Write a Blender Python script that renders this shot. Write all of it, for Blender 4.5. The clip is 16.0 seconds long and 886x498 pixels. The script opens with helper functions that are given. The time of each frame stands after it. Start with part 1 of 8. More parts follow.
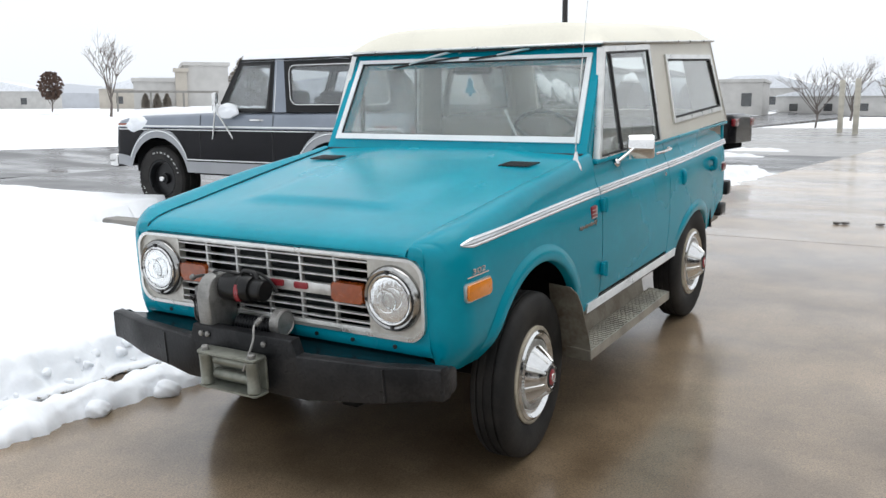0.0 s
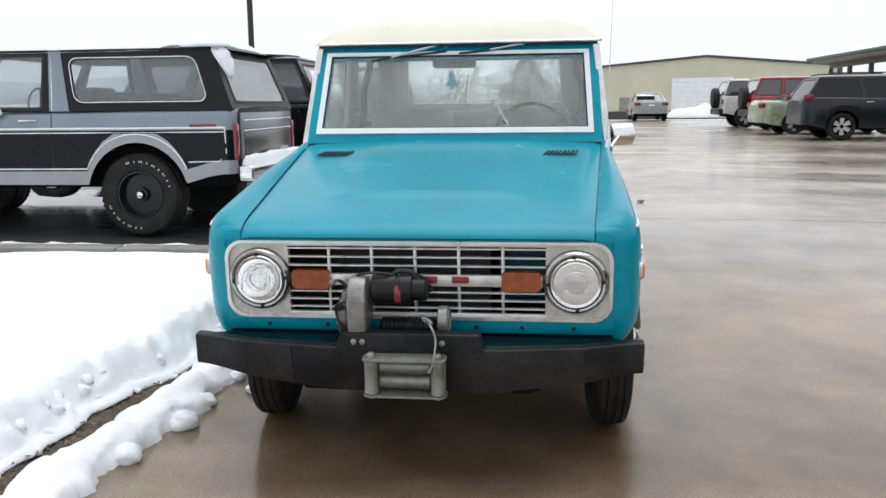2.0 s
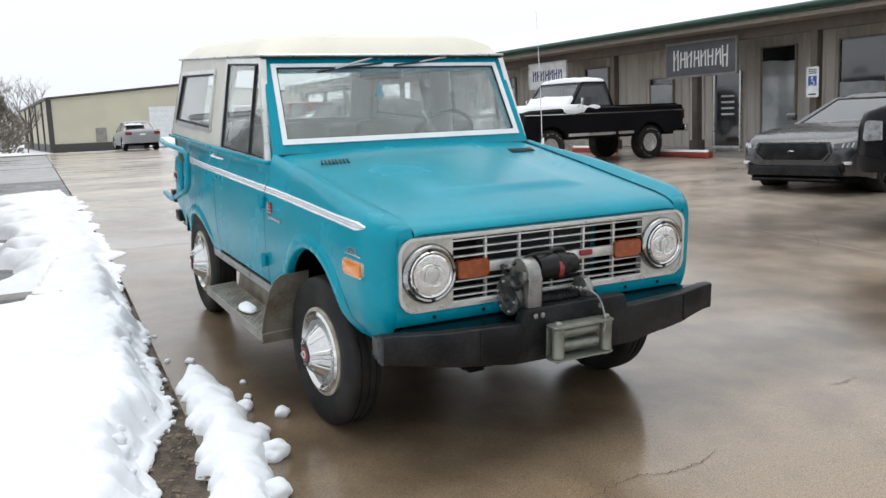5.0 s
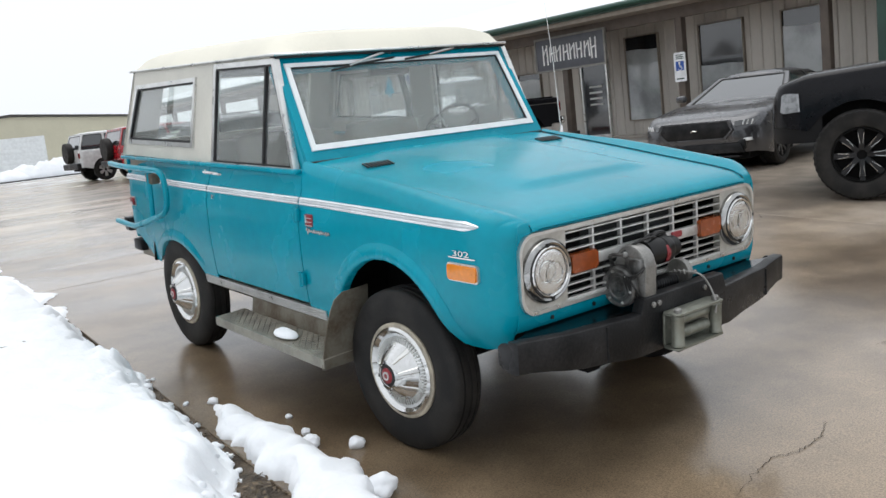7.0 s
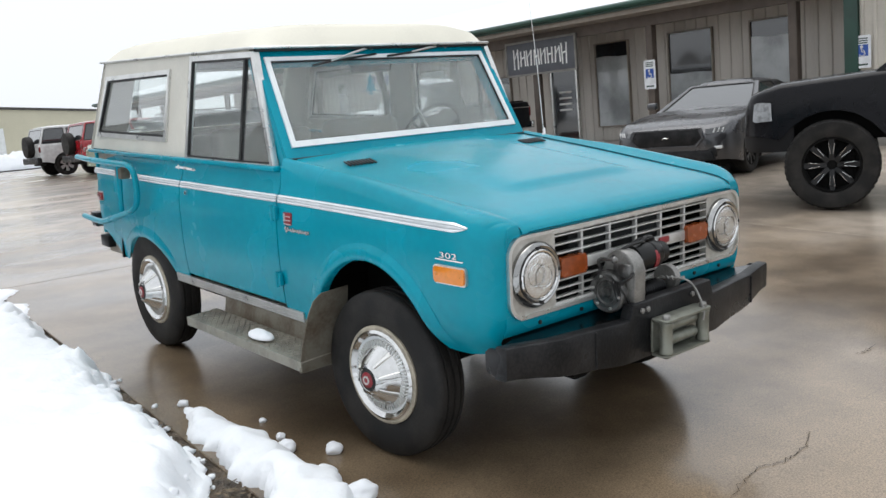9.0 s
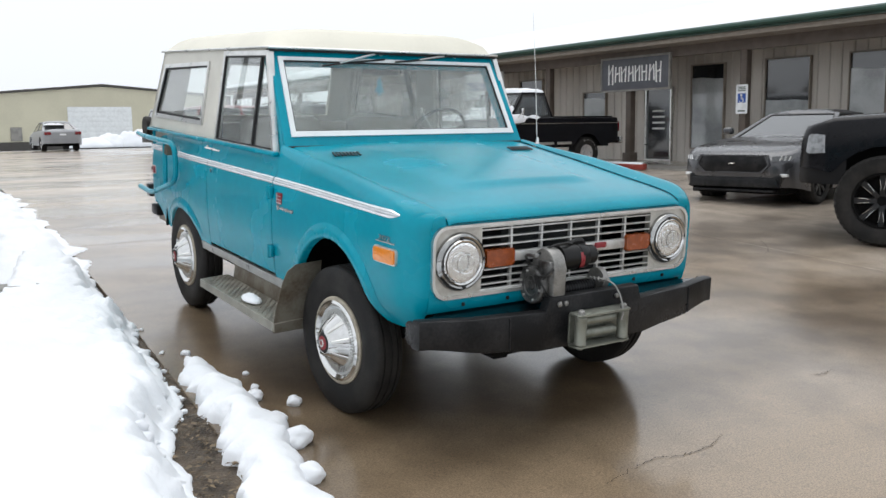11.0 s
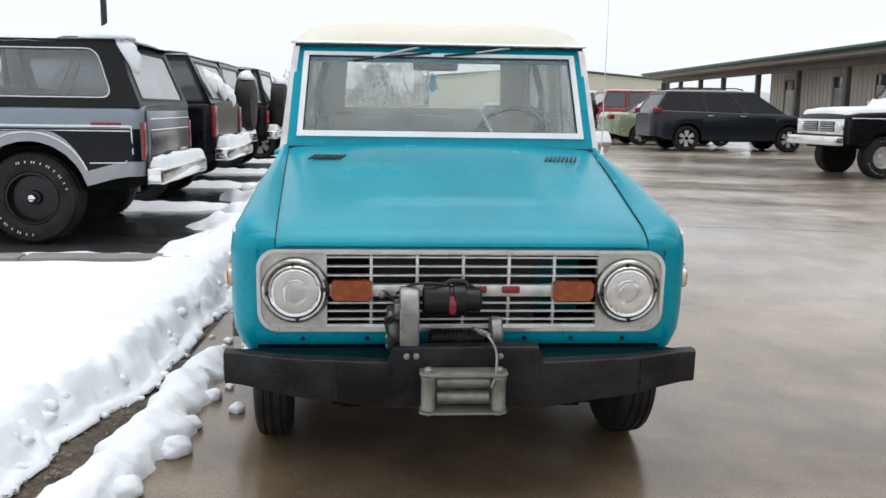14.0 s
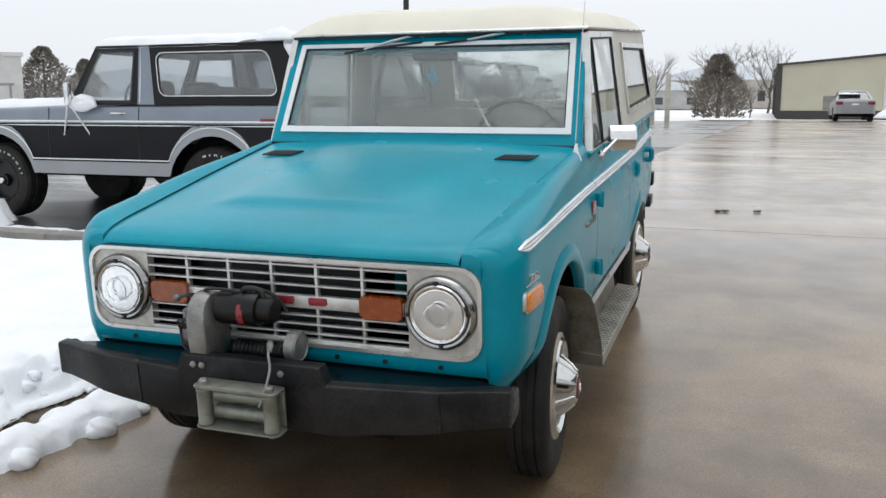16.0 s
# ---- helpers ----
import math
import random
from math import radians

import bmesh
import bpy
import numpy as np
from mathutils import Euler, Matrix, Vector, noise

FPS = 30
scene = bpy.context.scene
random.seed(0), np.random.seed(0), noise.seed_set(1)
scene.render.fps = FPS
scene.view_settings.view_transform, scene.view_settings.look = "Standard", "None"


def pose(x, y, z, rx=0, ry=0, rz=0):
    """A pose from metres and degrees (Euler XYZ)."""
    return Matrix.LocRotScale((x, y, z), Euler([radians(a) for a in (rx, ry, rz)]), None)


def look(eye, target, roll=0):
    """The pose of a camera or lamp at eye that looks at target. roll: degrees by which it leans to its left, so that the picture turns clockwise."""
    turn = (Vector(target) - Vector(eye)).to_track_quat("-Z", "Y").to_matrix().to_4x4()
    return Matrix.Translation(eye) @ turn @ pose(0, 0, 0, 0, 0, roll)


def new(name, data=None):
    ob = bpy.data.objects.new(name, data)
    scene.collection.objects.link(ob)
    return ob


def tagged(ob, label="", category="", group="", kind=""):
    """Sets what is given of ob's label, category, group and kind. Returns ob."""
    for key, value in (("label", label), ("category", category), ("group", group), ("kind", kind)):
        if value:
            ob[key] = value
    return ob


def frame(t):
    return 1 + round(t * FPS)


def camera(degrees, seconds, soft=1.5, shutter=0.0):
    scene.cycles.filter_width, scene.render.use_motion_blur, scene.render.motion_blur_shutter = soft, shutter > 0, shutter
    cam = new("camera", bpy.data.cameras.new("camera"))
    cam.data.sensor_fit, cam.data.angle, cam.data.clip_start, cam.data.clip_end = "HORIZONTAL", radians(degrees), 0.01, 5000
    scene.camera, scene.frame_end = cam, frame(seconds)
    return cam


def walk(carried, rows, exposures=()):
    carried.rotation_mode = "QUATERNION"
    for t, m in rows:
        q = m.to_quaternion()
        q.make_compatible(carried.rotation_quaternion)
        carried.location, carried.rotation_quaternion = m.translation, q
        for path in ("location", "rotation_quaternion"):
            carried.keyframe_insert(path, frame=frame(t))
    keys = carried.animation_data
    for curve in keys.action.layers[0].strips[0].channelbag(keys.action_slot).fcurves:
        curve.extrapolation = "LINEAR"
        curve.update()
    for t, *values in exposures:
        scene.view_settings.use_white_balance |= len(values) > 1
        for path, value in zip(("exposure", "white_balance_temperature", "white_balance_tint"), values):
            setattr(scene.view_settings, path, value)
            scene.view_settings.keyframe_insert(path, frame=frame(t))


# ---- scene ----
cam = camera(53.4, 16.0)
# The truck stands on a ramp that falls 3.7 degrees towards its nose; rows are given over that ramp.
RAMP = pose(0, 0, 0, 3.7)
PATH = [
    (0, (2.481, -2.579, 1.719), (1.44, -0.924, 1.294), -2.1),
    (0.5, (2.057, -2.75, 1.72), (1.214, -0.993, 1.269), -2.4),
    (1, (1.553, -2.969, 1.738), (0.879, -1.141, 1.283), -2.0),
    (1.5, (1.048, -3.21, 1.767), (0.598, -1.313, 1.32), -1.4),
    (2, (0.534, -3.314, 1.749), (0.295, -1.38, 1.298), -1.1),
    (2.5, (0.018, -3.433, 1.762), (-0.012, -1.485, 1.308), -1.1),
    (3, (-0.502, -3.437, 1.742), (-0.351, -1.493, 1.296), -1.2),
    (3.5, (-0.996, -3.414, 1.745), (-0.644, -1.495, 1.304), -1.4),
    (4, (-1.448, -3.375, 1.717), (-0.854, -1.519, 1.269), -1.2),
    (4.5, (-1.895, -3.254, 1.685), (-1.118, -1.462, 1.254), 0.1),
    (5, (-2.241, -3.158, 1.687), (-1.313, -1.433, 1.283), -0.6),
    (7.5, (-2.962, -2.22, 1.623), (-1.721, -0.704, 1.223), -3.8),
    (7.8, (-2.945, -2.194, 1.62), (-1.682, -0.696, 1.222), -3.2),
    (8, (-2.945, -2.186, 1.617), (-1.668, -0.699, 1.219), -2.9),
    (10.5, (-2.898, -2.665, 1.625), (-1.697, -1.115, 1.233), -0.4),
    (11, (-2.695, -3.012, 1.612), (-1.609, -1.376, 1.232), 1.2),
    (11.5, (-2.412, -3.193, 1.63), (-1.45, -1.483, 1.242), 1.0),
    (12, (-2.051, -3.254, 1.639), (-1.203, -1.488, 1.237), 0.6),
    (12.5, (-1.643, -3.349, 1.663), (-0.977, -1.515, 1.224), 1.1),
    (13, (-1.179, -3.36, 1.693), (-0.68, -1.482, 1.22), 1.5),
    (13.5, (-0.742, -3.239, 1.724), (-0.4, -1.322, 1.272), 1.5),
    (14, (-0.283, -3.195, 1.729), (-0.151, -1.248, 1.29), 1.1),
    (14.5, (0.188, -3.072, 1.728), (0.115, -1.123, 1.284), -0.6),
    (15, (0.637, -2.902, 1.75), (0.365, -0.971, 1.306), -1.8),
    (15.5, (1.137, -2.759, 1.747), (0.655, -0.869, 1.304), -1.8),
    (16, (1.583, -2.576, 1.696), (0.918, -0.744, 1.246), -1.4),
]
walk(cam, [(t, RAMP @ pose(-0.012, 0, 0) @ look(eye, target, roll)) for t, eye, target, roll in PATH], [(0, 0.0), (5, -0.05), (12.5, -0.06), (14.5, -0.06), (16, -0.20)])

# ---- light: a bright overcast winter sky ----
world = bpy.data.worlds.new("overcast_sky")
scene.world = world
world.use_nodes = True
wn, wl = world.node_tree.nodes, world.node_tree.links
sky = wn.new("ShaderNodeTexSky")
sky.sky_type, sky.sun_disc = "NISHITA", False
sky.sun_elevation, sky.sun_rotation = radians(79), radians(18)
sky.dust_density, sky.ozone_density = 4.0, 1.0
grey = wn.new("ShaderNodeHueSaturation")
grey.inputs["Saturation"].default_value = 0.12
grey.inputs["Value"].default_value = 0.16
wl.new(sky.outputs[0], grey.inputs["Color"])
cloud = wn.new("ShaderNodeMix")
cloud.data_type = "RGBA"
cloud.inputs["Factor"].default_value = 0.85
cloud.inputs["B"].default_value = (0.925, 0.97, 1.03, 1)
wl.new(grey.outputs[0], cloud.inputs["A"])
wl.new(cloud.outputs["Result"], wn["Background"].inputs["Color"])
wn["Background"].inputs["Strength"].default_value = 1.17
sun_data = bpy.data.lights.new("sun", "SUN")
sun_data.energy, sun_data.angle, sun_data.color = 1.3, radians(60), (1.0, 0.98, 0.955)
sun = new("sun", sun_data)
sun.matrix_world = look((0, 0, 50), (-3, -9, 0))

# ---- materials ----
def water_beads(m, src, depth):
    """Round beads of water, thick in some patches and thin in others."""
    n, l = m.node_tree.nodes, m.node_tree.links
    cells, where = n.new("ShaderNodeTexVoronoi"), n.new("ShaderNodeTexNoise")
    cells.inputs["Scale"].default_value, where.inputs["Scale"].default_value = 105.0, 3.4
    l.new(src, cells.inputs["Vector"])
    l.new(src, where.inputs["Vector"])
    bead, patchy, both = n.new("ShaderNodeMapRange"), n.new("ShaderNodeMapRange"), n.new("ShaderNodeMath")
    bead.interpolation_type = "SMOOTHSTEP"
    for k, v in (("From Min", 0.42), ("From Max", 0.10)):
        bead.inputs[k].default_value = v
    for k, v in (("From Min", 0.40), ("From Max", 0.72)):
        patchy.inputs[k].default_value = v
    both.operation = "MULTIPLY"
    l.new(cells.outputs["Distance"], bead.inputs[0])
    l.new(where.outputs[0], patchy.inputs[0])
    l.new(bead.outputs[0], both.inputs[0])
    l.new(patchy.outputs[0], both.inputs[1])
    bp = n.new("ShaderNodeBump")
    bp.inputs["Strength"].default_value, bp.inputs["Distance"].default_value = 1.0, depth
    l.new(both.outputs[0], bp.inputs["Height"])
    l.new(bp.outputs[0], n["Principled BSDF"].inputs["Normal"])


def mat(name, color, rough=0.5, metal=0.0, vary=0.08, scale=6.0, fine=60.0, bump=0.0, coat=0.0, tint=None, rough_vary=0.1, spec=0.5, rnd=0.0, stretch=None, beads=0.0):
    """A surface with grain and stains at two sizes; tint is the colour that stains drift to."""
    m = bpy.data.materials.new(name)
    m.use_nodes = True
    n, l = m.node_tree.nodes, m.node_tree.links
    b = n["Principled BSDF"]
    co = n.new("ShaderNodeTexCoord")
    src = co.outputs["Object"]
    if stretch:
        mp = n.new("ShaderNodeMapping")
        mp.inputs["Scale"].default_value = stretch
        l.new(src, mp.inputs[0])
        src = mp.outputs[0]
    big, small = n.new("ShaderNodeTexNoise"), n.new("ShaderNodeTexNoise")
    for node, s, d in ((big, scale, 4), (small, fine, 3)):
        node.inputs["Scale"].default_value, node.inputs["Detail"].default_value = s, d
        l.new(src, node.inputs["Vector"])
    mix = n.new("ShaderNodeMix")
    mix.data_type = "RGBA"
    dark = tint or tuple(c * (1 - 2.2 * vary) for c in color)
    mix.inputs["A"].default_value, mix.inputs["B"].default_value = (*dark, 1), (*color, 1)
    ramp = n.new("ShaderNodeMapRange")
    ramp.inputs["From Min"].default_value, ramp.inputs["From Max"].default_value = 0.35, 0.6
    add = n.new("ShaderNodeMath")
    add.operation, add.inputs[1].default_value = "MULTIPLY_ADD", 0.3
    l.new(small.outputs[0], add.inputs[0])
    l.new(big.outputs[0], add.inputs[2])
    sub = n.new("ShaderNodeMath")
    sub.operation, sub.inputs[1].default_value = "SUBTRACT", 0.15
    l.new(add.outputs[0], sub.inputs[0])
    l.new(sub.outputs[0], ramp.inputs[0])
    l.new(ramp.outputs[0], mix.inputs["Factor"])
    col = mix.outputs["Result"]
    if rnd:
        oi, hs, mr = n.new("ShaderNodeObjectInfo"), n.new("ShaderNodeHueSaturation"), n.new("ShaderNodeMapRange")
        mr.inputs["To Min"].default_value, mr.inputs["To Max"].default_value = 1 - rnd, 1 + rnd
        l.new(oi.outputs["Random"], mr.inputs[0])
        l.new(mr.outputs[0], hs.inputs["Value"])
        l.new(col, hs.inputs["Color"])
        col = hs.outputs[0]
    l.new(col, b.inputs["Base Color"])
    rr = n.new("ShaderNodeMapRange")
    rr.inputs["To Min"].default_value, rr.inputs["To Max"].default_value = max(0.02, rough - rough_vary), min(1, rough + rough_vary)
    l.new(big.outputs[0], rr.inputs[0])
    l.new(rr.outputs[0], b.inputs["Roughness"])
    b.inputs["Metallic"].default_value = metal
    b.inputs["Specular IOR Level"].default_value = spec
    b.inputs["Coat Weight"].default_value = coat
    b.inputs["Coat Roughness"].default_value = 0.12
    if beads:
        water_beads(m, src, beads)
    if bump:
        bp = n.new("ShaderNodeBump")
        bp.inputs["Strength"].default_value, bp.inputs["Distance"].default_value = 1.0, bump
        l.new(small.outputs[0], bp.inputs["Height"])
        l.new(bp.outputs[0], b.inputs["Normal"])
    return m


def glass(name, color, rough=0.02, alpha_ior=1.45, beads=0.0):
    m = bpy.data.materials.new(name)
    m.use_nodes = True
    b = m.node_tree.nodes["Principled BSDF"]
    b.inputs["Base Color"].default_value = (*color, 1)
    # the share that does not transmit paints a faint pale haze on panes
    b.inputs["Transmission Weight"].default_value = 1.0 if name.startswith("fluted") else 0.93
    b.inputs["Roughness"].default_value = rough
    b.inputs["IOR"].default_value = alpha_ior
    if beads:
        water_beads(m, m.node_tree.nodes.new("ShaderNodeTexCoord").outputs["Object"], beads)
    return m


TEAL = mat("faded_teal_paint", (0.0, 0.278, 0.376), 0.27, vary=0.05, scale=1.6, fine=25, coat=0.03, spec=0.20, tint=(0.0, 0.232, 0.315))
TEAL_WET = mat("rain_beaded_teal_paint", (0.0, 0.278, 0.376), 0.25, vary=0.05, scale=1.6, fine=25, coat=0.05, spec=0.22, tint=(0.0, 0.232, 0.315), beads=0.0012)
CREAM = mat("cream_roof_paint", (0.70, 0.675, 0.575), 0.5, vary=0.04, scale=2.5)
OFFWHITE = mat("stone_white_paint", (0.62, 0.60, 0.53), 0.45, vary=0.05, scale=3)
CHROME = mat("chrome", (0.75, 0.75, 0.74), 0.12, 1.0, vary=0.06, scale=8, rough_vary=0.06)
DULL_CHROME = mat("dull_bright_trim", (0.72, 0.72, 0.70), 0.3, 0.9, vary=0.08, scale=9)
DARK_CHROME = mat("tarnished_chrome_ring", (0.46, 0.46, 0.45), 0.16, 1.0, vary=0.15, scale=14)
WHITE_TRIM = mat("white_trim", (0.80, 0.82, 0.82), 0.4, vary=0.04, scale=6)
SILVER_PAINT = mat("aged_silver_grille_paint", (0.58, 0.57, 0.53), 0.38, 0.4, vary=0.10, scale=7, tint=(0.42, 0.40, 0.36))
GRILLE_WHITE = mat("worn_grille_bar", (0.66, 0.66, 0.64), 0.32, 0.5, vary=0.12, scale=12)
BLACK_STEEL = mat("black_painted_steel", (0.005, 0.0055, 0.0065), 0.34, vary=0.2, scale=5, fine=80, bump=0.0010, tint=(0.024, 0.024, 0.025), spec=0.22, rough_vary=0.25)
WET_BLACK = mat("wet_black_steel", (0.005, 0.006, 0.007), 0.14, vary=0.2, scale=9, fine=80, bump=0.0008, spec=0.45)
RUBBER = mat("tyre_rubber", (0.012, 0.0117, 0.0115), 0.65, vary=0.2, scale=6, fine=120, bump=0.0008, tint=(0.026, 0.024, 0.022), spec=0.25)
BLACK_RUBBER = mat("black_seal", (0.012, 0.012, 0.012), 0.6)
DARK = mat("dark_underside", (0.008, 0.008, 0.008), 0.9, vary=0.2, spec=0.1)
AMBER = mat("amber_lens", (0.75, 0.23, 0.015), 0.18, vary=0.06, scale=40, coat=0.5)
AMBER_DARK = mat("weathered_amber_lens", (0.30, 0.062, 0.010), 0.25, vary=0.1, scale=30, coat=0.4)
RED_LENS = mat("red_lens", (0.20, 0.007, 0.011), 0.2, coat=0.5)
RED_BADGE = mat("red_badge", (0.27, 0.022, 0.030), 0.3)
LAMP_GLASS = mat("headlamp_lens", (0.80, 0.81, 0.81), 0.12, 0.15, vary=0.12, scale=18, fine=90, bump=0.0015, coat=0.7)
REFLECTOR = mat("lamp_reflector", (0.96, 0.96, 0.96), 0.07, 1.0, vary=0.03, scale=20, rough_vary=0.03)
SMOKY_LAMP = mat("smoky_lamp_glass", (0.30, 0.31, 0.32), 0.10, 0.5, vary=0.25, scale=14, coat=0.8)
GREASY_CAST = mat("greasy_dark_casting", (0.17, 0.17, 0.165), 0.38, 0.6, vary=0.3, scale=22, fine=150, bump=0.0005)
FLUTED = glass("fluted_lamp_glass", (0.97, 0.98, 0.98), 0.03)
fn, fl = FLUTED.node_tree.nodes, FLUTED.node_tree.links
flutes, fco, fbump = fn.new("ShaderNodeTexWave"), fn.new("ShaderNodeTexCoord"), fn.new("ShaderNodeBump")
flutes.inputs["Scale"].default_value, flutes.inputs["Distortion"].default_value = 17.0, 2.5
fbump.inputs["Distance"].default_value = 0.0004
fl.new(fco.outputs["Object"], flutes.inputs["Vector"])
mottle, both = fn.new("ShaderNodeTexNoise"), fn.new("ShaderNodeMath")
mottle.inputs["Scale"].default_value, mottle.inputs["Detail"].default_value = 28.0, 3.0
both.operation, both.inputs[1].default_value = "MULTIPLY_ADD", 4.0
fl.new(fco.outputs["Object"], mottle.inputs["Vector"])
fl.new(mottle.outputs[0], both.inputs[0])
fl.new(flutes.outputs["Fac"], both.inputs[2])
fl.new(both.outputs[0], fbump.inputs["Height"])
fl.new(fbump.outputs[0], fn["Principled BSDF"].inputs["Normal"])
TREAD = mat("worn_tread_plate", (0.36, 0.34, 0.29), 0.4, 0.6, vary=0.15, scale=8)
FLAP = mat("rusty_steel_flap", (0.19, 0.175, 0.14), 0.5, 0.4, vary=0.15, scale=7, tint=(0.10, 0.075, 0.05))
WINCH_GREY = mat("cast_grey_metal", (0.30, 0.295, 0.28), 0.42, 0.6, vary=0.15, scale=20, fine=160, bump=0.0004)
OLIVE = mat("grey_green_galvanised", (0.27, 0.28, 0.24), 0.45, 0.6, vary=0.15, scale=14)
SEAT = mat("beige_vinyl", (0.30, 0.27, 0.22), 0.55, vary=0.08, scale=7)
DASH = mat("dark_dash", (0.05, 0.055, 0.055), 0.6)
WIND_GLASS = glass("clear_glass", (0.93, 0.965, 0.955), 0.0)
BEADED_GLASS = glass("beaded_windscreen_glass", (0.90, 0.945, 0.93), 0.0, alpha_ior=1.3, beads=0.0012)
TINT_GLASS = glass("grey_tinted_glass", (0.55, 0.58, 0.60), 0.0)
PALE_GLASS = glass("thin_grey_glass", (0.76, 0.79, 0.80), 0.0)
PRIVACY_GLASS = mat("black_privacy_glass", (0.007, 0.008, 0.010), 0.08, vary=0.1, scale=2, rough_vary=0.03, coat=0.1, spec=0.3)
DARK_GLASS = mat("dark_glazing", (0.02, 0.023, 0.026), 0.05, vary=0.1, scale=2, rough_vary=0.03, coat=1.0, spec=0.8)
BLUE_CARD = mat("blue_card", (0.02, 0.25, 0.36), 0.6)
SNOW = mat("snow", (0.82, 0.84, 0.865), 0.8, vary=0.03, scale=3, fine=45, bump=0.003, spec=0.15, tint=(0.77, 0.79, 0.82))
DIRT = mat("wet_brown_mulch", (0.105, 0.076, 0.050), 0.6, vary=0.25, scale=12, fine=70, bump=0.02)
BLACK_PAINT = mat("black_car_paint", (0.006, 0.006, 0.008), 0.20, vary=0.1, coat=0.03, spec=0.2)
STEEL_BLUE = mat("silver_blue_paint", (0.215, 0.245, 0.29), 0.32, 0.3, vary=0.06, scale=2, coat=0.4)
LIGHT_SILVER = mat("light_silver_paint", (0.31, 0.32, 0.335), 0.35, 0.2, vary=0.05, scale=2, coat=0.4)
GRAPHITE = mat("graphite_paint", (0.075, 0.076, 0.082), 0.28, 0.55, vary=0.06, scale=2, coat=0.5)
NAVY = mat("dark_navy_paint", (0.007, 0.011, 0.018), 0.22, vary=0.08, coat=0.2, spec=0.35)
RED_PAINT = mat("red_car_paint", (0.36, 0.012, 0.02), 0.25, coat=0.6)
GREEN_PAINT = mat("pale_green_paint", (0.30, 0.36, 0.24), 0.25, 0.2, coat=0.6)
WHITE_PAINT = mat("white_car_paint", (0.62, 0.63, 0.63), 0.25, coat=0.5)
ALLOY = mat("bright_alloy", (0.72, 0.72, 0.72), 0.32, 0.75, vary=0.1, scale=15)
DARK_ALLOY = mat("black_alloy", (0.012, 0.012, 0.013), 0.3, 0.3)
TRIM_BRIGHT = mat("bright_anodised_trim", (0.80, 0.82, 0.83), 0.22, 0.45, vary=0.05, scale=9)
TRIM_BLUE = mat("pale_trim_insert", (0.52, 0.55, 0.57), 0.35, vary=0.08, scale=12)
RIM_CREAM = mat("weathered_cream_rim", (0.46, 0.41, 0.32), 0.5, vary=0.18, scale=12)
LETTER_WHITE = mat("white_lettering", (0.75, 0.75, 0.73), 0.5)

# ---- mesh helpers ----
def finish(name, bm, material, parent=None, label="", smooth=35):
    bmesh.ops.recalc_face_normals(bm, faces=bm.faces[:])
    me = bpy.data.meshes.new(name)
    bm.to_mesh(me)
    bm.free()
    for m in material if isinstance(material, (list, tuple)) else (material,):
        me.materials.append(m)
    if smooth:
        me.shade_smooth()
        me.set_sharp_from_angle(angle=radians(smooth))
    ob = new(name, me)
    if parent:
        ob.parent = parent
    return tagged(ob, label)


def part(name, bm, material, parent, label="", smooth=35):
    return finish(name, bm, material, parent, label, smooth)


def thing(name, m, label, category, group="", kind=""):
    ob = new(name)
    ob.matrix_world = m
    ob.empty_display_size = 0.2
    return tagged(ob, label, category, group, kind)


def B():
    return bmesh.new()


def box(bm, x0, x1, y0, y1, z0, z1, bevel=0.0, seg=2, m=None):
    vs = [bm.verts.new((x, y, z)) for x in (x0, x1) for y in (y0, y1) for z in (z0, z1)]
    fs = [bm.faces.new([vs[i] for i in f]) for f in ((0, 1, 3, 2), (4, 6, 7, 5), (0, 4, 5, 1), (2, 3, 7, 6), (0, 2, 6, 4), (1, 5, 7, 3))]
    if bevel:
        r = bmesh.ops.bevel(bm, geom=list({e for f in fs for e in f.edges}), offset=bevel, segments=seg, profile=0.5, affect="EDGES")
        vs = list({v for f in r["faces"] for v in f.verts} | {v for v in vs if v.is_valid})
    if m:
        bmesh.ops.transform(bm, matrix=m, verts=vs)
    return bm


def loft(bm, rings, closed=True, cap=True):
    """Skin a list of rings of equally many points."""
    rows = [[bm.verts.new(p) for p in r] for r in rings]
    n = len(rows[0])
    for a, b in zip(rows, rows[1:]):
        for i in range(n if closed else n - 1):
            j = (i + 1) % n
            bm.faces.new((a[i], a[j], b[j], b[i]))
    if cap and closed:
        bm.faces.new(rows[0][::-1])
        bm.faces.new(rows[-1])
    return bm


def tube(bm, pts, r, seg=10, cap=True):
    pts = [Vector(p) for p in pts]
    rings, up = [], None
    for i, p in enumerate(pts):
        d = (pts[min(i + 1, len(pts) - 1)] - pts[max(i - 1, 0)]).normalized()
        if up is None:
            up = d.orthogonal().normalized()
        up = (up - d * up.dot(d)).normalized()
        side = d.cross(up)
        rad = r[i] if isinstance(r, (list, tuple)) else r
        rings.append([p + rad * (math.cos(a) * up + math.sin(a) * side) for a in (2 * math.pi * k / seg for k in range(seg))])
    return loft(bm, rings, True, cap)


def curve_pts(pts, n=6):
    """Catmull-Rom through pts."""
    P = [Vector(p) for p in pts]
    P = [2 * P[0] - P[1]] + P + [2 * P[-1] - P[-2]]
    out = []
    for i in range(1, len(P) - 2):
        a, b, c, d = P[i - 1:i + 3]
        for k in range(n):
            t = k / n
            out.append(0.5 * (2 * b + (c - a) * t + (2 * a - 5 * b + 4 * c - d) * t * t + (3 * b - a - 3 * c + d) * t ** 3))
    return out + [P[-2]]


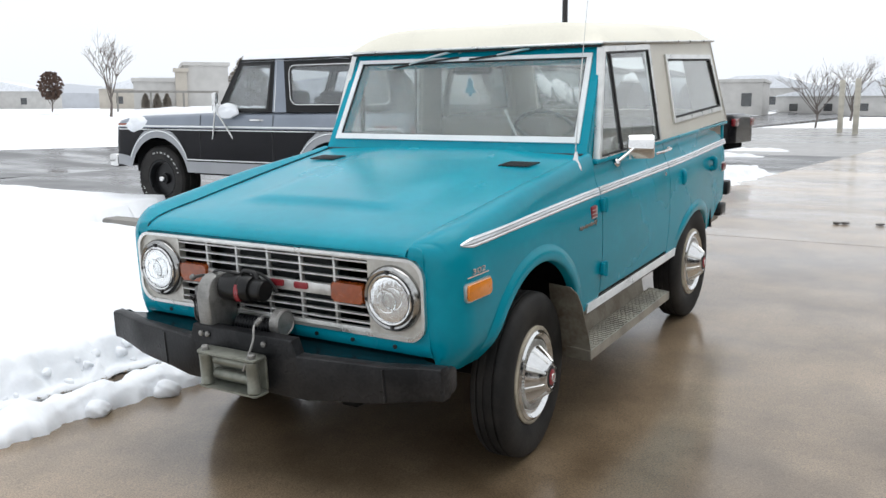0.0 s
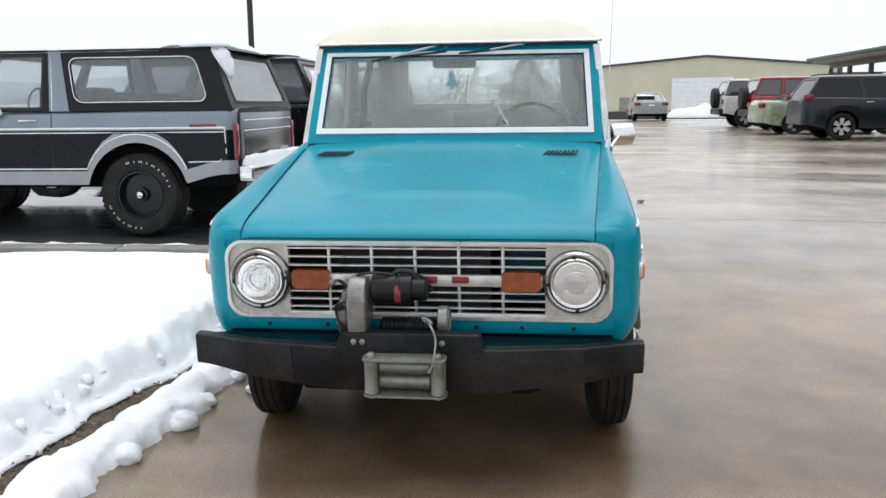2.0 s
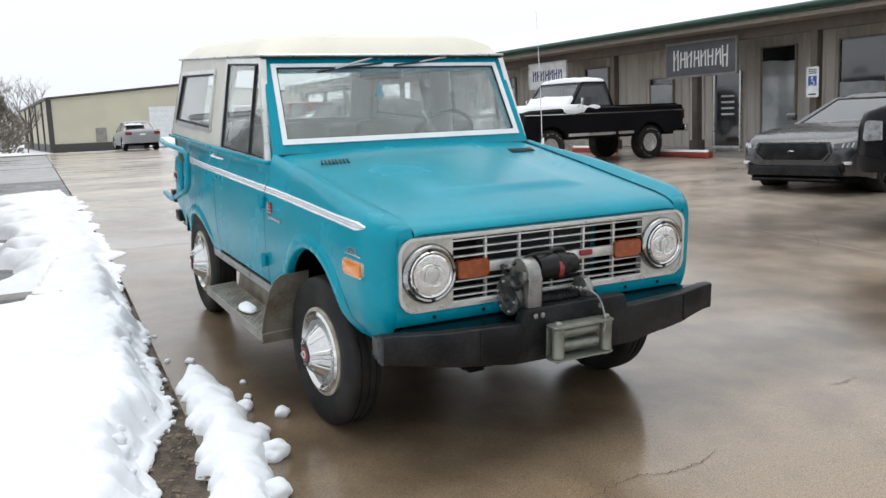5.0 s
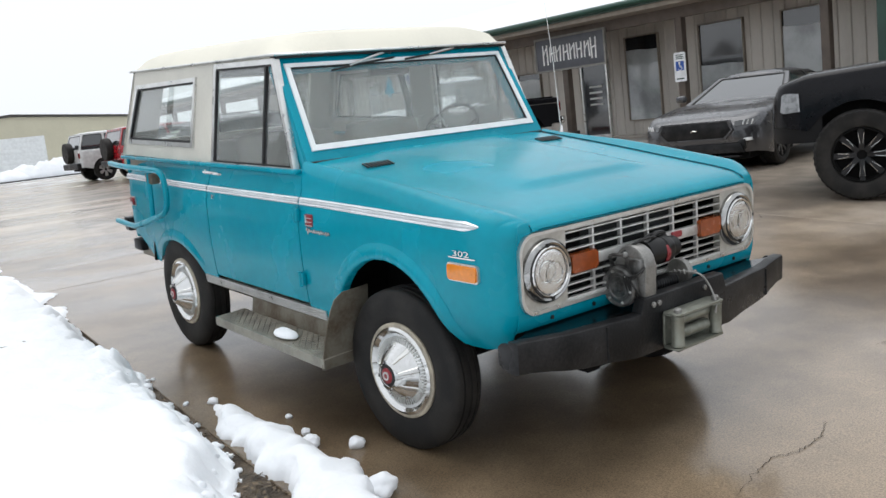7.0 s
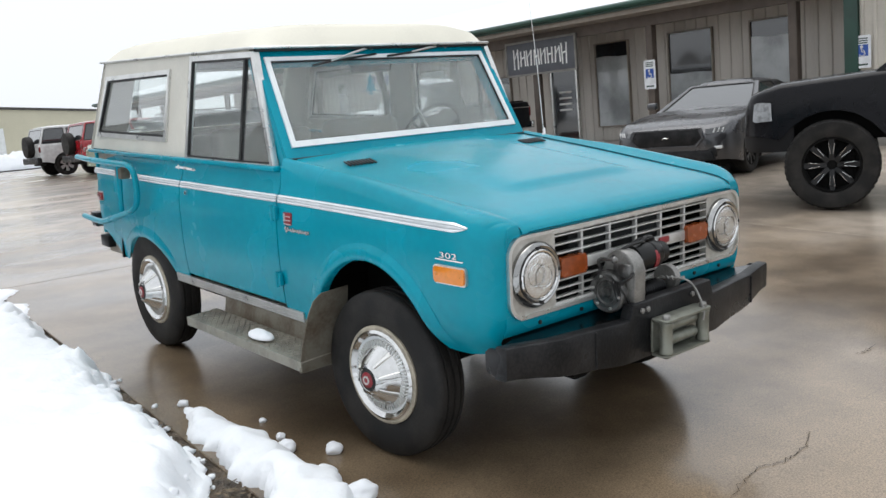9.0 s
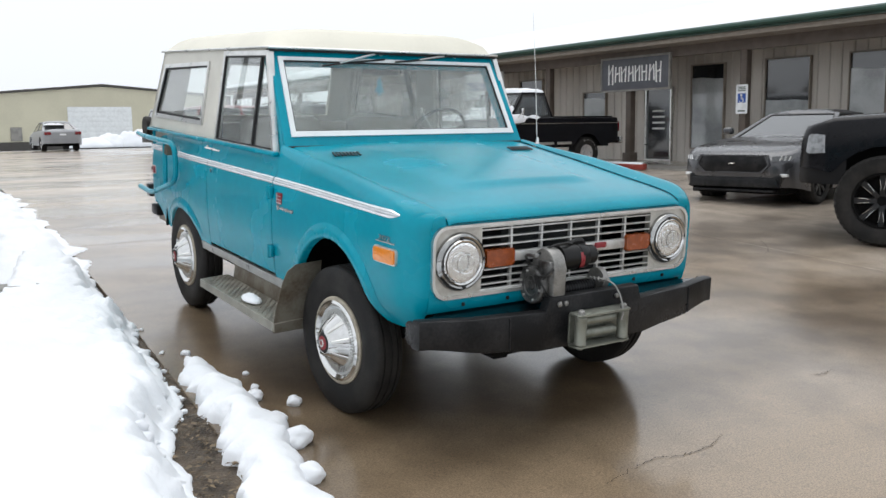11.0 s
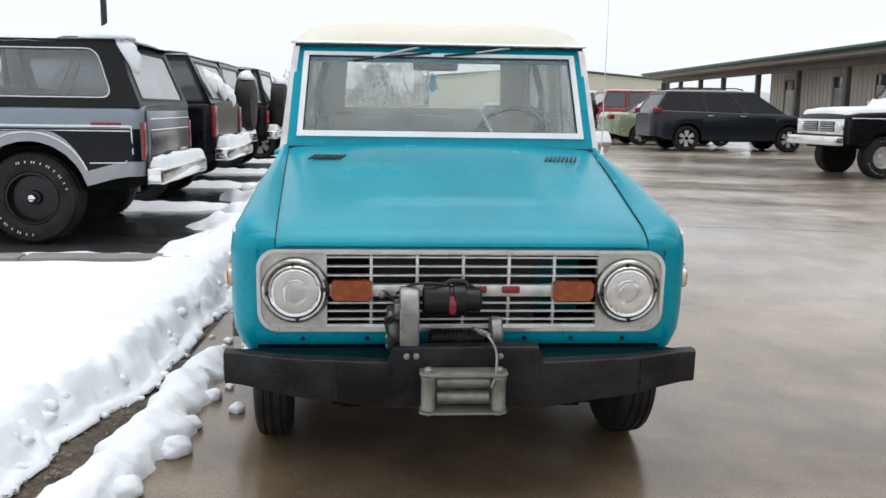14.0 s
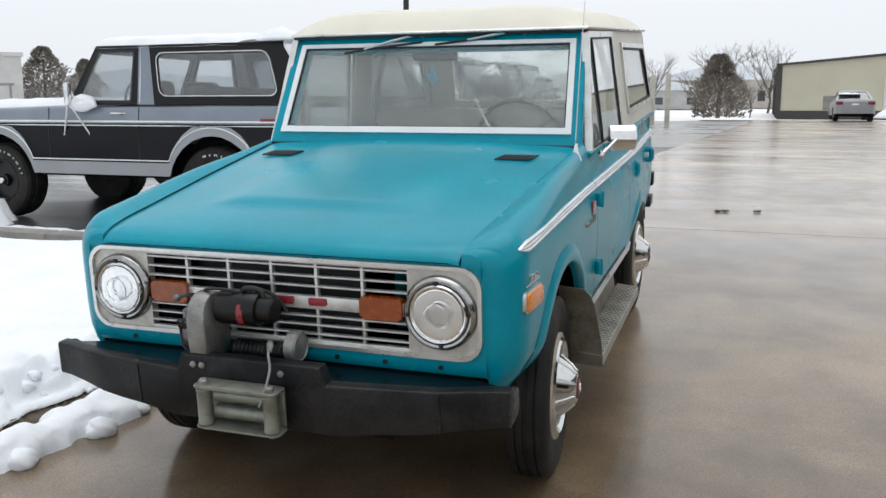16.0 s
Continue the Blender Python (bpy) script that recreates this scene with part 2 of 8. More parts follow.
def lathe(bm, prof, m, seg=32):
    """Turn (radius, height) rows about the z axis of m."""
    rings = [[m @ Vector((r * math.cos(a), r * math.sin(a), h)) for a in (2 * math.pi * k / seg for k in range(seg))] for r, h in prof]
    return loft(bm, rings, True, True)


def prism(bm, pts, d0, d1, axis="x", bevel=0.0):
    """Extrude a polygon: axis x takes (y, z) points, y takes (x, z), z takes (x, y)."""
    def at(p, d):
        return {"x": (d, p[0], p[1]), "y": (p[0], d, p[1]), "z": (p[0], p[1], d)}[axis]
    a, b = [bm.verts.new(at(p, d0)) for p in pts], [bm.verts.new(at(p, d1)) for p in pts]
    n = len(pts)
    fs = [bm.faces.new(a[::-1]), bm.faces.new(b)] + [bm.faces.new((a[i], a[(i + 1) % n], b[(i + 1) % n], b[i])) for i in range(n)]
    if bevel:
        bmesh.ops.bevel(bm, geom=list({e for f in fs for e in f.edges}), offset=bevel, segments=2, profile=0.5, affect="EDGES")
    return bm


def rrect(x0, x1, z0, z1, r, n=5):
    """Corners of a rounded rectangle, anticlockwise."""
    out = []
    for cx, cz, a0 in ((x1 - r, z1 - r, 0), (x0 + r, z1 - r, 90), (x0 + r, z0 + r, 180), (x1 - r, z0 + r, 270)):
        out += [(cx + r * math.cos(radians(a0 + 90 * k / n)), cz + r * math.sin(radians(a0 + 90 * k / n))) for k in range(n + 1)]
    return out


def ring_plate(bm, outer, inner, d0, d1, to):
    """A frame between two outlines of equally many points; to(p, d) places a point at depth d."""
    O0, I0, O1, I1 = ([bm.verts.new(to(p, d)) for p in q] for d, q in ((d0, outer), (d0, inner), (d1, outer), (d1, inner)))
    n = len(outer)
    for i in range(n):
        j = (i + 1) % n
        for a, b in ((O0, I0), (I0, I1), (I1, O1), (O1, O0)):
            bm.faces.new((a[i], a[j], b[j], b[i]))
    return bm


def lerp(pts, x):
    """Linear reading of (x, y) rows."""
    if x <= pts[0][0]:
        return pts[0][1]
    for (a, b), (c, d) in zip(pts, pts[1:]):
        if x <= c:
            return b + (d - b) * (x - a) / (c - a) if c > a else d
    return pts[-1][1]


def smooth01(t):
    t = max(0.0, min(1.0, t))
    return t * t * (3 - 2 * t)


def ease(pts, x):
    for (a, b), (c, d) in zip(pts, pts[1:]):
        if a <= x <= c:
            return b + (d - b) * smooth01((x - a) / (c - a))
    return pts[0][1] if x < pts[0][0] else pts[-1][1]


def words(text, size, m, material, parent=None, name="lettering", depth=0.004, label="", shear=0.0, bold=0.0):
    cu = bpy.data.curves.new(name, "FONT")
    cu.body, cu.size, cu.extrude, cu.align_x, cu.align_y, cu.shear, cu.offset = text, size, depth, "CENTER", "CENTER", shear, bold
    tmp = bpy.data.objects.new("tmp", cu)
    scene.collection.objects.link(tmp)
    me = bpy.data.meshes.new_from_object(tmp.evaluated_get(bpy.context.evaluated_depsgraph_get()))
    bpy.data.objects.remove(tmp)
    me.materials.clear()
    me.materials.append(material)
    ob = new(name, me)
    if parent:
        ob.parent = parent
    ob.matrix_local = m
    return tagged(ob, label)


# ---- the ground ----
def gz(x, y):
    """Height of the paved ground: a ramp that levels off behind the truck."""
    a, b, k = 0.0647 * y, 0.38 + 0.004 * (y - 8), 0.04
    dip = 0.10 * smooth01((x - 2) / 5) * smooth01((18 - y) / 7) * smooth01((15 - x) / 3)
    return (-k * math.log(math.exp(-a / k) + math.exp(-b / k)) if abs(a - b) < 1.5 else min(a, b)) - dip


def land(x):
    """Rise of the open land beyond the road."""
    return 1.0 * max(0.0, min(1.0, (-x - 15) / 25))


def edge_x(y):
    """Left border of the concrete."""
    return -1.5 + 0.06 * y


def sheet(bm, xs, ys, z):
    rows = [[bm.verts.new((x, y, z(x, y))) for x in xs] for y in ys]
    for a, b in zip(rows, rows[1:]):
        for i in range(len(xs) - 1):
            bm.faces.new((a[i], a[i + 1], b[i + 1], b[i]))
    return bm


def spread(lo, hi, n, p=1.0):
    return [lo + (hi - lo) * (k / n) ** p for k in range(n + 1)]


FIELD = mat("snowy_field", (0.86, 0.88, 0.91), 0.8, vary=0.05, scale=0.05, fine=0.8, spec=0.2, tint=(0.70, 0.71, 0.72))
xs = [-3000, -1500, -700, -300, -150, -80, -40, -25, -15, -10, -6, -3, 0, 5, 10, 20, 40, 80, 150, 300, 700, 1500, 3000]
ys = [-1500, -600, -200, -80, -40, -20, -10, -5, 0, 3, 5, 6, 7, 9, 14, 20, 30, 45, 70, 120, 250, 600, 1500, 3000]
tagged(finish("ground", sheet(B(), xs, ys, lambda x, y: land(x) + (max(gz(x, y), -2.5) - 0.16 if y < 60 else 0.47 - 0.12)), FIELD), "snow-covered open ground reaching the horizon", "ground", kind="structure")

CONCRETE = bpy.data.materials.new("wet_concrete")
CONCRETE.use_nodes = True


def wet(m, dry, damp, scale, r0, r1, bump=0.002):
    """Wet paving: damp stains and a film of water of uneven gloss."""
    n, l = m.node_tree.nodes, m.node_tree.links
    b = n["Principled BSDF"]
    co = n.new("ShaderNodeTexCoord")
    geo = n.new("ShaderNodeNewGeometry")
    mp = n.new("ShaderNodeMapping")
    mp.inputs["Scale"].default_value = (0.55, 1.3, 1)
    l.new(geo.outputs["Position"], mp.inputs[0])
    big, mid, fine = (n.new("ShaderNodeTexNoise") for _ in range(3))
    for node, s, d in ((big, scale, 5), (mid, scale * 7, 4), (fine, 140, 2)):
        node.inputs["Scale"].default_value, node.inputs["Detail"].default_value = s, d
    l.new(mp.outputs[0], big.inputs["Vector"])
    l.new(geo.outputs["Position"], mid.inputs["Vector"])
    l.new(geo.outputs["Position"], fine.inputs["Vector"])
    mix = n.new("ShaderNodeMix")
    mix.data_type = "RGBA"
    mix.inputs["A"].default_value, mix.inputs["B"].default_value = (*damp, 1), (*dry, 1)
    s1 = n.new("ShaderNodeMath")
    s1.operation, s1.inputs[1].default_value = "MULTIPLY_ADD", 0.5
    l.new(mid.outputs[0], s1.inputs[0])
    l.new(big.outputs[0], s1.inputs[2])
    mr = n.new("ShaderNodeMapRange")
    mr.inputs["From Min"].default_value, mr.inputs["From Max"].default_value = 0.60, 0.90
    l.new(s1.outputs[0], mr.inputs[0])
    l.new(mr.outputs[0], mix.inputs["Factor"])
    speck = n.new("ShaderNodeMix")
    speck.data_type, speck.blend_type = "RGBA", "MULTIPLY"
    speck.inputs["Factor"].default_value = 0.85
    l.new(mix.outputs["Result"], speck.inputs["A"])
    gr = n.new("ShaderNodeMapRange")
    gr.inputs["From Min"].default_value, gr.inputs["From Max"].default_value = 0.3, 0.65
    gr.inputs["To Min"].default_value, gr.inputs["To Max"].default_value = 0.55, 1.2
    l.new(fine.outputs[0], gr.inputs[0])
    l.new(gr.outputs[0], speck.inputs["B"])
    l.new(speck.outputs["Result"], b.inputs["Base Color"])
    rr = n.new("ShaderNodeMapRange")
    rr.inputs["From Min"].default_value, rr.inputs["From Max"].default_value = 0.38, 0.62
    rr.inputs["To Min"].default_value, rr.inputs["To Max"].default_value = r0, r1
    l.new(big.outputs[0], rr.inputs[0])
    l.new(rr.outputs[0], b.inputs["Roughness"])
    b.inputs["IOR"].default_value = 1.5
    bp = n.new("ShaderNodeBump")
    bp.inputs["Strength"].default_value, bp.inputs["Distance"].default_value = 0.6, bump
    l.new(mid.outputs[0], bp.inputs["Height"])
    l.new(bp.outputs[0], b.inputs["Normal"])
    return m


wet(CONCRETE, (0.275, 0.203, 0.130), (0.108, 0.075, 0.044), 0.35, 0.32, 0.52, 0.0026)


def water_film(m):
    """A broken film of water: smooth in shallow pools, torn by the brushed surface between them."""
    n, l = m.node_tree.nodes, m.node_tree.links
    b = n["Principled BSDF"]
    geo, mp, mp2 = n.new("ShaderNodeNewGeometry"), n.new("ShaderNodeMapping"), n.new("ShaderNodeMapping")
    mp.inputs["Scale"].default_value, mp2.inputs["Scale"].default_value = (0.45, 1.25, 1), (0.55, 1.9, 1)
    l.new(geo.outputs["Position"], mp.inputs[0])
    l.new(geo.outputs["Position"], mp2.inputs[0])
    pool, brush = n.new("ShaderNodeTexNoise"), n.new("ShaderNodeTexNoise")
    for node, src, s_, d in ((pool, mp, 0.85, 7), (brush, mp2, 55, 3)):
        node.inputs["Scale"].default_value, node.inputs["Detail"].default_value = s_, d
        l.new(src.outputs[0], node.inputs["Vector"])
    for socket, a, c in (("Coat Weight", 0.85, 1.0), ("Coat Roughness", 0.21, 0.07)):
        r = n.new("ShaderNodeMapRange")
        r.inputs["From Min"].default_value, r.inputs["From Max"].default_value = 0.40, 0.62
        r.inputs["To Min"].default_value, r.inputs["To Max"].default_value = a, c
        l.new(pool.outputs[0], r.inputs[0])
        l.new(r.outputs[0], b.inputs[socket])
    bp = n.new("ShaderNodeBump")
    bp.inputs["Strength"].default_value, bp.inputs["Distance"].default_value = 0.7, 0.0010
    l.new(brush.outputs[0], bp.inputs["Height"])
    l.new(bp.outputs[0], b.inputs["Coat Normal"])
    b.inputs["Coat IOR"].default_value = 1.55
    b.inputs["Specular IOR Level"].default_value = 0.15
    # base colour turns paler and greyer towards the shop
    xyz, drift, paling, hs = n.new("ShaderNodeSeparateXYZ"), n.new("ShaderNodeMath"), n.new("ShaderNodeMapRange"), n.new("ShaderNodeHueSaturation")
    l.new(geo.outputs["Position"], xyz.inputs[0])
    drift.operation, drift.inputs[1].default_value = "MULTIPLY_ADD", 7.0
    l.new(pool.outputs[0], drift.inputs[0])
    # and on the slabs behind the truck, where wet sky sheen is painted as colour
    back, side = n.new("ShaderNodeMapRange"), n.new("ShaderNodeMath")
    for k, v in (("From Min", 5.0), ("From Max", 13.0), ("To Min", 0.0), ("To Max", 6.5)):
        back.inputs[k].default_value = v
    l.new(xyz.outputs["Y"], back.inputs[0])
    l.new(xyz.outputs["X"], side.inputs[0])
    l.new(back.outputs[0], side.inputs[1])
    l.new(side.outputs[0], drift.inputs[2])
    paling.interpolation_type = "SMOOTHSTEP"
    for k, v in (("From Min", 5.0), ("From Max", 10.5), ("To Min", 1.0), ("To Max", 2.1)):
        paling.inputs[k].default_value = v
    l.new(drift.outputs[0], paling.inputs[0])
    l.new(paling.outputs[0], hs.inputs["Value"])
    grey = n.new("ShaderNodeMapRange")
    for k, v in (("From Min", 1.0), ("From Max", 2.1), ("To Min", 1.0), ("To Max", 0.56)):
        grey.inputs[k].default_value = v
    l.new(paling.outputs[0], grey.inputs[0])
    l.new(grey.outputs[0], hs.inputs["Saturation"])
    l.new(b.inputs["Base Color"].links[0].from_socket, hs.inputs["Color"])
    l.new(hs.outputs[0], b.inputs["Base Color"])
    dull, film = n.new("ShaderNodeMapRange"), n.new("ShaderNodeMath")
    for k, v in (("From Min", 1.0), ("From Max", 2.1), ("To Min", 1.0), ("To Max", 0.85)):
        dull.inputs[k].default_value = v
    l.new(paling.outputs[0], dull.inputs[0])
    film.operation = "MULTIPLY"
    l.new(b.inputs["Coat Weight"].links[0].from_socket, film.inputs[0])
    l.new(dull.outputs[0], film.inputs[1])
    l.new(film.outputs[0], b.inputs["Coat Weight"])


water_film(CONCRETE)
ASPHALT = bpy.data.materials.new("wet_asphalt")
ASPHALT.use_nodes = True
wet(ASPHALT, (0.06, 0.06, 0.062), (0.030, 0.030, 0.032), 0.5, 0.10, 0.4, 0.004)

# joint filler below the slabs, then the slabs themselves
pav = tagged(finish("pavement", sheet(B(), [-1.5, 0, 2, 3, 4, 5, 6, 7, 8, 10, 12, 12.5, 13, 13.5, 14, 14.5, 15, 15.9], [-9, -6, -3, 0, 2, 3, 4, 5, 5.5, 6, 6.5, 7, 8, 10, 14, 20, 30, 40, 47], lambda x, y: gz(x, y) - 0.03), mat("joint_filler", (0.05, 0.042, 0.034), 0.8, spec=0.2)), "wet brown concrete yard of large slabs", "pavement", kind="structure")
JOINT_Y = [-8.5, -4.4, 5.75, 10.8, 15.9, 21.0, 26.1, 31.2, 36.3, 41.4, 46.5]
JOINT_X = [None, 5.2, 9.4, 12.9, 15.88]
for a, b in zip(JOINT_Y, JOINT_Y[1:]):
    for i, (c, d) in enumerate(zip(JOINT_X, JOINT_X[1:])):
        bm = B()
        rows = []
        for k in range(13):
            gap = 0.003 if b < 1 or a > 30 else 0.008
            y = a + gap + (b - a - 2 * gap) * k / 12
            x0, x1 = (edge_x(y) if c is None else c + 0.0025), d - 0.0025
            mid = [(x0 + (x1 - x0) * q, y, gz(x0 + (x1 - x0) * q, y)) for q in (0.15, 0.3, 0.45, 0.6, 0.7, 0.8, 0.9)]
            rows.append([(x0, y, gz(x0, y) - 0.1), (x0, y, gz(x0, y) - 0.004), (x0 + 0.004, y, gz(x0, y)), *mid, (x1 - 0.004, y, gz(x1, y)), (x1, y, gz(x1, y) - 0.004), (x1, y, gz(x1, y) - 0.1)])
        loft(bm, rows, True, True)
        part("slab", bm, CONCRETE, pav, smooth=20)

bm = B()
loft(bm, [[(x, y, gz(x, y) - (0.25 if x < -12 else 0.01)) for x in (-12.02, -12, -8, -4, edge_x(y) - 0.02)] for y in (3.45, 4.0, 4.8, 5.5, 6.2, 7, 9, 14, 19.5)], closed=False)
tagged(finish("parking_lot", bm, ASPHALT), "dark wet asphalt of the parking row", "asphalt", kind="structure")
DRIVE = bpy.data.materials.new("wet_pale_drive")
DRIVE.use_nodes = True
wet(DRIVE, (0.36, 0.355, 0.345), (0.22, 0.215, 0.21), 0.4, 0.22, 0.5, 0.003)
bm = B()
loft(bm, [[(x, y, gz(x, y) - (0.25 if x < -12 else 0.012)) for x in (-12.02, -12, -8, -4, edge_x(y) - 0.02)] for y in (19.5, 21, 25, 30, 37, 44)], closed=False)
tagged(finish("drive", bm, DRIVE), "pale grey wet drive beyond the parking row", "drive", kind="structure")

bm = B()
road = [(-30, -34), (-22, -8), (-16.2, 10), (-14, 24), (-13, 40), (-13, 60), (-14, 90), (-20, 140)]
pts = curve_pts([(x, y, 0) for x, y in road], 8)
rows = []
for i, p in enumerate(pts):
    d = (pts[min(i + 1, len(pts) - 1)] - pts[max(i - 1, 0)]).normalized()
    n = Vector((-d.y, d.x, 0))
    rows.append([(p + n * w) * 1 for w in (-3.62, -3.6, -1.2, 1.2, 3.6, 3.62)])
loft(bm, [[(v.x, v.y, land(v.x) + max(gz(v.x, v.y), 0.0) - (0.25 if i in (0, 5) else 0.11)) for i, v in enumerate(r)] for r in rows], closed=False)
tagged(finish("road", bm, ASPHALT), "wet grey road bordered by snow", "road", kind="structure")


# ---- snow lying on the ground ----
def fbm(x, y, s=1.0, o=4):
    return sum(noise.noise((x * s * 2 ** k, y * s * 2 ** k, 3.1 * k)) / 2 ** k for k in range(o))


def snow_field(name, x0, edge, y0, y1, ny, nx, height, label, p=2.6, foot=0.22, wob=0.10, north=None, steep=0.16):
    """A snow blanket from a ragged edge leftwards; lumpy near its edge."""
    bm = B()
    rows = []
    for k in range(ny + 1):
        y = y0 + (y1 - y0) * k / ny
        xe = edge(y) + wob * fbm(y * 1.7, 5.0, 1.0) + 0.35 * wob * fbm(y * 9, 1.0, 1.0, 3)
        row = []
        for i in range(nx + 1):
            d = (xe - x0) * (i / nx) ** p
            x = xe - d
            tear = foot * (0.55 + 0.5 * fbm(y * 2.3, 2.0, 1, 3))
            rise = 0.16 * min(1, d / 0.03) ** 0.5 + 0.84 * smooth01((d - tear) / steep + 0.30 * fbm(x * 10, y * 10, 1, 3))
            lump = max(0.08, 1 - 0.9 * max(0, d - tear))
            h = height * rise * (1 + 0.20 * fbm(x * 3.2, y * 3.2) * lump + 0.14 * fbm(x * 0.6, y * 0.6) + 0.20 * fbm(x * 11, y * 11, 1, 3) * lump)
            fall = smooth01((y - y0) / 0.3) * smooth01(((north(x) if north else y1) - y) / (0.12 if north else 0.3))
            if not north:
                fall *= smooth01((x - x0) / 0.45 - 0.35 + 1.1 * fbm(x * 1.6, y * 1.6, 1, 3))
            row.append((x, y, gz(x, y) - 0.03 + (h + 0.03) * fall))
        rows.append(row)
    loft(bm, rows, closed=False)
    return tagged(finish(name, bm, SNOW, smooth=180), label, "snow", kind="stuff")


snow_field("snow_bank", -9.5, lambda y: edge_x(y) - 0.28 + 0.25 * smooth01((y - 0.2) / 1.2), -7, 4.9, 380, 100, 0.20, "deep fresh snow with a lumpy melting edge on the verge", foot=0.07, wob=0.075, north=lambda x: 3.20 + 1.5 * smooth01((-5.5 - x) / 0.5) + 1.6 * smooth01((x + 2.1) / 0.5), steep=0.15)
snow_field("snow_windrow", -2.35, lambda y: edge_x(y) + 0.03, 4.2, 13.5, 240, 40, 0.13, "ploughed ridge of snow along the parking row", p=1.1, foot=0.22, wob=0.14)
for y in (3.95, 6.95, 9.65, 12.3, 15.1, 18.4, 21.3):
    bm = B()
    rows = []
    for k in range(60):
        x = -6.5 + 4.6 * k / 59
        f = min(1, k / 6, (59 - k) / 6) ** 0.5
        w = (0.34 + 0.12 * fbm(x * 2, y)) * (0.15 + 0.85 * f)
        rows.append([(x, y + w * c, gz(x, y + w * c) - 0.03 + 0.09 * f * max(0, 1 - c * c) * (1 + 0.5 * fbm(x * 4, y + c))) for c in (-1, -0.7, -0.35, 0, 0.35, 0.7, 1)])
    loft(bm, rows, closed=False)
    tagged(finish("snow_strip", bm, SNOW, smooth=180), "narrow strip of snow left between parked cars", "snow", "snow strips between cars", "stuff")

# ridge of broken snow on the concrete by the truck
bm = B()
rows = []
for k in range(400):
    t = k / 399
    y = -3.2 + 5.05 * t
    c = edge_x(y) + 0.035 + 0.10 * smooth01((y + 0.1) / 0.6) + 0.04 * fbm(y * 1.5, 9)
    w = (0.145 + 0.06 * fbm(y * 3, 2) + 0.04 * fbm(y * 14, 4, 1, 2)) * min(1, 6 * (1 - t)) ** 0.5
    h = (0.11 + 0.05 * fbm(y * 4, 7)) * min(1, 5 * (1 - t)) ** 0.5
    row = []
    for i in range(27):
        q = -1 + 2 * i / 26
        x = c + w * q * (1 + 0.25 * fbm(y * 7, q * 2 + 3, 1, 2))
        row.append((x, y, gz(x, y) - 0.02 + (h + 0.02) * math.sqrt(max(0, 1 - q * q)) * (1 + 0.34 * fbm(x * 5.0, y * 5.0, 1, 2))))
    rows.append(row)
loft(bm, rows, closed=False)
tagged(finish("snow_ridge", bm, SNOW, smooth=180), "broken ridge of pushed snow on wet concrete", "snow", kind="stuff")


def clod(x, y, r, seed):
    bm = B()
    bmesh.ops.create_icosphere(bm, subdivisions=4, radius=r)
    for v in bm.verts:
        v.co *= 1 + 0.30 * fbm(v.co.x / r * 0.8 + seed, v.co.y / r * 0.8 + v.co.z / r * 0.7, 1, 2)
        v.co.z *= 0.75
    ob = finish("snow_clod", bm, SNOW, smooth=180)
    ob.matrix_world = pose(x, y, gz(x, y) + r * 0.42)
    tagged(ob, "loose lump of snow on the wet concrete", "snow", "loose snow lumps")


for i, (x, y, r) in enumerate([(-1.12, 1.02, 0.050), (-0.97, 0.86, 0.045), (-1.16, 0.66, 0.065), (-1.16, 0.40, 0.075), (-1.26, 0.05, 0.07), (-1.06, 1.16, 0.026), (-1.19, 1.9, 0.03), (-1.02, 1.40, 0.020)]):
    clod(x - 0.035, y, r * 0.9, i * 3.7)
bm = B()
loft(bm, [[(edge_x(y) - 0.75 + 0.78 * q, y, gz(0, y) - 0.012 + 0.02 * fbm(q * 5, y * 5) * (q < 0.98)) for q in (0, 0.2, 0.4, 0.6, 0.8, 0.95, 1)] for y in spread(-7, 3.4, 120)], closed=False)
tagged(finish("mulch_strip", bm, DIRT), "bare strip of wet brown soil beside the concrete", "soil", kind="stuff")
# crumbs of snow broken off along the bank's foot, and dead leaf litter on the soil
rng = random.Random(41)
bm = B()
for k in range(150):
    y = rng.uniform(-3.2, 3.0)
    xe = edge_x(y) - 0.28 + 0.25 * smooth01((y - 0.2) / 1.2) + 0.075 * fbm(y * 1.7, 5.0, 1.0)
    d = rng.uniform(-0.02, 0.15) if k % 14 else rng.uniform(-0.10, 0.0)
    r = rng.uniform(0.008, 0.018) if d < 0 else rng.uniform(0.012, 0.045)
    x = xe - d
    z = gz(x, y) + max(0.004, 0.16 * smooth01((d - 0.03) / 0.17))
    made = bmesh.ops.create_icosphere(bm, subdivisions=2, radius=r)["verts"]
    for v in made:
        v.co *= 1 + 0.5 * fbm(v.co.x / r + k * 1.7, v.co.y / r + v.co.z / r, 1, 2)
        v.co = Vector((v.co.x + x, v.co.y + y, v.co.z * 0.8 + z))
tagged(finish("snow_crumbs", bm, SNOW, smooth=180), "small crumbs of snow along the melting bank", "snow", kind="stuff")
LITTER = mat("dead_leaf_litter", (0.20, 0.145, 0.085), 0.6, vary=0.35, scale=9, fine=60, bump=0.003)
verts, faces = [], []
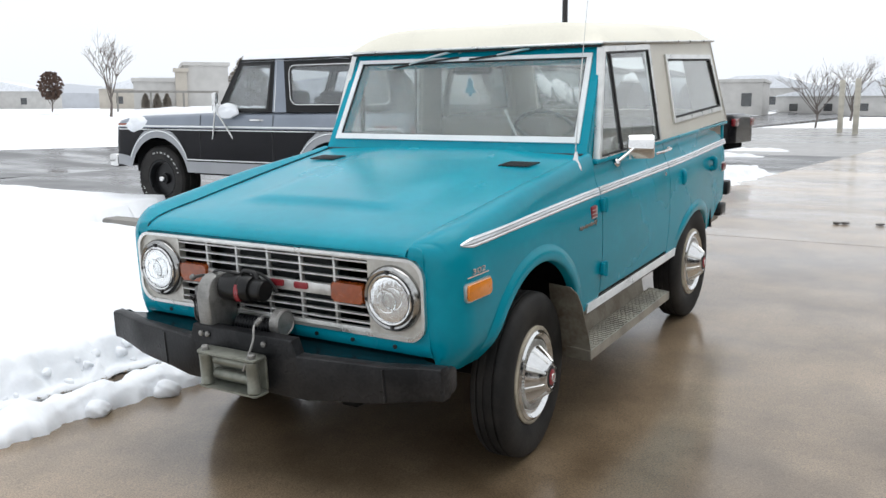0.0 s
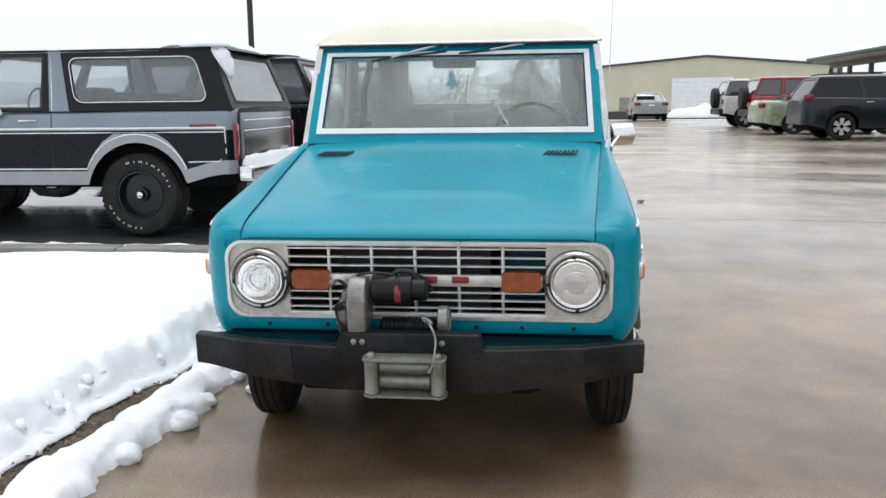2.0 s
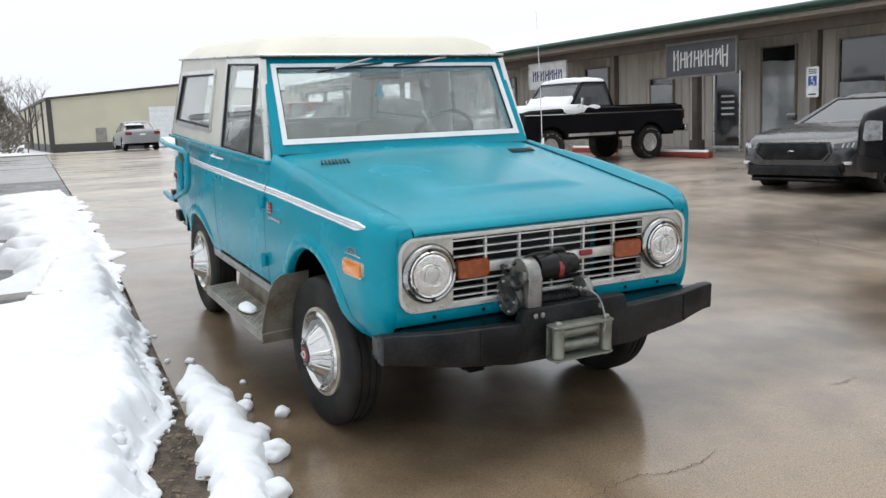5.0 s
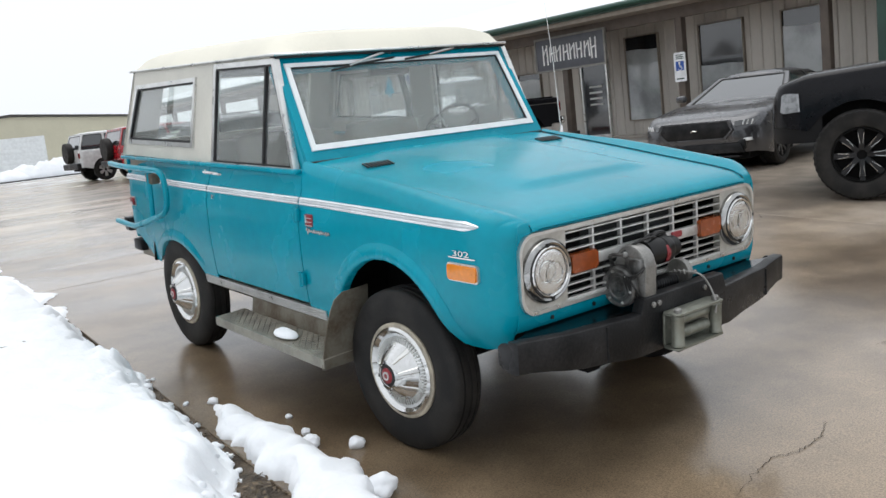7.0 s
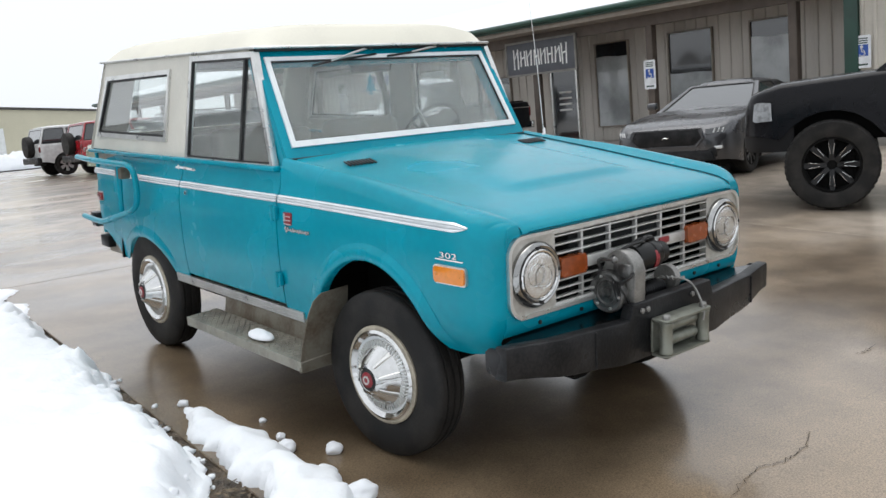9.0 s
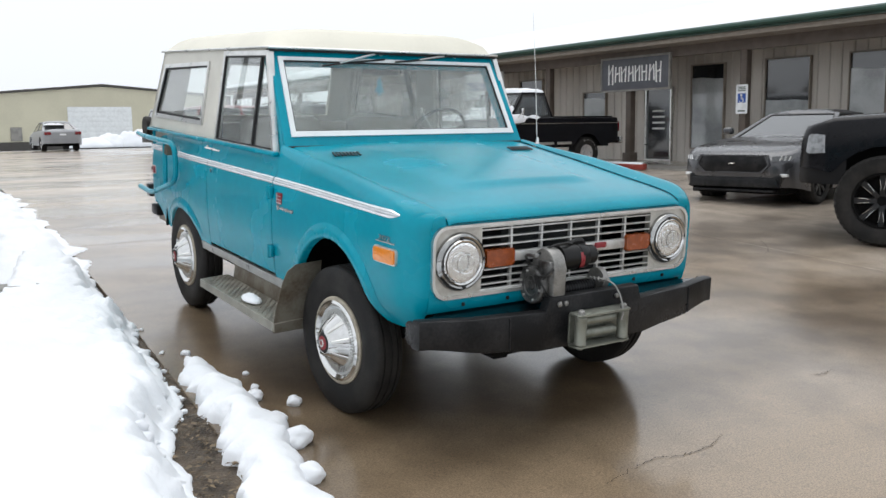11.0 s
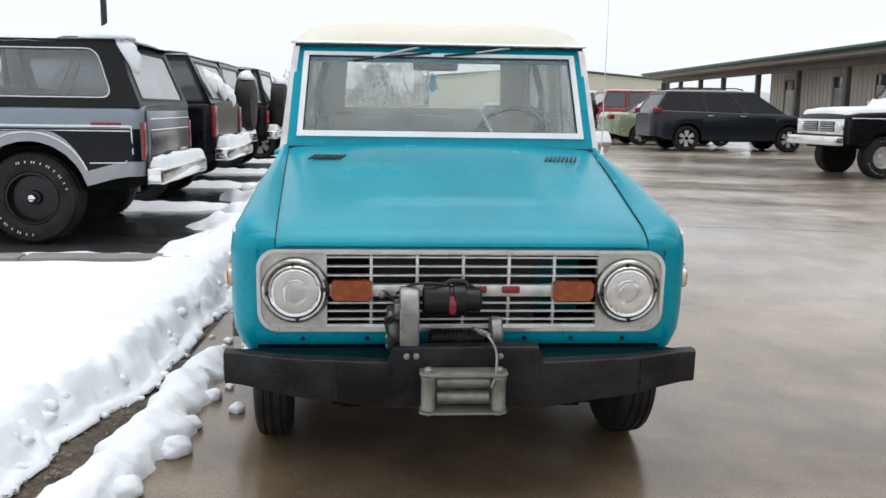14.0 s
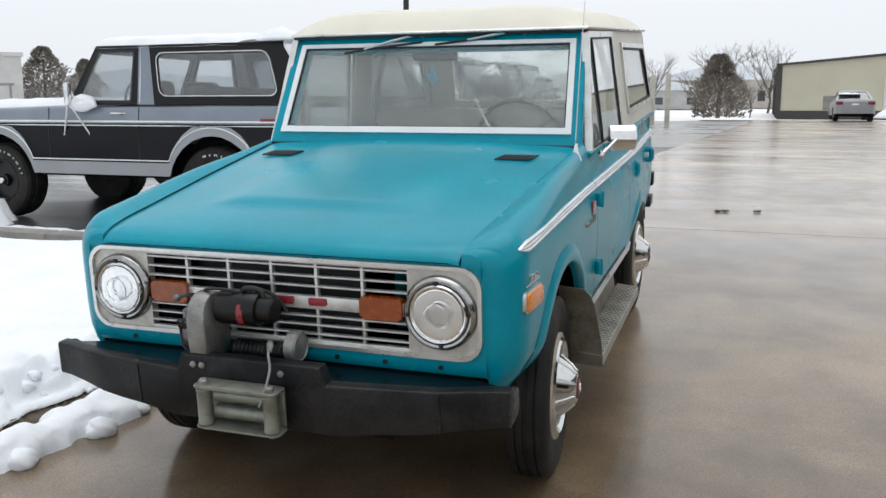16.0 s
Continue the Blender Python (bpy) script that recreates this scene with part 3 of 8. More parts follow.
for k in range(2600):
    y = rng.uniform(-3.2, 3.0)
    x = edge_x(y) - rng.uniform(0.0, 0.42)
    a, s, w = rng.uniform(0, 6.28), rng.uniform(0.008, 0.022), rng.uniform(0.25, 0.6)
    z = gz(x, y) + rng.uniform(0.0, 0.014)
    n = len(verts)
    for u, v, h in ((-1, 0, 0), (0, -w, rng.uniform(0, 0.008)), (1, 0, rng.uniform(0, 0.006)), (0, w, rng.uniform(0, 0.008))):
        verts.append((x + s * (u * math.cos(a) - v * math.sin(a)), y + s * (u * math.sin(a) + v * math.cos(a)), z + h))
    faces.append((n, n + 1, n + 2, n + 3))
me = bpy.data.meshes.new("leaf_litter")
me.from_pydata(verts, [], faces)
me.materials.append(LITTER)
tagged(new("leaf_litter", me), "brown dead leaf litter on the wet soil strip", "leaf litter", kind="stuff")
# kerb of the snowy verge
KERB = mat("concrete_kerb", (0.25, 0.24, 0.22), 0.6, vary=0.12, scale=5, fine=60, bump=0.002)
bm = B()
for k in range(3):
    x1 = -1.75 - 1.25 * k
    box(bm, x1 - 1.24, x1, 3.28, 3.50, gz(0, 3.4) - 0.1, gz(0, 3.4) + 0.185, 0.03)
tagged(finish("kerb", bm, KERB), "grey concrete kerb half buried in snow", "kerb", kind="structure")

# hairline cracks wandering over the slabs
CRACK = mat("open_crack", (0.028, 0.022, 0.017), 1.0, spec=0.0)
for i, pts in enumerate((((-0.28, -0.60), (0.05, -0.53), (0.22, -0.57), (0.41, -0.56), (0.55, -0.50)), ((1.68, -0.19), (1.77, -0.21), (1.90, -0.20)), ((3.2, 2.2), (4.2, 2.6), (4.9, 2.5), (5.6, 3.1)))):
    bm = B()
    q = [p + Vector((0.03 * fbm(k * 0.9, i * 5.0), 0.03 * fbm(i * 3.0, k * 0.9), 0)) for k, p in enumerate(curve_pts([(x, y, 0) for x, y in pts], 12))]
    rows = []
    for k, p in enumerate(q):
        d = (q[min(k + 1, len(q) - 1)] - q[max(k - 1, 0)]).normalized()
        w = 0.0018 * (0.4 + 0.6 * math.sin(math.pi * (k + 0.5) / len(q)))
        rows.append([(p.x + c * w * -d.y, p.y + c * w * d.x, gz(p.x, p.y) + 0.004) for c in (-1, 1)])
    loft(bm, rows, closed=False)
    part("crack", bm, CRACK, pav)

# ---- the long shop building beside the yard ----
SIDING = mat("brown_ribbed_siding", (0.58, 0.545, 0.495), 0.5, vary=0.08, scale=1.5, fine=30, stretch=(1, 1, 0.15))
BROWN = mat("dark_brown_timber", (0.12, 0.095, 0.078), 0.6, vary=0.12, scale=4)
ROOF_GREEN = mat("dark_green_metal", (0.016, 0.06, 0.042), 0.4, vary=0.12, scale=3)
SOFFIT = mat("brown_soffit", (0.30, 0.26, 0.22), 0.7)
SIGN_DARK = mat("charcoal_sign_board", (0.10, 0.105, 0.12), 0.5)
SIGN_LETTER = mat("white_brushed_letters", (0.92, 0.92, 0.90), 0.5)
SIGN_WHITE = mat("white_sign_board", (0.88, 0.90, 0.92), 0.4)
SIGN_BLUE = mat("blue_sign_ink", (0.02, 0.04, 0.20), 0.5)
PLAIN_WHITE = mat("white_sheet_metal", (0.70, 0.72, 0.72), 0.5, vary=0.05)
PALE_PANE = mat("blind_behind_pane", (0.50, 0.53, 0.54), 0.04, vary=0.2, scale=1.2, rough_vary=0.02, coat=0.6)
CURB_RED = mat("red_painted_kerb", (0.30, 0.05, 0.035), 0.5, vary=0.12, scale=8)

WX, FX, Y0, Y1, BASE = 15.9, 14.3, -14.0, 33.5, 0.40
shop = tagged(new("shop_building"), "long low brown metal building with a green-edged porch roof", "building")
bm = B()
pts = []
y = Y0
while y < Y1:
    pts += [(WX + 0.03, y), (WX, y + 0.02), (WX, y + 0.07), (WX + 0.03, y + 0.09)]
    y += 0.3
pts += [(WX + 0.03, Y1), (WX + 9, Y1), (WX + 9, Y0)]
prism(bm, pts, BASE - 0.3, 3.9, "z")
part("wall", bm, SIDING, shop, smooth=20)
bm = B()
prism(bm, [(13.35, 3.56), (13.35, 3.40), (13.45, 3.40), (26, 5.9), (26, 6.05)], Y0 - 0.5, 43.5, "y")
part("roof", bm, ROOF_GREEN, shop, "dark green metal roof with snow-free edge")
bm = B()
ys_r = spread(Y0 - 0.4, 43.4, 120)
loft(bm, [[(13.5 + 0.1 * fbm(y * 1.5, 3), y, 3.575)] + [(x, y, 3.56 + (x - 13.35) * 0.197 + 0.07 + 0.03 * fbm(x, y)) for x in (13.65, 14.2, 15, 17, 20, 26)] for y in ys_r], closed=False)
tagged(finish("roof_snow", bm, SNOW, smooth=180), "even snow covering a low metal roof", "snow", kind="stuff")
bm = B()
box(bm, 13.46, WX + 0.3, Y0, 43.2, 3.30, 3.40)
part("soffit", bm, SOFFIT, shop)
bm = B()
tube(bm, [(13.30, Y0 - 0.5, 3.50), (13.30, 43.5, 3.50)], 0.07, 10)
part("gutter", bm, ROOF_GREEN, shop)
bm = B()
box(bm, FX - 0.08, FX + 0.08, Y0, 43.0, 3.05, 3.32, 0.01)
part("beam", bm, BROWN, shop)
for y in (43, 40.2, 37.4, 34.6, 31, 27.6, 24.2, 17.0, 13.75, 10.15, 6.7, 3.2, -0.4, -4, -8):
    bm = B()
    box(bm, FX - 0.09, FX + 0.09, y - 0.09, y + 0.09, BASE - 0.2, 3.06, 0.01)
    box(bm, FX - 0.14, FX + 0.14, y - 0.14, y + 0.14, BASE - 0.2, BASE + 0.28, 0.012)
    part("post", bm, BROWN, shop)
bm = B()
box(bm, 13.2, WX + 0.1, Y0, 43, BASE - 0.35, BASE - 0.02, 0.01)
part("walkway", bm, KERB, shop)


def opening(kind, y0, y1, z0, z1, bars=0, drawn=0.84):
    """A glazed door or window set in the long wall; drawn: share of a window's height painted pale."""
    bm = B()
    f = 0.05 if kind == "door" else 0.03
    o, i = rrect(y0, y1, z0, z1, 0.01, 1), rrect(y0 + f, y1 - f, z0 + f, z1 - f, 0.01, 1)
    ring_plate(bm, o, i, WX - 0.06, WX + 0.05, lambda p, d: (d, p[0], p[1]))
    fr = part(kind, bm, DULL_CHROME if kind == "door" else SOFFIT, shop)
    bm = B()
    box(bm, WX - 0.012, WX - 0.004, y0 + 0.02, y1 - 0.02, z0 + 0.02, z1 - 0.02)
    part("pane", bm, DARK_GLASS, fr)
    if kind == "window":
        # pale sheet over the glass paints in its bright reflection
        bm = B()
        top = z0 + (z1 - z0) * drawn
        prism(bm, [(y0 + 0.03, z0 + 0.03), (y1 - 0.03, z0 + 0.03)] + [(y1 - 0.03 + (y0 - y1 + 0.06) * k / 10, top + 0.012 * math.sin(k * 0.7 + y0) - 0.004 * k) for k in range(11)], WX - 0.022, WX - 0.014, "x")
        part("blind", bm, PALE_PANE, fr, "pale sheet painted in for the reflection on the pane")
    for k in range(bars):
        bm = B()
        zz = z0 + (z1 - z0) * (k + 1) / (bars + 1)
        box(bm, WX - 0.05, WX, y0 + 0.06, y1 - 0.06, zz - 0.03, zz + 0.03)
        part("glazing_bar", bm, BROWN, fr)
    return fr


opening("door", 13.75, 14.72, BASE, 2.42, 0)
for y0, y1, z0, z1 in ((12.0, 13.1, 0.75, 2.95), (9.55, 10.8, 0.75, 2.95), (7.55, 8.6, 0.6, 2.95), (16.3, 17.3, 1.3, 2.4), (19.2, 20.4, 0.6, 2.9), (24.6, 25.3, 0.6, 2.9), (27.4, 28.1, 0.5, 2.9), (30.8, 32.0, 0.5, 2.9), (2.0, 3.4, 0.6, 2.9), (-3, -1.4, 0.6, 2.9)):
    opening("window", y0, y1, z0, z1, 0, 0.55 if y0 == 9.55 else 0.84)
bm = B()
for k in range(4):
    box(bm, WX - 0.035, WX - 0.022, 14.0, 14.45, 1.75 - 0.16 * k, 1.80 - 0.16 * k)
part("door_lettering", bm, LETTER_WHITE, shop)
# cream end bay near the road side
bm = B()
pts, y = [], 3.3
while y < 5.2:
    pts += [(13.93, y), (13.90, y + 0.02), (13.90, y + 0.07), (13.93, y + 0.09)]
    y += 0.23
prism(bm, pts + [(13.93, 5.36), (WX + 0.2, 5.36), (WX + 0.2, 3.3)], BASE, 3.3, "z")
part("cream_bay", bm, mat("cream_ribbed_siding", (0.60, 0.56, 0.49), 0.5, vary=0.06, scale=1.5, fine=30), shop, "cream ribbed sheet-metal bay with green corner trim", smooth=20)
bm = B()
box(bm, 13.84, 14.0, 5.24, 5.50, BASE, 3.3, 0.01)
part("corner_trim", bm, ROOF_GREEN, shop)


def board(name, y0, y1, z0, z1, mat_board, strokes, size, mat_text, label):
    s = thing(name, pose(FX - 0.14, (y0 + y1) / 2, (z0 + z1) / 2), label, "sign")
    w, h = (y1 - y0) / 2, (z1 - z0) / 2
    bm = B()
    box(bm, -0.03, 0.03, -w, w, -h, h, 0.006)
    part("panel", bm, mat_board, s)
    bm = B()
    ring_plate(bm, rrect(-w - 0.03, w + 0.03, -h - 0.03, h + 0.03, 0.005, 1), rrect(-w + 0.02, w - 0.02, -h + 0.02, h - 0.02, 0.005, 1), -0.045, 0.03, lambda p, d: (d, p[0], p[1]))
    part("frame", bm, KERB if mat_board is SIGN_DARK else PLAIN_WHITE, s)
    # plain strokes stand in for the trade name: tall at both ends, one block of strokes a letter
    n = strokes
    step = 1.62 * w / n
    for k in range(n):
        hh = size * (0.52 if k in (0, n - 1) and mat_board is SIGN_DARK else 0.40)
        y = 0.81 * w - step * (k + 0.5)
        bm = B()
        t = step * 0.085
        lean = 0.10 * math.sin(k * 2.4)
        for a, z_a, b, z_b in ((-0.30, -1, -0.30 + lean, 1), (0.30 + lean, -1, 0.30, 1), (-0.30, 0.1 * (k % 3) - 0.1, 0.30, 0.9 - 0.7 * (k % 2))):
            ya, yb = y - a * step, y - b * step
            prism(bm, [(ya - t, z_a * hh / 1), (ya + t, z_a * hh / 1), (yb + t, z_b * hh / 1), (yb - t, z_b * hh / 1)] if abs(z_a - z_b) > 1.5 else [(ya, z_a * hh - t), (yb, z_b * hh - t), (yb, z_b * hh + t), (ya, z_a * hh + t)], -0.040, -0.031, "x")
        part("letter_shape", bm, mat_text, s)
    return s


board("shop_sign", 12.28, 14.66, 2.30, 3.13, SIGN_DARK, 8, 0.50, SIGN_LETTER, "dark hanging sign board with white brushed strokes")
board("shop_sign", 19.1, 21.1, 2.32, 3.08, SIGN_WHITE, 7, 0.40, SIGN_BLUE, "white hanging sign board with blue strokes")


def access_sign(y, z0, z1, x=FX - 0.11):
    s = thing("parking_sign", pose(x, y, (z0 + z1) / 2), "white and blue disabled-parking sign on a porch post", "sign", "disabled parking signs")
    h = (z1 - z0) / 2
    bm = B()
    prism(bm, rrect(-0.16, 0.16, -h, h, 0.03), -0.004, 0.004, "x")
    part("plate", bm, SIGN_WHITE, s)
    bm = B()
    box(bm, -0.007, -0.0045, -0.11, 0.11, -0.08, 0.13, 0.0)
    part("blue_field", bm, mat("sign_blue", (0.03, 0.10, 0.42), 0.4), s)
    bm = B()
    lathe(bm, [(0.03, 0), (0.03, 0.002)], pose(-0.008, 0.01, 0.09, 0, -90, 0), 12)
    tube(bm, [(-0.009, 0.01, 0.06), (-0.009, 0.01, 0.0), (-0.009, -0.04, -0.005), (-0.009, -0.055, -0.05)], 0.010, 6)
    tube(bm, [(-0.009, 0.055 * math.cos(a) + 0.005, 0.055 * math.sin(a) - 0.02) for a in (radians(d) for d in range(110, 340, 20))], 0.008, 6)
    part("wheelchair_symbol", bm, LETTER_WHITE, s)
    bm = B()
    for k in range(3):
        box(bm, -0.007, -0.0045, -0.10, 0.10, h - 0.07 - 0.04 * k, h - 0.05 - 0.04 * k)
    box(bm, -0.007, -0.0045, -0.10, 0.10, -h + 0.05, -h + 0.08)
    part("lettering_bars", bm, ROOF_GREEN, s)


access_sign(10.15, 1.62, 2.28)
access_sign(5.17, 1.62, 2.22, 13.86)
for i, y in enumerate((16.2, 12.8, 9.1)):
    bm = B()
    box(bm, -0.07, 0.07, -0.95, 0.95, 0, 0.14, 0.03)
    w = finish("wheel_stop", bm, CURB_RED)
    w.matrix_world = pose(12.9, y, gz(12.9, y))
    tagged(w, "red-painted concrete wheel stop with snow on top", "wheel stop", "wheel stops at the shop")
    bm = B()
    loft(bm, [[(0.06 * math.cos(a), -0.9 + 1.8 * k / 20, 0.13 + (0.05 + 0.015 * fbm(k, i)) * math.sin(a)) for a in (radians(d) for d in range(0, 181, 30))] for k in range(21)], closed=False)
    s = finish("snow_cap", bm, SNOW, smooth=180)
    s.matrix_world = pose(12.9, y, gz(12.9, y))
    tagged(s, "thin snow on a wheel stop", "snow", "snow on wheel stops", "stuff")

# ---- the cream warehouse across the yard ----
WALL_CREAM = mat("cream_metal_siding", (0.52, 0.49, 0.37), 0.5, vary=0.04, scale=0.6, fine=8)
TRIM_DARK = mat("dark_bronze_trim", (0.05, 0.045, 0.04), 0.5)
hall = tagged(new("warehouse"), "cream metal warehouse with a white roller door", "building")
HX0, HX1, HY, HZ = 2.5, 19.0, 57.0, 0.45
PK = 10.6
bm = B()
prism(bm, [(HX0, HZ - 0.3), (HX1, HZ - 0.3), (HX1, 3.66), (PK, 4.34), (HX0, 3.66)], HY, HY + 30, "y")
part("wall", bm, WALL_CREAM, hall, smooth=20)
bm = B()
for (xa, za), (xb, zb) in (((HX0 - 0.2, 3.64), (PK, 4.36)), ((PK, 4.36), (HX1 + 0.2, 3.64))):
    prism(bm, [(xa, za), (xb, zb), (xb, zb + 0.14), (xa, za + 0.14)], HY - 0.2, HY + 30.2, "y")
part("roof", bm, TRIM_DARK, hall)
bm = B()
box(bm, HX0 - 0.03, HX1 + 0.03, HY - 0.03, HY + 30, HZ - 0.3, HZ + 0.45)
part("base_band", bm, TRIM_DARK, hall)
for x in (HX0, HX1):
    bm = B()
    box(bm, x - 0.15, x + 0.15, HY - 0.06, HY + 0.2, HZ, 3.64)
    part("corner_trim", bm, TRIM_DARK, hall)
for k in range(4):
    bm = B()
    box(bm, HX0 - 0.1, HX0, HY + 5 + 6 * k, HY + 5.3 + 6 * k, HZ, 3.64)
    part("pilaster", bm, TRIM_DARK, hall)
bm = B()
box(bm, 8.45, 12.4, HY - 0.04, HY + 0.02, HZ, HZ + 2.6, 0.01)
rd = part("roller_door", bm, PLAIN_WHITE, hall, "white sectional roller door")
for k in range(8):
    bm = B()
    box(bm, 8.47, 12.38, HY - 0.05, HY - 0.038, HZ + 0.02 + 0.32 * k, HZ + 0.325 + 0.32 * k, 0.004)
    part("door_section", bm, PLAIN_WHITE, rd)
bm = B()
box(bm, 5.1, 5.75, HY - 0.06, HY, HZ + 0.5, HZ + 1.35, 0.01)
part("vent", bm, KERB, hall)

# ---- the teal off-road truck: front towards -y, origin on the ground under the hood's front edge ----
truck = thing("off_road_truck", RAMP, "vintage teal two-door off-road truck with cream hardtop, wet with melting snow", "truck")
HOOD_Z = [(0.0, 1.042), (0.015, 1.053), (0.05, 1.067), (0.10, 1.077), (0.15, 1.085), (0.35, 1.109), (0.8, 1.165), (1.40, 1.232)]


def hood_z(y):
    return lerp(HOOD_Z, y)


def seam_x(y):
    return 0.695 + (0.79 - 0.695) * max(0, y) / 1.40


def side_x(y, z):
    """Half width of the body side: fullest at the belt, drawn in at the sill and the tail."""
    w = 0.886 - 0.122 * (1 - math.sqrt(1 - min(1, max(0, 0.16 - y) / 0.16) ** 2)) - 1.3 * max(0, z - 0.94) ** 2 - smooth01((0.40 - y) / 0.15) * 3.0 * max(0, 0.70 - z) ** 2 - 0.16 * max(0, 0.78 - z) ** 1.5
    return w - 0.035 * smooth01((y - 2.6) / 1.3)


def arch(y, c, z, r, rz):
    q = 1 - ((y - c) / r) ** 2
    return z + rz * math.sqrt(q) if q > 0 else None


def skin(bm, cols, mirror):
    """Skin columns of points; mirror flips to the other flank."""
    s = -1 if mirror else 1
    return loft(bm, [[(s * x, y, z) for x, y, z in c] for c in cols], closed=False)


def thick(bm, d):
    """Give an open skin a back face at depth d and a closed rim."""
    bmesh.ops.recalc_face_normals(bm, faces=bm.faces[:])
    bm.normal_update()
    front = bm.faces[:]
    rim = [e for e in bm.edges if len(e.link_faces) == 1]
    twin = {v: bm.verts.new(v.co - v.normal * d) for v in bm.verts[:]}
    for f in front:
        bm.faces.new([twin[v] for v in reversed(f.verts)])
    for e in rim:
        a, b = e.verts
        bm.faces.new((a, b, twin[b], twin[a]))
    return bm


def arch_flare(s, opening_, lowest):
    """Pressed flare round a wheel opening: a rolled edge that melts into the body side."""
    c, base, half, rise = opening_
    rows = []
    for a in range(6, 175, 4):
        ca, sa = math.cos(radians(a)), math.sin(radians(a))
        row = []
        for e, o in ((-0.004, -0.030), (-0.004, 0.006), (0.0, 0.012), (0.008, 0.0145), (0.030, 0.0135), (0.044, 0.0105), (0.056, 0.005), (0.070, 0.0006)):
            y, z = c - (half + e) * ca, base + (rise + e) * sa
            fade = 1 if o < 0 else 0.05 + 0.95 * smooth01((z - lowest) / 0.16)
            row.append((s * (side_x(y, z) + o * fade), y, z))
        if row[1][2] > lowest:
            rows.append(row)
    part("wheel_arch_lip", loft(B(), rows, closed=False), TEAL, truck, smooth=60)


# front fenders: from the lamp surround round the corner and back to the door
SHOULDER = [(0.0, 0.985), (0.15, 0.992), (0.5, 1.04), (0.8, 1.08), (1.2, 1.105), (1.42, 1.115)]
FA = (0.70, 0.36, 0.455, 0.50)  # wheel opening: centre y, base z, half length, rise
def fender_low(y):
    a = arch(y, *FA)
    base = 0.575 - 0.035 * smooth01((y - 0.0) / 0.25) if y < 0.7 else 0.50
    return max(base, a) if a else base


for mirror in (False, True):
    cols = []
    plan = [(0.6985, -0.008), (0.715, -0.007), (0.735, -0.006), (0.750, -0.005), (0.762, -0.004)] + [(0.764 + 0.122 * math.sin(radians(a)), 0.16 - 0.16 * math.cos(radians(a))) for a in (0, 6, 13, 20, 27, 34, 40, 45)]
    ys = [0.054, 0.063, 0.075, 0.088, 0.10, 0.125, 0.15, 0.175, 0.2, 0.23, 0.246, 0.25, 0.254, 0.258, 0.265, 0.28, 0.30, 0.33, 0.37, 0.42, 0.5, 0.6, 0.7, 0.8, 0.9, 0.98, 1.03, 1.07, 1.10, 1.12, 1.135, 1.144, 1.15, 1.153, 1.158, 1.17, 1.2, 1.28, 1.36, 1.405]
    for x, y in plan + [(None, y) for y in ys]:
        flank = x is None
        zl = fender_low(y) if flank else (1.005 if x < 0.763 else 0.63 - 0.055 * smooth01((x - 0.764) / 0.06))
        zs = lerp(SHOULDER, y) if flank else max(zl + 0.012, 1.018 - 0.030 * smooth01((x - 0.755) / 0.05))
        col = []
        for k in range(9):
            z = zl + (zs - zl) * k / 8
            if flank:
                col.append((side_x(y, z), y, z))
            else:
                f = 1 + (side_x(0.06, z) / side_x(0.06, 0.9) - 1) * smooth01((x - 0.764) / 0.06)
                low = 0.03 * max(0, (0.72 - z) / 0.1) ** 2 * (1 - smooth01((x - 0.764) / 0.075))
                col.append((x * f, y + low, z))
        p0 = Vector(col[-1])
        sy = max(0.021, y - 0.035 * (1 - smooth01((y - 0.05) / 0.2))) if flank else 0.012 + 0.16 * max(0, y)
        turn = 1 if flank else smooth01((x - 0.764) / 0.06)
        S = Vector((seam_x(sy) + 0.0022, sy, hood_z(sy) + 0.001))
        c = Vector((p0.x - 0.012 * turn, p0.y + (0.006 if not flank else 0), S.z + 0.004 + 0.012 * turn + 0.012 * smooth01(y) + 0.058 * turn * smooth01(y / 0.15) * (1 - 0.62 * smooth01((y - 0.55) / 0.8))))
        for k in range(1, 9):
            t = k / 8
            col.append(tuple((1 - t) ** 2 * p0 + 2 * t * (1 - t) * c + t * t * S))
        cols.append(col)
    FLANK = [c for c in cols if c[0][1] > 0.05]
    part("fender", thick(skin(B(), cols, mirror), 0.006), TEAL, truck, smooth=50)
    arch_flare(-1 if mirror else 1, FA, 0.52)

def surf_x(y, z):
    """Half width of the skin at the trim's height, over the fender's rounded shoulder."""
    if y > 1.39:
        return side_x(y, z)
    a = max((q for q in FLANK if q[0][1] <= y), key=lambda q: q[0][1])
    b = min((q for q in FLANK if q[0][1] >= y), key=lambda q: q[0][1])
    xa, xb = (lerp([(p[2], p[0]) for p in c], z) for c in (a, b))
    ya, yb = a[0][1], b[0][1]
    return xa + (xb - xa) * ((y - ya) / (yb - ya) if yb > ya else 0)


# rear quarters and doors
RA = (3.03, 0.36, 0.43, 0.335)


def quarter_low(y):
    a = arch(y, *RA)
    base = 0.51 if y < 3.2 else 0.50 + 0.16 * smooth01((y - 3.45) / 0.35)
    return max(base, a) if a else base


def flank_cols(ys, low, top):
    out = []
    for y in ys:
        zl = low(y)
        col = [(side_x(y, z), y, z) for z in (zl + (1.12 - zl) * k / 8 for k in range(9))]
        for k in range(1, 6):
            a = radians(18 * k)
            x0 = side_x(y, 1.12)
            col.append((x0 - 0.030 * (1 - math.cos(a)), y, 1.12 + (top - 1.12) * math.sin(a)))
        out.append(col)
    return out


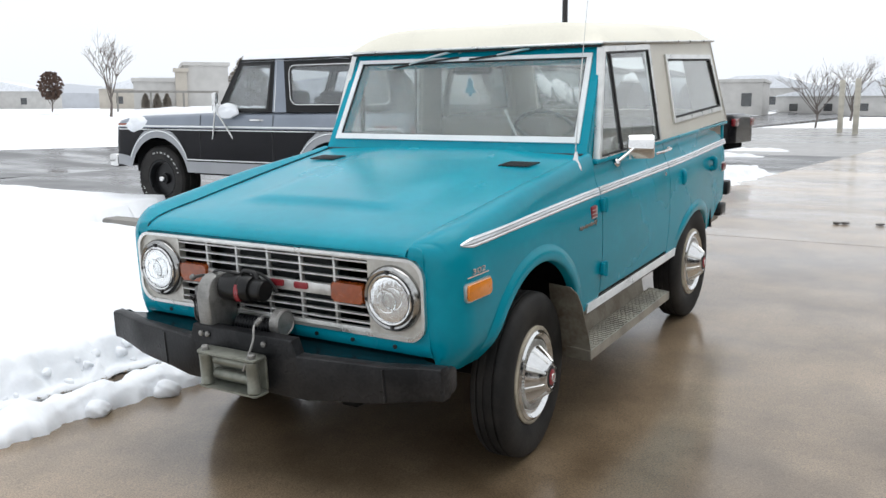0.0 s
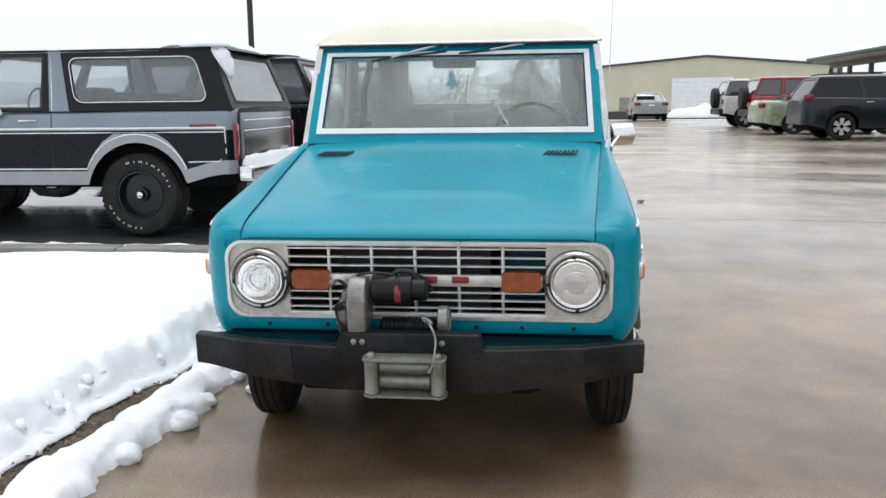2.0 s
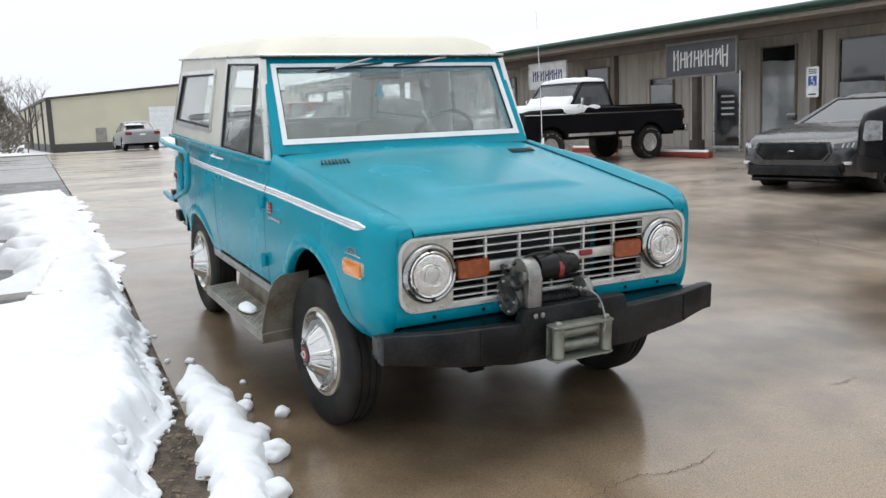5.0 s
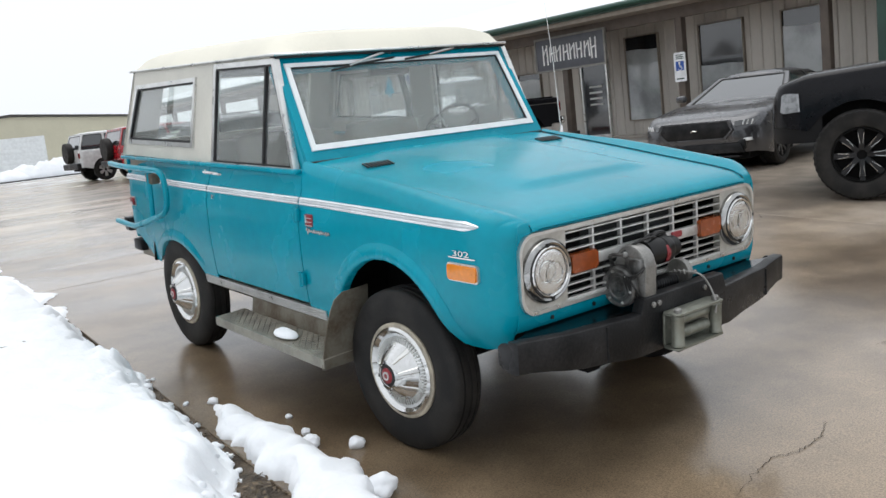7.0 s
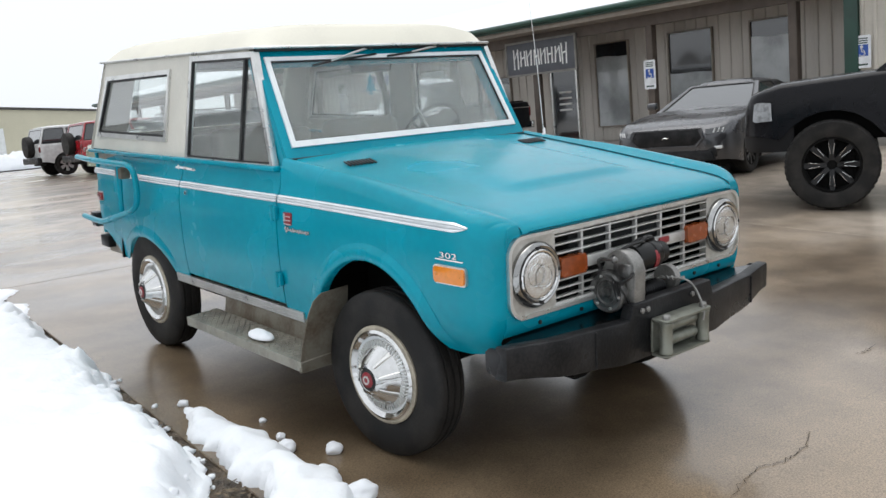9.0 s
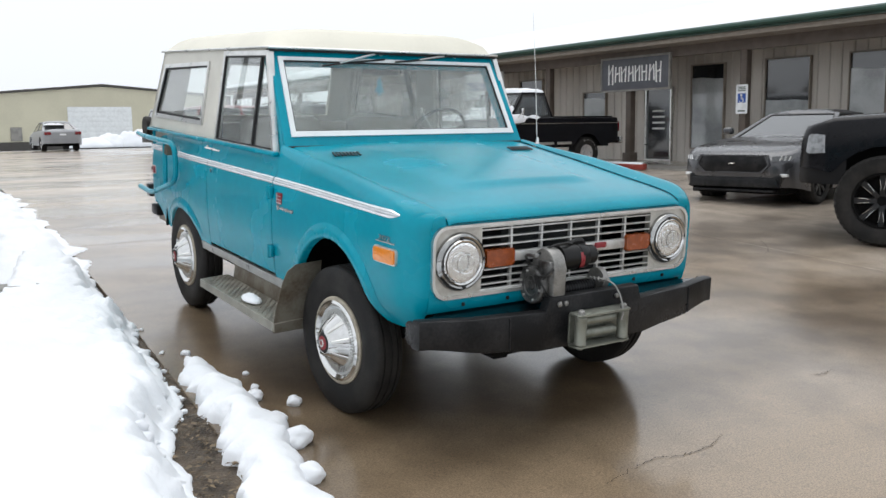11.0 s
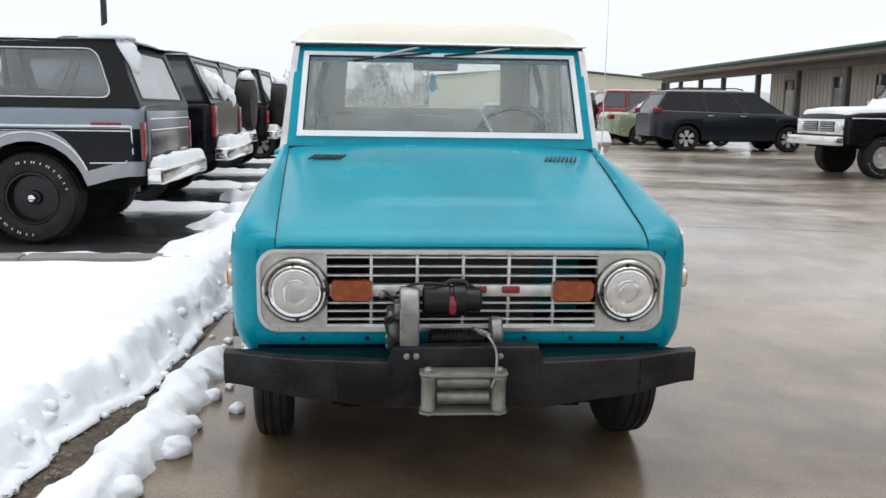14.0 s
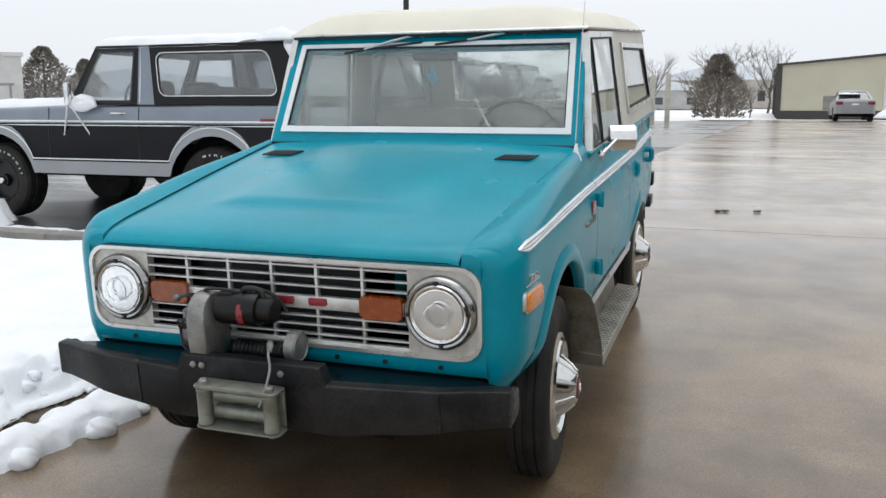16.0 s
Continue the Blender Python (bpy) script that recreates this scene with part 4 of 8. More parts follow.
for mirror in (False, True):
    s = -1 if mirror else 1
    ys = [2.468, 2.5, 2.55, 2.585, 2.596, 2.6, 2.603, 2.61, 2.63, 2.66, 2.7, 2.76, 2.85, 2.95, 3.05, 3.15, 3.25, 3.34, 3.4, 3.43, 3.447, 3.455, 3.459, 3.464, 3.48, 3.55, 3.65, 3.75, 3.82, 3.86, 3.885, 3.9]
    cols = flank_cols(ys, quarter_low, 1.205)
    for c, y in zip(cols, ys):
        if y > 3.8:
            r = 0.1 - math.sqrt(max(0, 0.01 - (y - 3.8) ** 2))
            c[:] = [(x - r, yy, z) for x, yy, z in c]
    part("rear_quarter", thick(skin(B(), cols, mirror), 0.006), TEAL, truck, smooth=50)
    arch_flare(s, RA, 0.53)
    door = part("door", thick(skin(B(), flank_cols([1.412, 1.42, 1.6, 1.8, 2.0, 2.2, 2.4, 2.452, 2.46], lambda y: 0.548, 1.205), mirror), 0.006), TEAL, truck, smooth=50)
    # chrome handle
    bm = B()
    tube(bm, curve_pts([(s * 0.872, 2.245, 1.150), (s * 0.905, 2.26, 1.158), (s * 0.907, 2.32, 1.160), (s * 0.905, 2.40, 1.160)], 5), 0.008, 8)
    lathe(bm, [(0.012, 0), (0.014, 0.012), (0.006, 0.018)], Matrix.Translation((s * 0.885, 2.40, 1.16)) @ pose(0, 0, 0, 0, s * 90, 0), 12)
    part("door_handle", bm, CHROME, door)
    for z in (0.995, 0.675):
        bm = B()
        box(bm, s * 0.893 - 0.012, s * 0.893 + 0.012, 1.385, 1.435, z - 0.032, z + 0.032, 0.006)
        tube(bm, [(s * 0.905, 1.41, z - 0.036), (s * 0.905, 1.41, z + 0.036)], 0.010, 8)
        part("hinge", bm, TEAL, door)
    bm = B()
    lathe(bm, [(0.012, 0), (0.012, 0.006), (0.006, 0.008)], Matrix.Translation((s * 0.888, 2.36, 1.02)) @ pose(0, 0, 0, 0, s * 90, 0), 12)
    part("lock_cylinder", bm, CHROME, door)
    # bright side spear in three lengths
    for y0, y1, tip in ((0.10, 1.40, True), (1.414, 2.458, False), (2.47, 3.875, False)):
        rows = []
        n = 16
        for k in range(n + 1):
            y = y0 + (y1 - y0) * (k / n) ** (2.2 if tip else 1)
            h = 0.0185 * (min(1, 0.12 + ((y - y0) / 0.07) ** 0.7) if tip else 1)
            z = 1.049 + 0.010 * smooth01(y / 1.4)
            rows.append([(s * (surf_x(y, z + h * q) + o), y, z + h * q) for o, q in ((-0.004, -1), (0.004, -0.92), (0.0065, -0.6), (0.003, -0.36), (0.003, 0.36), (0.0065, 0.6), (0.004, 0.92), (-0.004, 1))])
        bm = B()
        loft(bm, rows, True, True)
        part("side_trim", bm, TRIM_BRIGHT, truck, "bright ribbed trim with a pale centre")
        bm = B()
        loft(bm, [[(v[0] + s * 0.001, v[1], (v[2])) for v in (r[3], (r[3][0] + s * 0.002, r[3][1], (r[3][2] + r[4][2]) / 2), r[4])] for r in rows], closed=False)
        part("trim_insert", bm, TRIM_BLUE, truck)
    # ribbed sill moulding
    for k in range(4):
        bm = B()
        z = 0.524 - 0.0125 * k
        rows = [[(s * (side_x(y, z) + o), y, z + dz) for o, dz in ((-0.01, -0.0068), (0.007, -0.0062), (0.010, 0), (0.007, 0.0062), (-0.01, 0.0068))] for y in spread(1.25, 2.63, 6)]
        loft(bm, rows, True, True)
        part("sill_rib", bm, DULL_CHROME, truck)
    # side marker lamps
    for y0, y1, z0, z1, lens, nm in ((0.095, 0.25, 0.842, 0.902, AMBER, "front_marker_lamp"), (3.72, 3.80, 0.868, 0.918, RED_LENS, "rear_marker_lamp")):
        bm = B()
        x = side_x((y0 + y1) / 2, 0.88)
        yaw = math.atan2(side_x(y1, 0.88) - side_x(y0, 0.88), y1 - y0) if y1 < 1 else 0
        mt = Matrix.Translation((s * x, (y0 + y1) / 2, 0)) @ Matrix.Rotation(-s * yaw, 4, "Z") @ Matrix.Translation((-s * x, -(y0 + y1) / 2, 0))
        prism(bm, rrect(y0 - 0.006, y1 + 0.006, z0 - 0.006, z1 + 0.006, 0.014), s * (x - 0.02), s * (x + 0.006), "x")
        bmesh.ops.transform(bm, matrix=mt, verts=bm.verts[:])
        lamp = part(nm, bm, DULL_CHROME, truck)
        bm = B()
        prism(bm, rrect(y0, y1, z0, z1, 0.010), s * (x - 0.01), s * (x + 0.014), "x", 0.003)
        for k in (0.12, 0.88):
            lathe(bm, [(0.004, 0.012), (0.004, 0.016)], Matrix.Translation((s * x, y0 + (y1 - y0) * k, (z0 + z1) / 2)) @ pose(0, 0, 0, 0, s * 90, 0), 8)
        bmesh.ops.transform(bm, matrix=mt, verts=bm.verts[:])
        part("lens", bm, lens, lamp, "orange lens" if lens is AMBER else "red lens")
    # number badge above the marker, script badge by the door
    bm = B()
    x = side_x(0.17, 0.94) + 0.003
    yaw = math.degrees(math.atan2(side_x(0.245, 0.94) - side_x(0.10, 0.94), 0.145))
    box(bm, -0.002, 0.002, -0.072, 0.072, -0.0025, 0.0025, m=Matrix.Translation((s * x, 0.172, 0.9285)) @ pose(0, 0, 0, 0, 0, -s * yaw))
    badge = part("engine_badge", bm, CHROME, truck)
    words("302", 0.030, Matrix.Translation((s * (x + 0.001), 0.175, 0.945)) @ pose(0, 0, 0, 90, 0, 90 * s - s * yaw) @ Matrix.Diagonal((2.1, 1, 1, 1)), CHROME, badge, "numerals", 0.003)
    bm = B()
    x = side_x(1.3, 0.97)
    prism(bm, rrect(1.268, 1.332, 0.945, 1.004, 0.006), s * (x - 0.004), s * (x + 0.005), "x", 0.002)
    em = part("emblem", bm, RED_BADGE, truck, "small red shield badge")
    for k, (ya, yb, za, zb) in enumerate(((1.318, 1.330, 0.962, 0.999), (1.271, 1.316, 0.984, 0.988), (1.271, 1.316, 0.966, 0.970), (1.271, 1.330, 0.948, 0.952))):
        bm = B()
        box(bm, s * (x + 0.005) - 0.002, s * (x + 0.005) + 0.002, ya, yb, za, zb, 0.0008)
        part("bright_line", bm, DULL_CHROME, em)
    bm = B()
    # plain looping stroke in place of the brand script
    pts = [(s * (x + 0.005), 1.325 - 0.21 * t - 0.004 * math.sin(t * 62), 0.925 + (0.014 if t < 0.12 else 0.0062 + 0.0022 * math.sin(t * 23)) * math.sin(t * 62)) for t in spread(0, 1, 110)]
    tube(bm, pts, 0.0036, 6)
    part("script_badge", bm, DARK_CHROME, em, "dark bright-edged script shape")

# hood with a broad raised centre
bm = B()
xs_h = spread(-1, 1, 36)
ys_h = [-0.016, -0.014, -0.008, 0.006, 0.015, 0.03, 0.05, 0.075, 0.1, 0.15, 0.2, 0.25, 0.29, 0.32, 0.345, 0.37, 0.4, 0.45, 0.55, 0.7, 0.85, 1.0, 1.15, 1.3, 1.392]
rows = []
for y in ys_h:
    row = []
    for u in xs_h:
        x = u * (seam_x(y) - 0.0016)
        z = hood_z(y) if y >= 0.006 else {-0.016: 1.021, -0.014: 1.029, -0.008: 1.036}[y]
        crown = 0.014 * (1 - u * u) * smooth01(y / 0.3)
        lim = 0.37 + 0.05 * y
        bulge = 0.020 * smooth01((y - 0.29) / 0.07) * smooth01((lim - abs(x)) / 0.16 + 0.5) * (1 - 0.6 * smooth01((y - 0.6) / 0.8))
        row.append((x, y, z + crown + bulge - (0.006 if abs(u) > 0.995 else 0)))
    rows.append(row)
loft(bm, rows, closed=False)
hood = part("hood", thick(bm, 0.006), TEAL_WET, truck, "teal hood beaded with meltwater", smooth=40)
for s in (-1, 1):
    for k in range(8):
        bm = B()
        x = s * (0.505 + 0.0205 * k)
        y, z = 1.13, hood_z(1.13) + 0.013
        box(bm, -0.0046, 0.0046, -0.046, 0.046, -0.004, 0.003, 0.001, m=Matrix.Translation((x, y, z)) @ pose(0, 0, 0, 6.5, 0, -16))
        part("louvre", bm, BLACK_RUBBER, hood)
# dark gaps at the hood seams
for s in (-1, 1):
    bm = B()
    tube(bm, [(s * (seam_x(y) + 0.0005), y, hood_z(y) - 0.0062) for y in (-0.006, 0.015, 0.05, 0.10, 0.15, 0.35, 0.8, 1.39)], 0.0022, 6)
    part("hood_gap", bm, BLACK_RUBBER, hood)
bm = B()
tube(bm, [(-0.79, 1.398, 1.233), (0.79, 1.398, 1.233)], 0.006, 6)
part("cowl_gap", bm, BLACK_RUBBER, hood)

# front panel below and above the grille
bm = B()
rows = []
for z, y in ((0.69, -0.001), (0.672, -0.003), (0.65, 0.003), (0.632, 0.016), (0.622, 0.05)):
    rows.append([(x, y + 0.012 * (max(0, abs(x) - 0.74) / 0.07) ** 2, z) for x in spread(-0.776, 0.776, 30)])
loft(bm, rows, closed=False)
val = part("front_valance", thick(bm, 0.005), TEAL, truck)
for x in (-0.6, -0.36, 0.24, 0.42, 0.62):
    bm = B()
    lathe(bm, [(0.009, 0), (0.009, 0.005), (0.004, 0.006)], Matrix.Translation((x, -0.002, 0.662)) @ pose(0, 0, 0, 90, 0, 0), 8)
    part("bolt", bm, BLACK_STEEL, val)
bm = B()
box(bm, -0.76, 0.76, 0.010, 0.03, 1.000, 1.020, 0.004)
part("hood_landing", bm, TEAL, truck)

# grille: outer bezel, bars, lamps
bez = B()
to_y = lambda p, d: (p[0], d, p[1])
ring_plate(bez, rrect(-0.767, 0.767, 0.692, 1.009, 0.075, 6), rrect(-0.753, 0.753, 0.706, 0.996, 0.066, 6), -0.016, 0.02, to_y)
bezel = part("grille_surround", bez, DULL_CHROME, truck)
bm = B()
ring_plate(bm, rrect(-0.775, 0.775, 0.665, 1.014, 0.012, 6), rrect(-0.750, 0.750, 0.708, 0.993, 0.062, 6), 0.000, 0.016, to_y)
part("front_panel", bm, TEAL, truck, smooth=20)
def lamp_field(a):
    """Edge of the silver field round a headlamp, seen from the lamp's centre along angle a."""
    dx, dz = math.cos(a), math.sin(a)
    x0, x1, z0, z1, r = 0.510 - 0.625, 0.755 - 0.625, 0.703 - 0.852, 0.997 - 0.852, 0.06
    t = min(q for q in ((x1 if dx > 0 else x0) / dx if abs(dx) > 1e-6 else 9, (z1 if dz > 0 else z0) / dz if abs(dz) > 1e-6 else 9) if q > 0)
    x, z = t * dx, t * dz
    cx, cz = x1 - r, (z1 - r if z > 0 else z0 + r)
    if x > cx and abs(z) > abs(cz):
        q = cx * dx + cz * dz
        t = q + math.sqrt(max(0, q * q - (cx * cx + cz * cz - r * r)))
    return t * dx, t * dz


for s in (-1, 1):
    bm = B()
    turns = [2 * math.pi * k / 72 for k in range(72)]
    ring_plate(bm, [lamp_field(a) for a in turns], [(0.101 * math.cos(a), 0.101 * math.sin(a)) for a in turns], -0.005, 0.03, lambda p, d: (s * (0.625 + p[0]), d, 0.852 + p[1]))
    part("lamp_panel", bm, SILVER_PAINT, bezel)
for z, h in ((0.990, 0.005), (0.976, 0.0035), (0.941, 0.0035), (0.906, 0.0035), (0.800, 0.0035), (0.768, 0.0035), (0.736, 0.0035), (0.710, 0.007)):
    bm = B()
    box(bm, -0.515, 0.515, -0.004, 0.018, z - h, z + h, 0.002)
    part("grille_bar", bm, GRILLE_WHITE, bezel)
bm = B()
box(bm, -0.515, 0.515, -0.006, 0.018, 0.826, 0.872, 0.004)
part("centre_bar", bm, GRILLE_WHITE, bezel)
for x in (-0.345, -0.173, 0.0, 0.173, 0.345):
    bm = B()
    box(bm, x - 0.006, x + 0.006, -0.001, 0.02, 0.704, 0.992, 0.003)
    part("grille_post", bm, GRILLE_WHITE, bezel)
for x in (0.055, 0.18):
    bm = B()
    prism(bm, rrect(x - 0.034, x + 0.034, 0.842, 0.868, 0.006), -0.014, -0.004, "y", 0.002)
    part("badge", bm, RED_BADGE, bezel, "small red badge block")
for s in (-1, 1):
    bm = B()
    prism(bm, rrect(s * 0.417 - 0.076, s * 0.417 + 0.076, 0.813, 0.889, 0.012), -0.022, 0.012, "y", 0.006)
    part("turn_signal", bm, AMBER_DARK, truck, "weathered amber indicator lens")
    M = Matrix.Translation((s * 0.625, -0.004, 0.852)) @ pose(0, 0, 0, 90, 0, 0)
    bm = B()
    lathe(bm, [(0.127, 0.0), (0.127, 0.010), (0.122, 0.022), (0.112, 0.030), (0.103, 0.026), (0.101, 0.0)], M, 56)
    hl = part("headlight", bm, DARK_CHROME, truck, "round sealed-beam headlamp in a bright ring")
    bm = B()
    lathe(bm, [(0.104, 0.0), (0.104, 0.027), (0.099, 0.028), (0.098, 0.0)], M, 56)
    for a in (0, 90, 180, 270):
        box(bm, -0.006, 0.006, -0.007, 0.007, 0.02, 0.033, 0.002, m=M @ pose(0, 0, 0, 0, 0, a + 4) @ pose(0.105, 0, 0))
    part("gasket", bm, BLACK_RUBBER, hl)
    bm = B()
    lathe(bm, [(0.099, 0.0), (0.099, 0.029), (0.095, 0.034), (0.089, 0.032), (0.087, 0.0)], M, 56)
    part("retaining_ring", bm, CHROME, hl)
    bm = B()
    lathe(bm, [(0.092, 0.030), (0.090, 0.030), (0.089, 0.004), (0.082, -0.016), (0.070, -0.034), (0.053, -0.049), (0.034, -0.058), (0.014, -0.062), (0.001, -0.062), (0.001, -0.066), (0.036, -0.062), (0.074, -0.036), (0.092, 0.0)], M, 48)
    part("reflector", bm, REFLECTOR, hl, "silvered bowl behind the lens")
    bm = B()
    lathe(bm, [(0.001, 0.004), (0.014, 0.002), (0.019, -0.006), (0.016, -0.030), (0.008, -0.061)], M, 20)
    part("bulb_shield", bm, DULL_CHROME, hl)
    bm = B()
    lathe(bm, [(0.089, 0.028), (0.089, 0.031), (0.080, 0.038), (0.062, 0.045), (0.040, 0.050), (0.018, 0.053), (0.001, 0.0535), (0.001, 0.0505), (0.018, 0.050), (0.040, 0.047), (0.062, 0.042), (0.080, 0.035), (0.086, 0.028)], M, 48)
    ln = part("lens", bm, FLUTED, hl, "fluted clear lens")
    ln.visible_shadow = False
    bm = B()
    lathe(bm, [(0.046, 0.0478), (0.045, 0.0515), (0.041, 0.0525), (0.038, 0.0505), (0.038, 0.0485)], M, 40)
    part("lens_boss", bm, FLUTED, ln).visible_shadow = False

# radiator and core support in the dark behind the grille
bm = B()
box(bm, -0.51, 0.29, 0.10, 0.16, 0.66, 1.0)
part("radiator", bm, mat("radiator_core", (0.012, 0.016, 0.017), 0.7, scale=60), truck)
bm = B()
box(bm, -0.52, -0.36, 0.06, 0.08, 0.66, 1.0)
part("core_support", bm, DARK, truck)
bm = B()
box(bm, 0.31, 0.52, 0.36, 0.38, 0.66, 1.0)
part("core_support", bm, TEAL, truck)
bm = B()
loft(bm, [[(x, y, z) for x, z in ((-0.525, 0.64), (0.525, 0.64), (0.525, 1.003), (-0.525, 1.003))] for y in (0.026, 0.42)], True, False)
bm.faces.new([bm.verts.new((x, 0.42, z)) for x, z in ((-0.525, 0.64), (0.525, 0.64), (0.525, 1.003), (-0.525, 1.003))])
part("grille_shroud", bm, DARK, truck)
# near-black crossmember and oil pan boxes, added to close off light under the nose
bm = B()
box(bm, -0.50, 0.50, -0.08, 0.20, 0.42, 0.60, 0.02)
part("front_crossmember", bm, DARK, truck)
bm = B()
box(bm, -0.26, 0.26, 0.25, 1.15, 0.30, 0.60, 0.06)
part("oil_pan", bm, DARK, truck)

# inner wheel housings, floor and chassis close the body underneath
bm = B()
for s in (-1, 1):
    prism(bm, [(0.22, 0.55), (0.25, 0.90), (0.5, 1.0), (0.9, 1.0), (1.15, 0.9), (1.17, 0.5)], s * 0.55, s * 0.56, "x")
    prism(bm, [(0.26, 0.90), (0.5, 0.985), (0.9, 0.985), (1.14, 0.90), (1.16, 0.5), (1.18, 0.5), (1.17, 0.92), (0.9, 1.005), (0.5, 1.005), (0.25, 0.92)], s * 0.55, s * 0.86, "x")
    prism(bm, [(2.55, 0.5), (2.6, 0.72), (3.45, 0.72), (3.5, 0.5), (3.52, 0.5), (3.47, 0.74), (2.58, 0.74), (2.53, 0.5)], s * 0.5, s * 0.85, "x")
    box(bm, s * 0.52 - 0.01, s * 0.52 + 0.01, 2.5, 3.5, 0.4, 0.74)
box(bm, -0.86, 0.86, 1.2, 2.55, 0.47, 0.50)
box(bm, -0.5, 0.5, 2.5, 3.85, 0.55, 0.58)
box(bm, -0.55, 0.55, 0.2, 1.25, 0.55, 0.58)
part("inner_body", bm, DARK, truck)
for s in (-1, 1):
    bm = B()
    box(bm, s * 0.42 - 0.04, s * 0.42 + 0.04, -0.05, 3.85, 0.40, 0.54, 0.01)
    part("frame_rail", bm, DARK, truck)
for y in (0.68, 3.015):
    bm = B()
    tube(bm, [(-0.75, y, 0.36), (0.75, y, 0.36)], 0.045, 10)
    bmesh.ops.create_uvsphere(bm, u_segments=14, v_segments=8, radius=0.13, matrix=pose(0.15, y, 0.36))
    part("axle", bm, DARK, truck)


# wheels: tyre, painted rim, bright full cover with fins and a red centre
def wheel(name, m, parent, R=0.362, W=0.155):
    bm = B()
    prof = [(0.215, -W * 0.40), (0.225, -W * 0.47), (0.28, -W * 0.52), (R - 0.035, -W * 0.50), (R - 0.012, -W * 0.44), (R - 0.003, -W * 0.37), (R - 0.001, -W * 0.26), (R - 0.009, -W * 0.25), (R - 0.009, -W * 0.21), (R, -W * 0.20), (R, -W * 0.06), (R - 0.008, -W * 0.05), (R - 0.008, W * 0.05), (R, W * 0.06), (R, W * 0.20), (R - 0.009, W * 0.21), (R - 0.009, W * 0.25), (R - 0.001, W * 0.26), (R - 0.003, W * 0.37), (R - 0.012, W * 0.44), (R - 0.035, W * 0.50), (0.30, W * 0.525), (0.27, W * 0.52), (0.225, W * 0.47), (0.208, W * 0.40), (0.20, 0)]
    lathe(bm, prof, m, 56)
    tyre = part("tyre", bm, RUBBER, parent)
    bm = B()
    lathe(bm, [(0.214, W * 0.30), (0.214, W * 0.475), (0.206, W * 0.50), (0.186, W * 0.475), (0.182, W * 0.40), (0.18, 0.0)], m, 48)
    rim = part("rim", bm, RIM_CREAM, parent, "cream-painted steel rim")
    bm = B()
    h = W * 0.44
    lathe(bm, [(0.194, h - 0.02), (0.196, h + 0.012), (0.184, h + 0.020), (0.168, h + 0.004), (0.155, h + 0.002), (0.128, h + 0.006), (0.122, h + 0.010), (0.092, h + 0.050), (0.062, h + 0.078), (0.050, h + 0.082), (0.044, h + 0.076), (0.001, h + 0.074)], m, 56)
    cap = part("hubcap", bm, CHROME, rim, "chrome wheel cover")
    fin = B()
    for k in range(60):
        a = 2 * math.pi * k / 60
        box(fin, -0.013, 0.013, -0.0035, 0.0035, -0.004, 0.004, 0, m=m @ Matrix.Rotation(a, 4, "Z") @ Matrix.Translation((0.141, 0, h + 0.007)))
    tagged(part("fin_ring", fin, DULL_CHROME, rim, smooth=0), kind="stuff")
    for k in range(8):
        bm = B()
        a = 2 * math.pi * (k + 0.3) / 8
        mm = m @ Matrix.Rotation(a, 4, "Z")
        rows = [[mm @ Vector((r, q * w, z + dz)) for q, dz in ((-1, 0), (-0.6, 0.007), (0.6, 0.007), (1, 0))] for r, w, z in ((0.128, 0.014, h + 0.004), (0.118, 0.013, h + 0.015), (0.092, 0.010, h + 0.049), (0.068, 0.007, h + 0.073))]
        loft(bm, rows, closed=False)
        part("spoke_rib", bm, DULL_CHROME, rim)
    bm = B()
    lathe(bm, [(0.034, h + 0.072), (0.034, h + 0.086), (0.024, h + 0.090), (0.001, h + 0.092)], m, 28)
    part("hub_centre", bm, RED_BADGE, rim, "red enamel centre")
    bm = B()
    lathe(bm, [(0.020, h + 0.088), (0.019, h + 0.0935), (0.012, h + 0.0935), (0.011, h + 0.088)], m, 24)
    part("centre_ring", bm, DULL_CHROME, rim)
    bm = B()
    lathe(bm, [(0.046, h + 0.074), (0.046, h + 0.083), (0.035, h + 0.085), (0.034, h + 0.076)], m, 28)
    part("enamel_band", bm, BLACK_RUBBER, rim)
    return tyre


for y, toe in ((0.675, 4), (3.012, 0)):
    for s in (-1, 1):
        hub = new("wheel")
        hub.parent = truck
        m = Matrix.Translation((s * 0.792, y, 0.362)) @ pose(0, 0, 0, 0, s * 90, 0)
        if toe:
            m = Matrix.Translation((s * 0.792, y, 0.362)) @ pose(0, 0, 0, 0, 0, toe) @ pose(0, 0, 0, 0, s * 90, 0)
        wheel("wheel", m, hub)

# black steel bumper: raised centre, wings swept back
def bumper_front(x):
    ax = abs(x)
    y = -0.185 + 0.035 * smooth01((ax - 0.30) / 0.3) + 0.05 * smooth01((ax - 0.6) / 0.3)
    top = 0.688 - 0.058 * smooth01((ax - 0.265) / 0.02) + 0.012 * smooth01((ax - 0.55) / 0.35)
    bot = 0.452 + 0.018 * smooth01((ax - 0.3) / 0.2) + 0.048 * smooth01((ax - 0.5) / 0.38)
    return y, top, bot


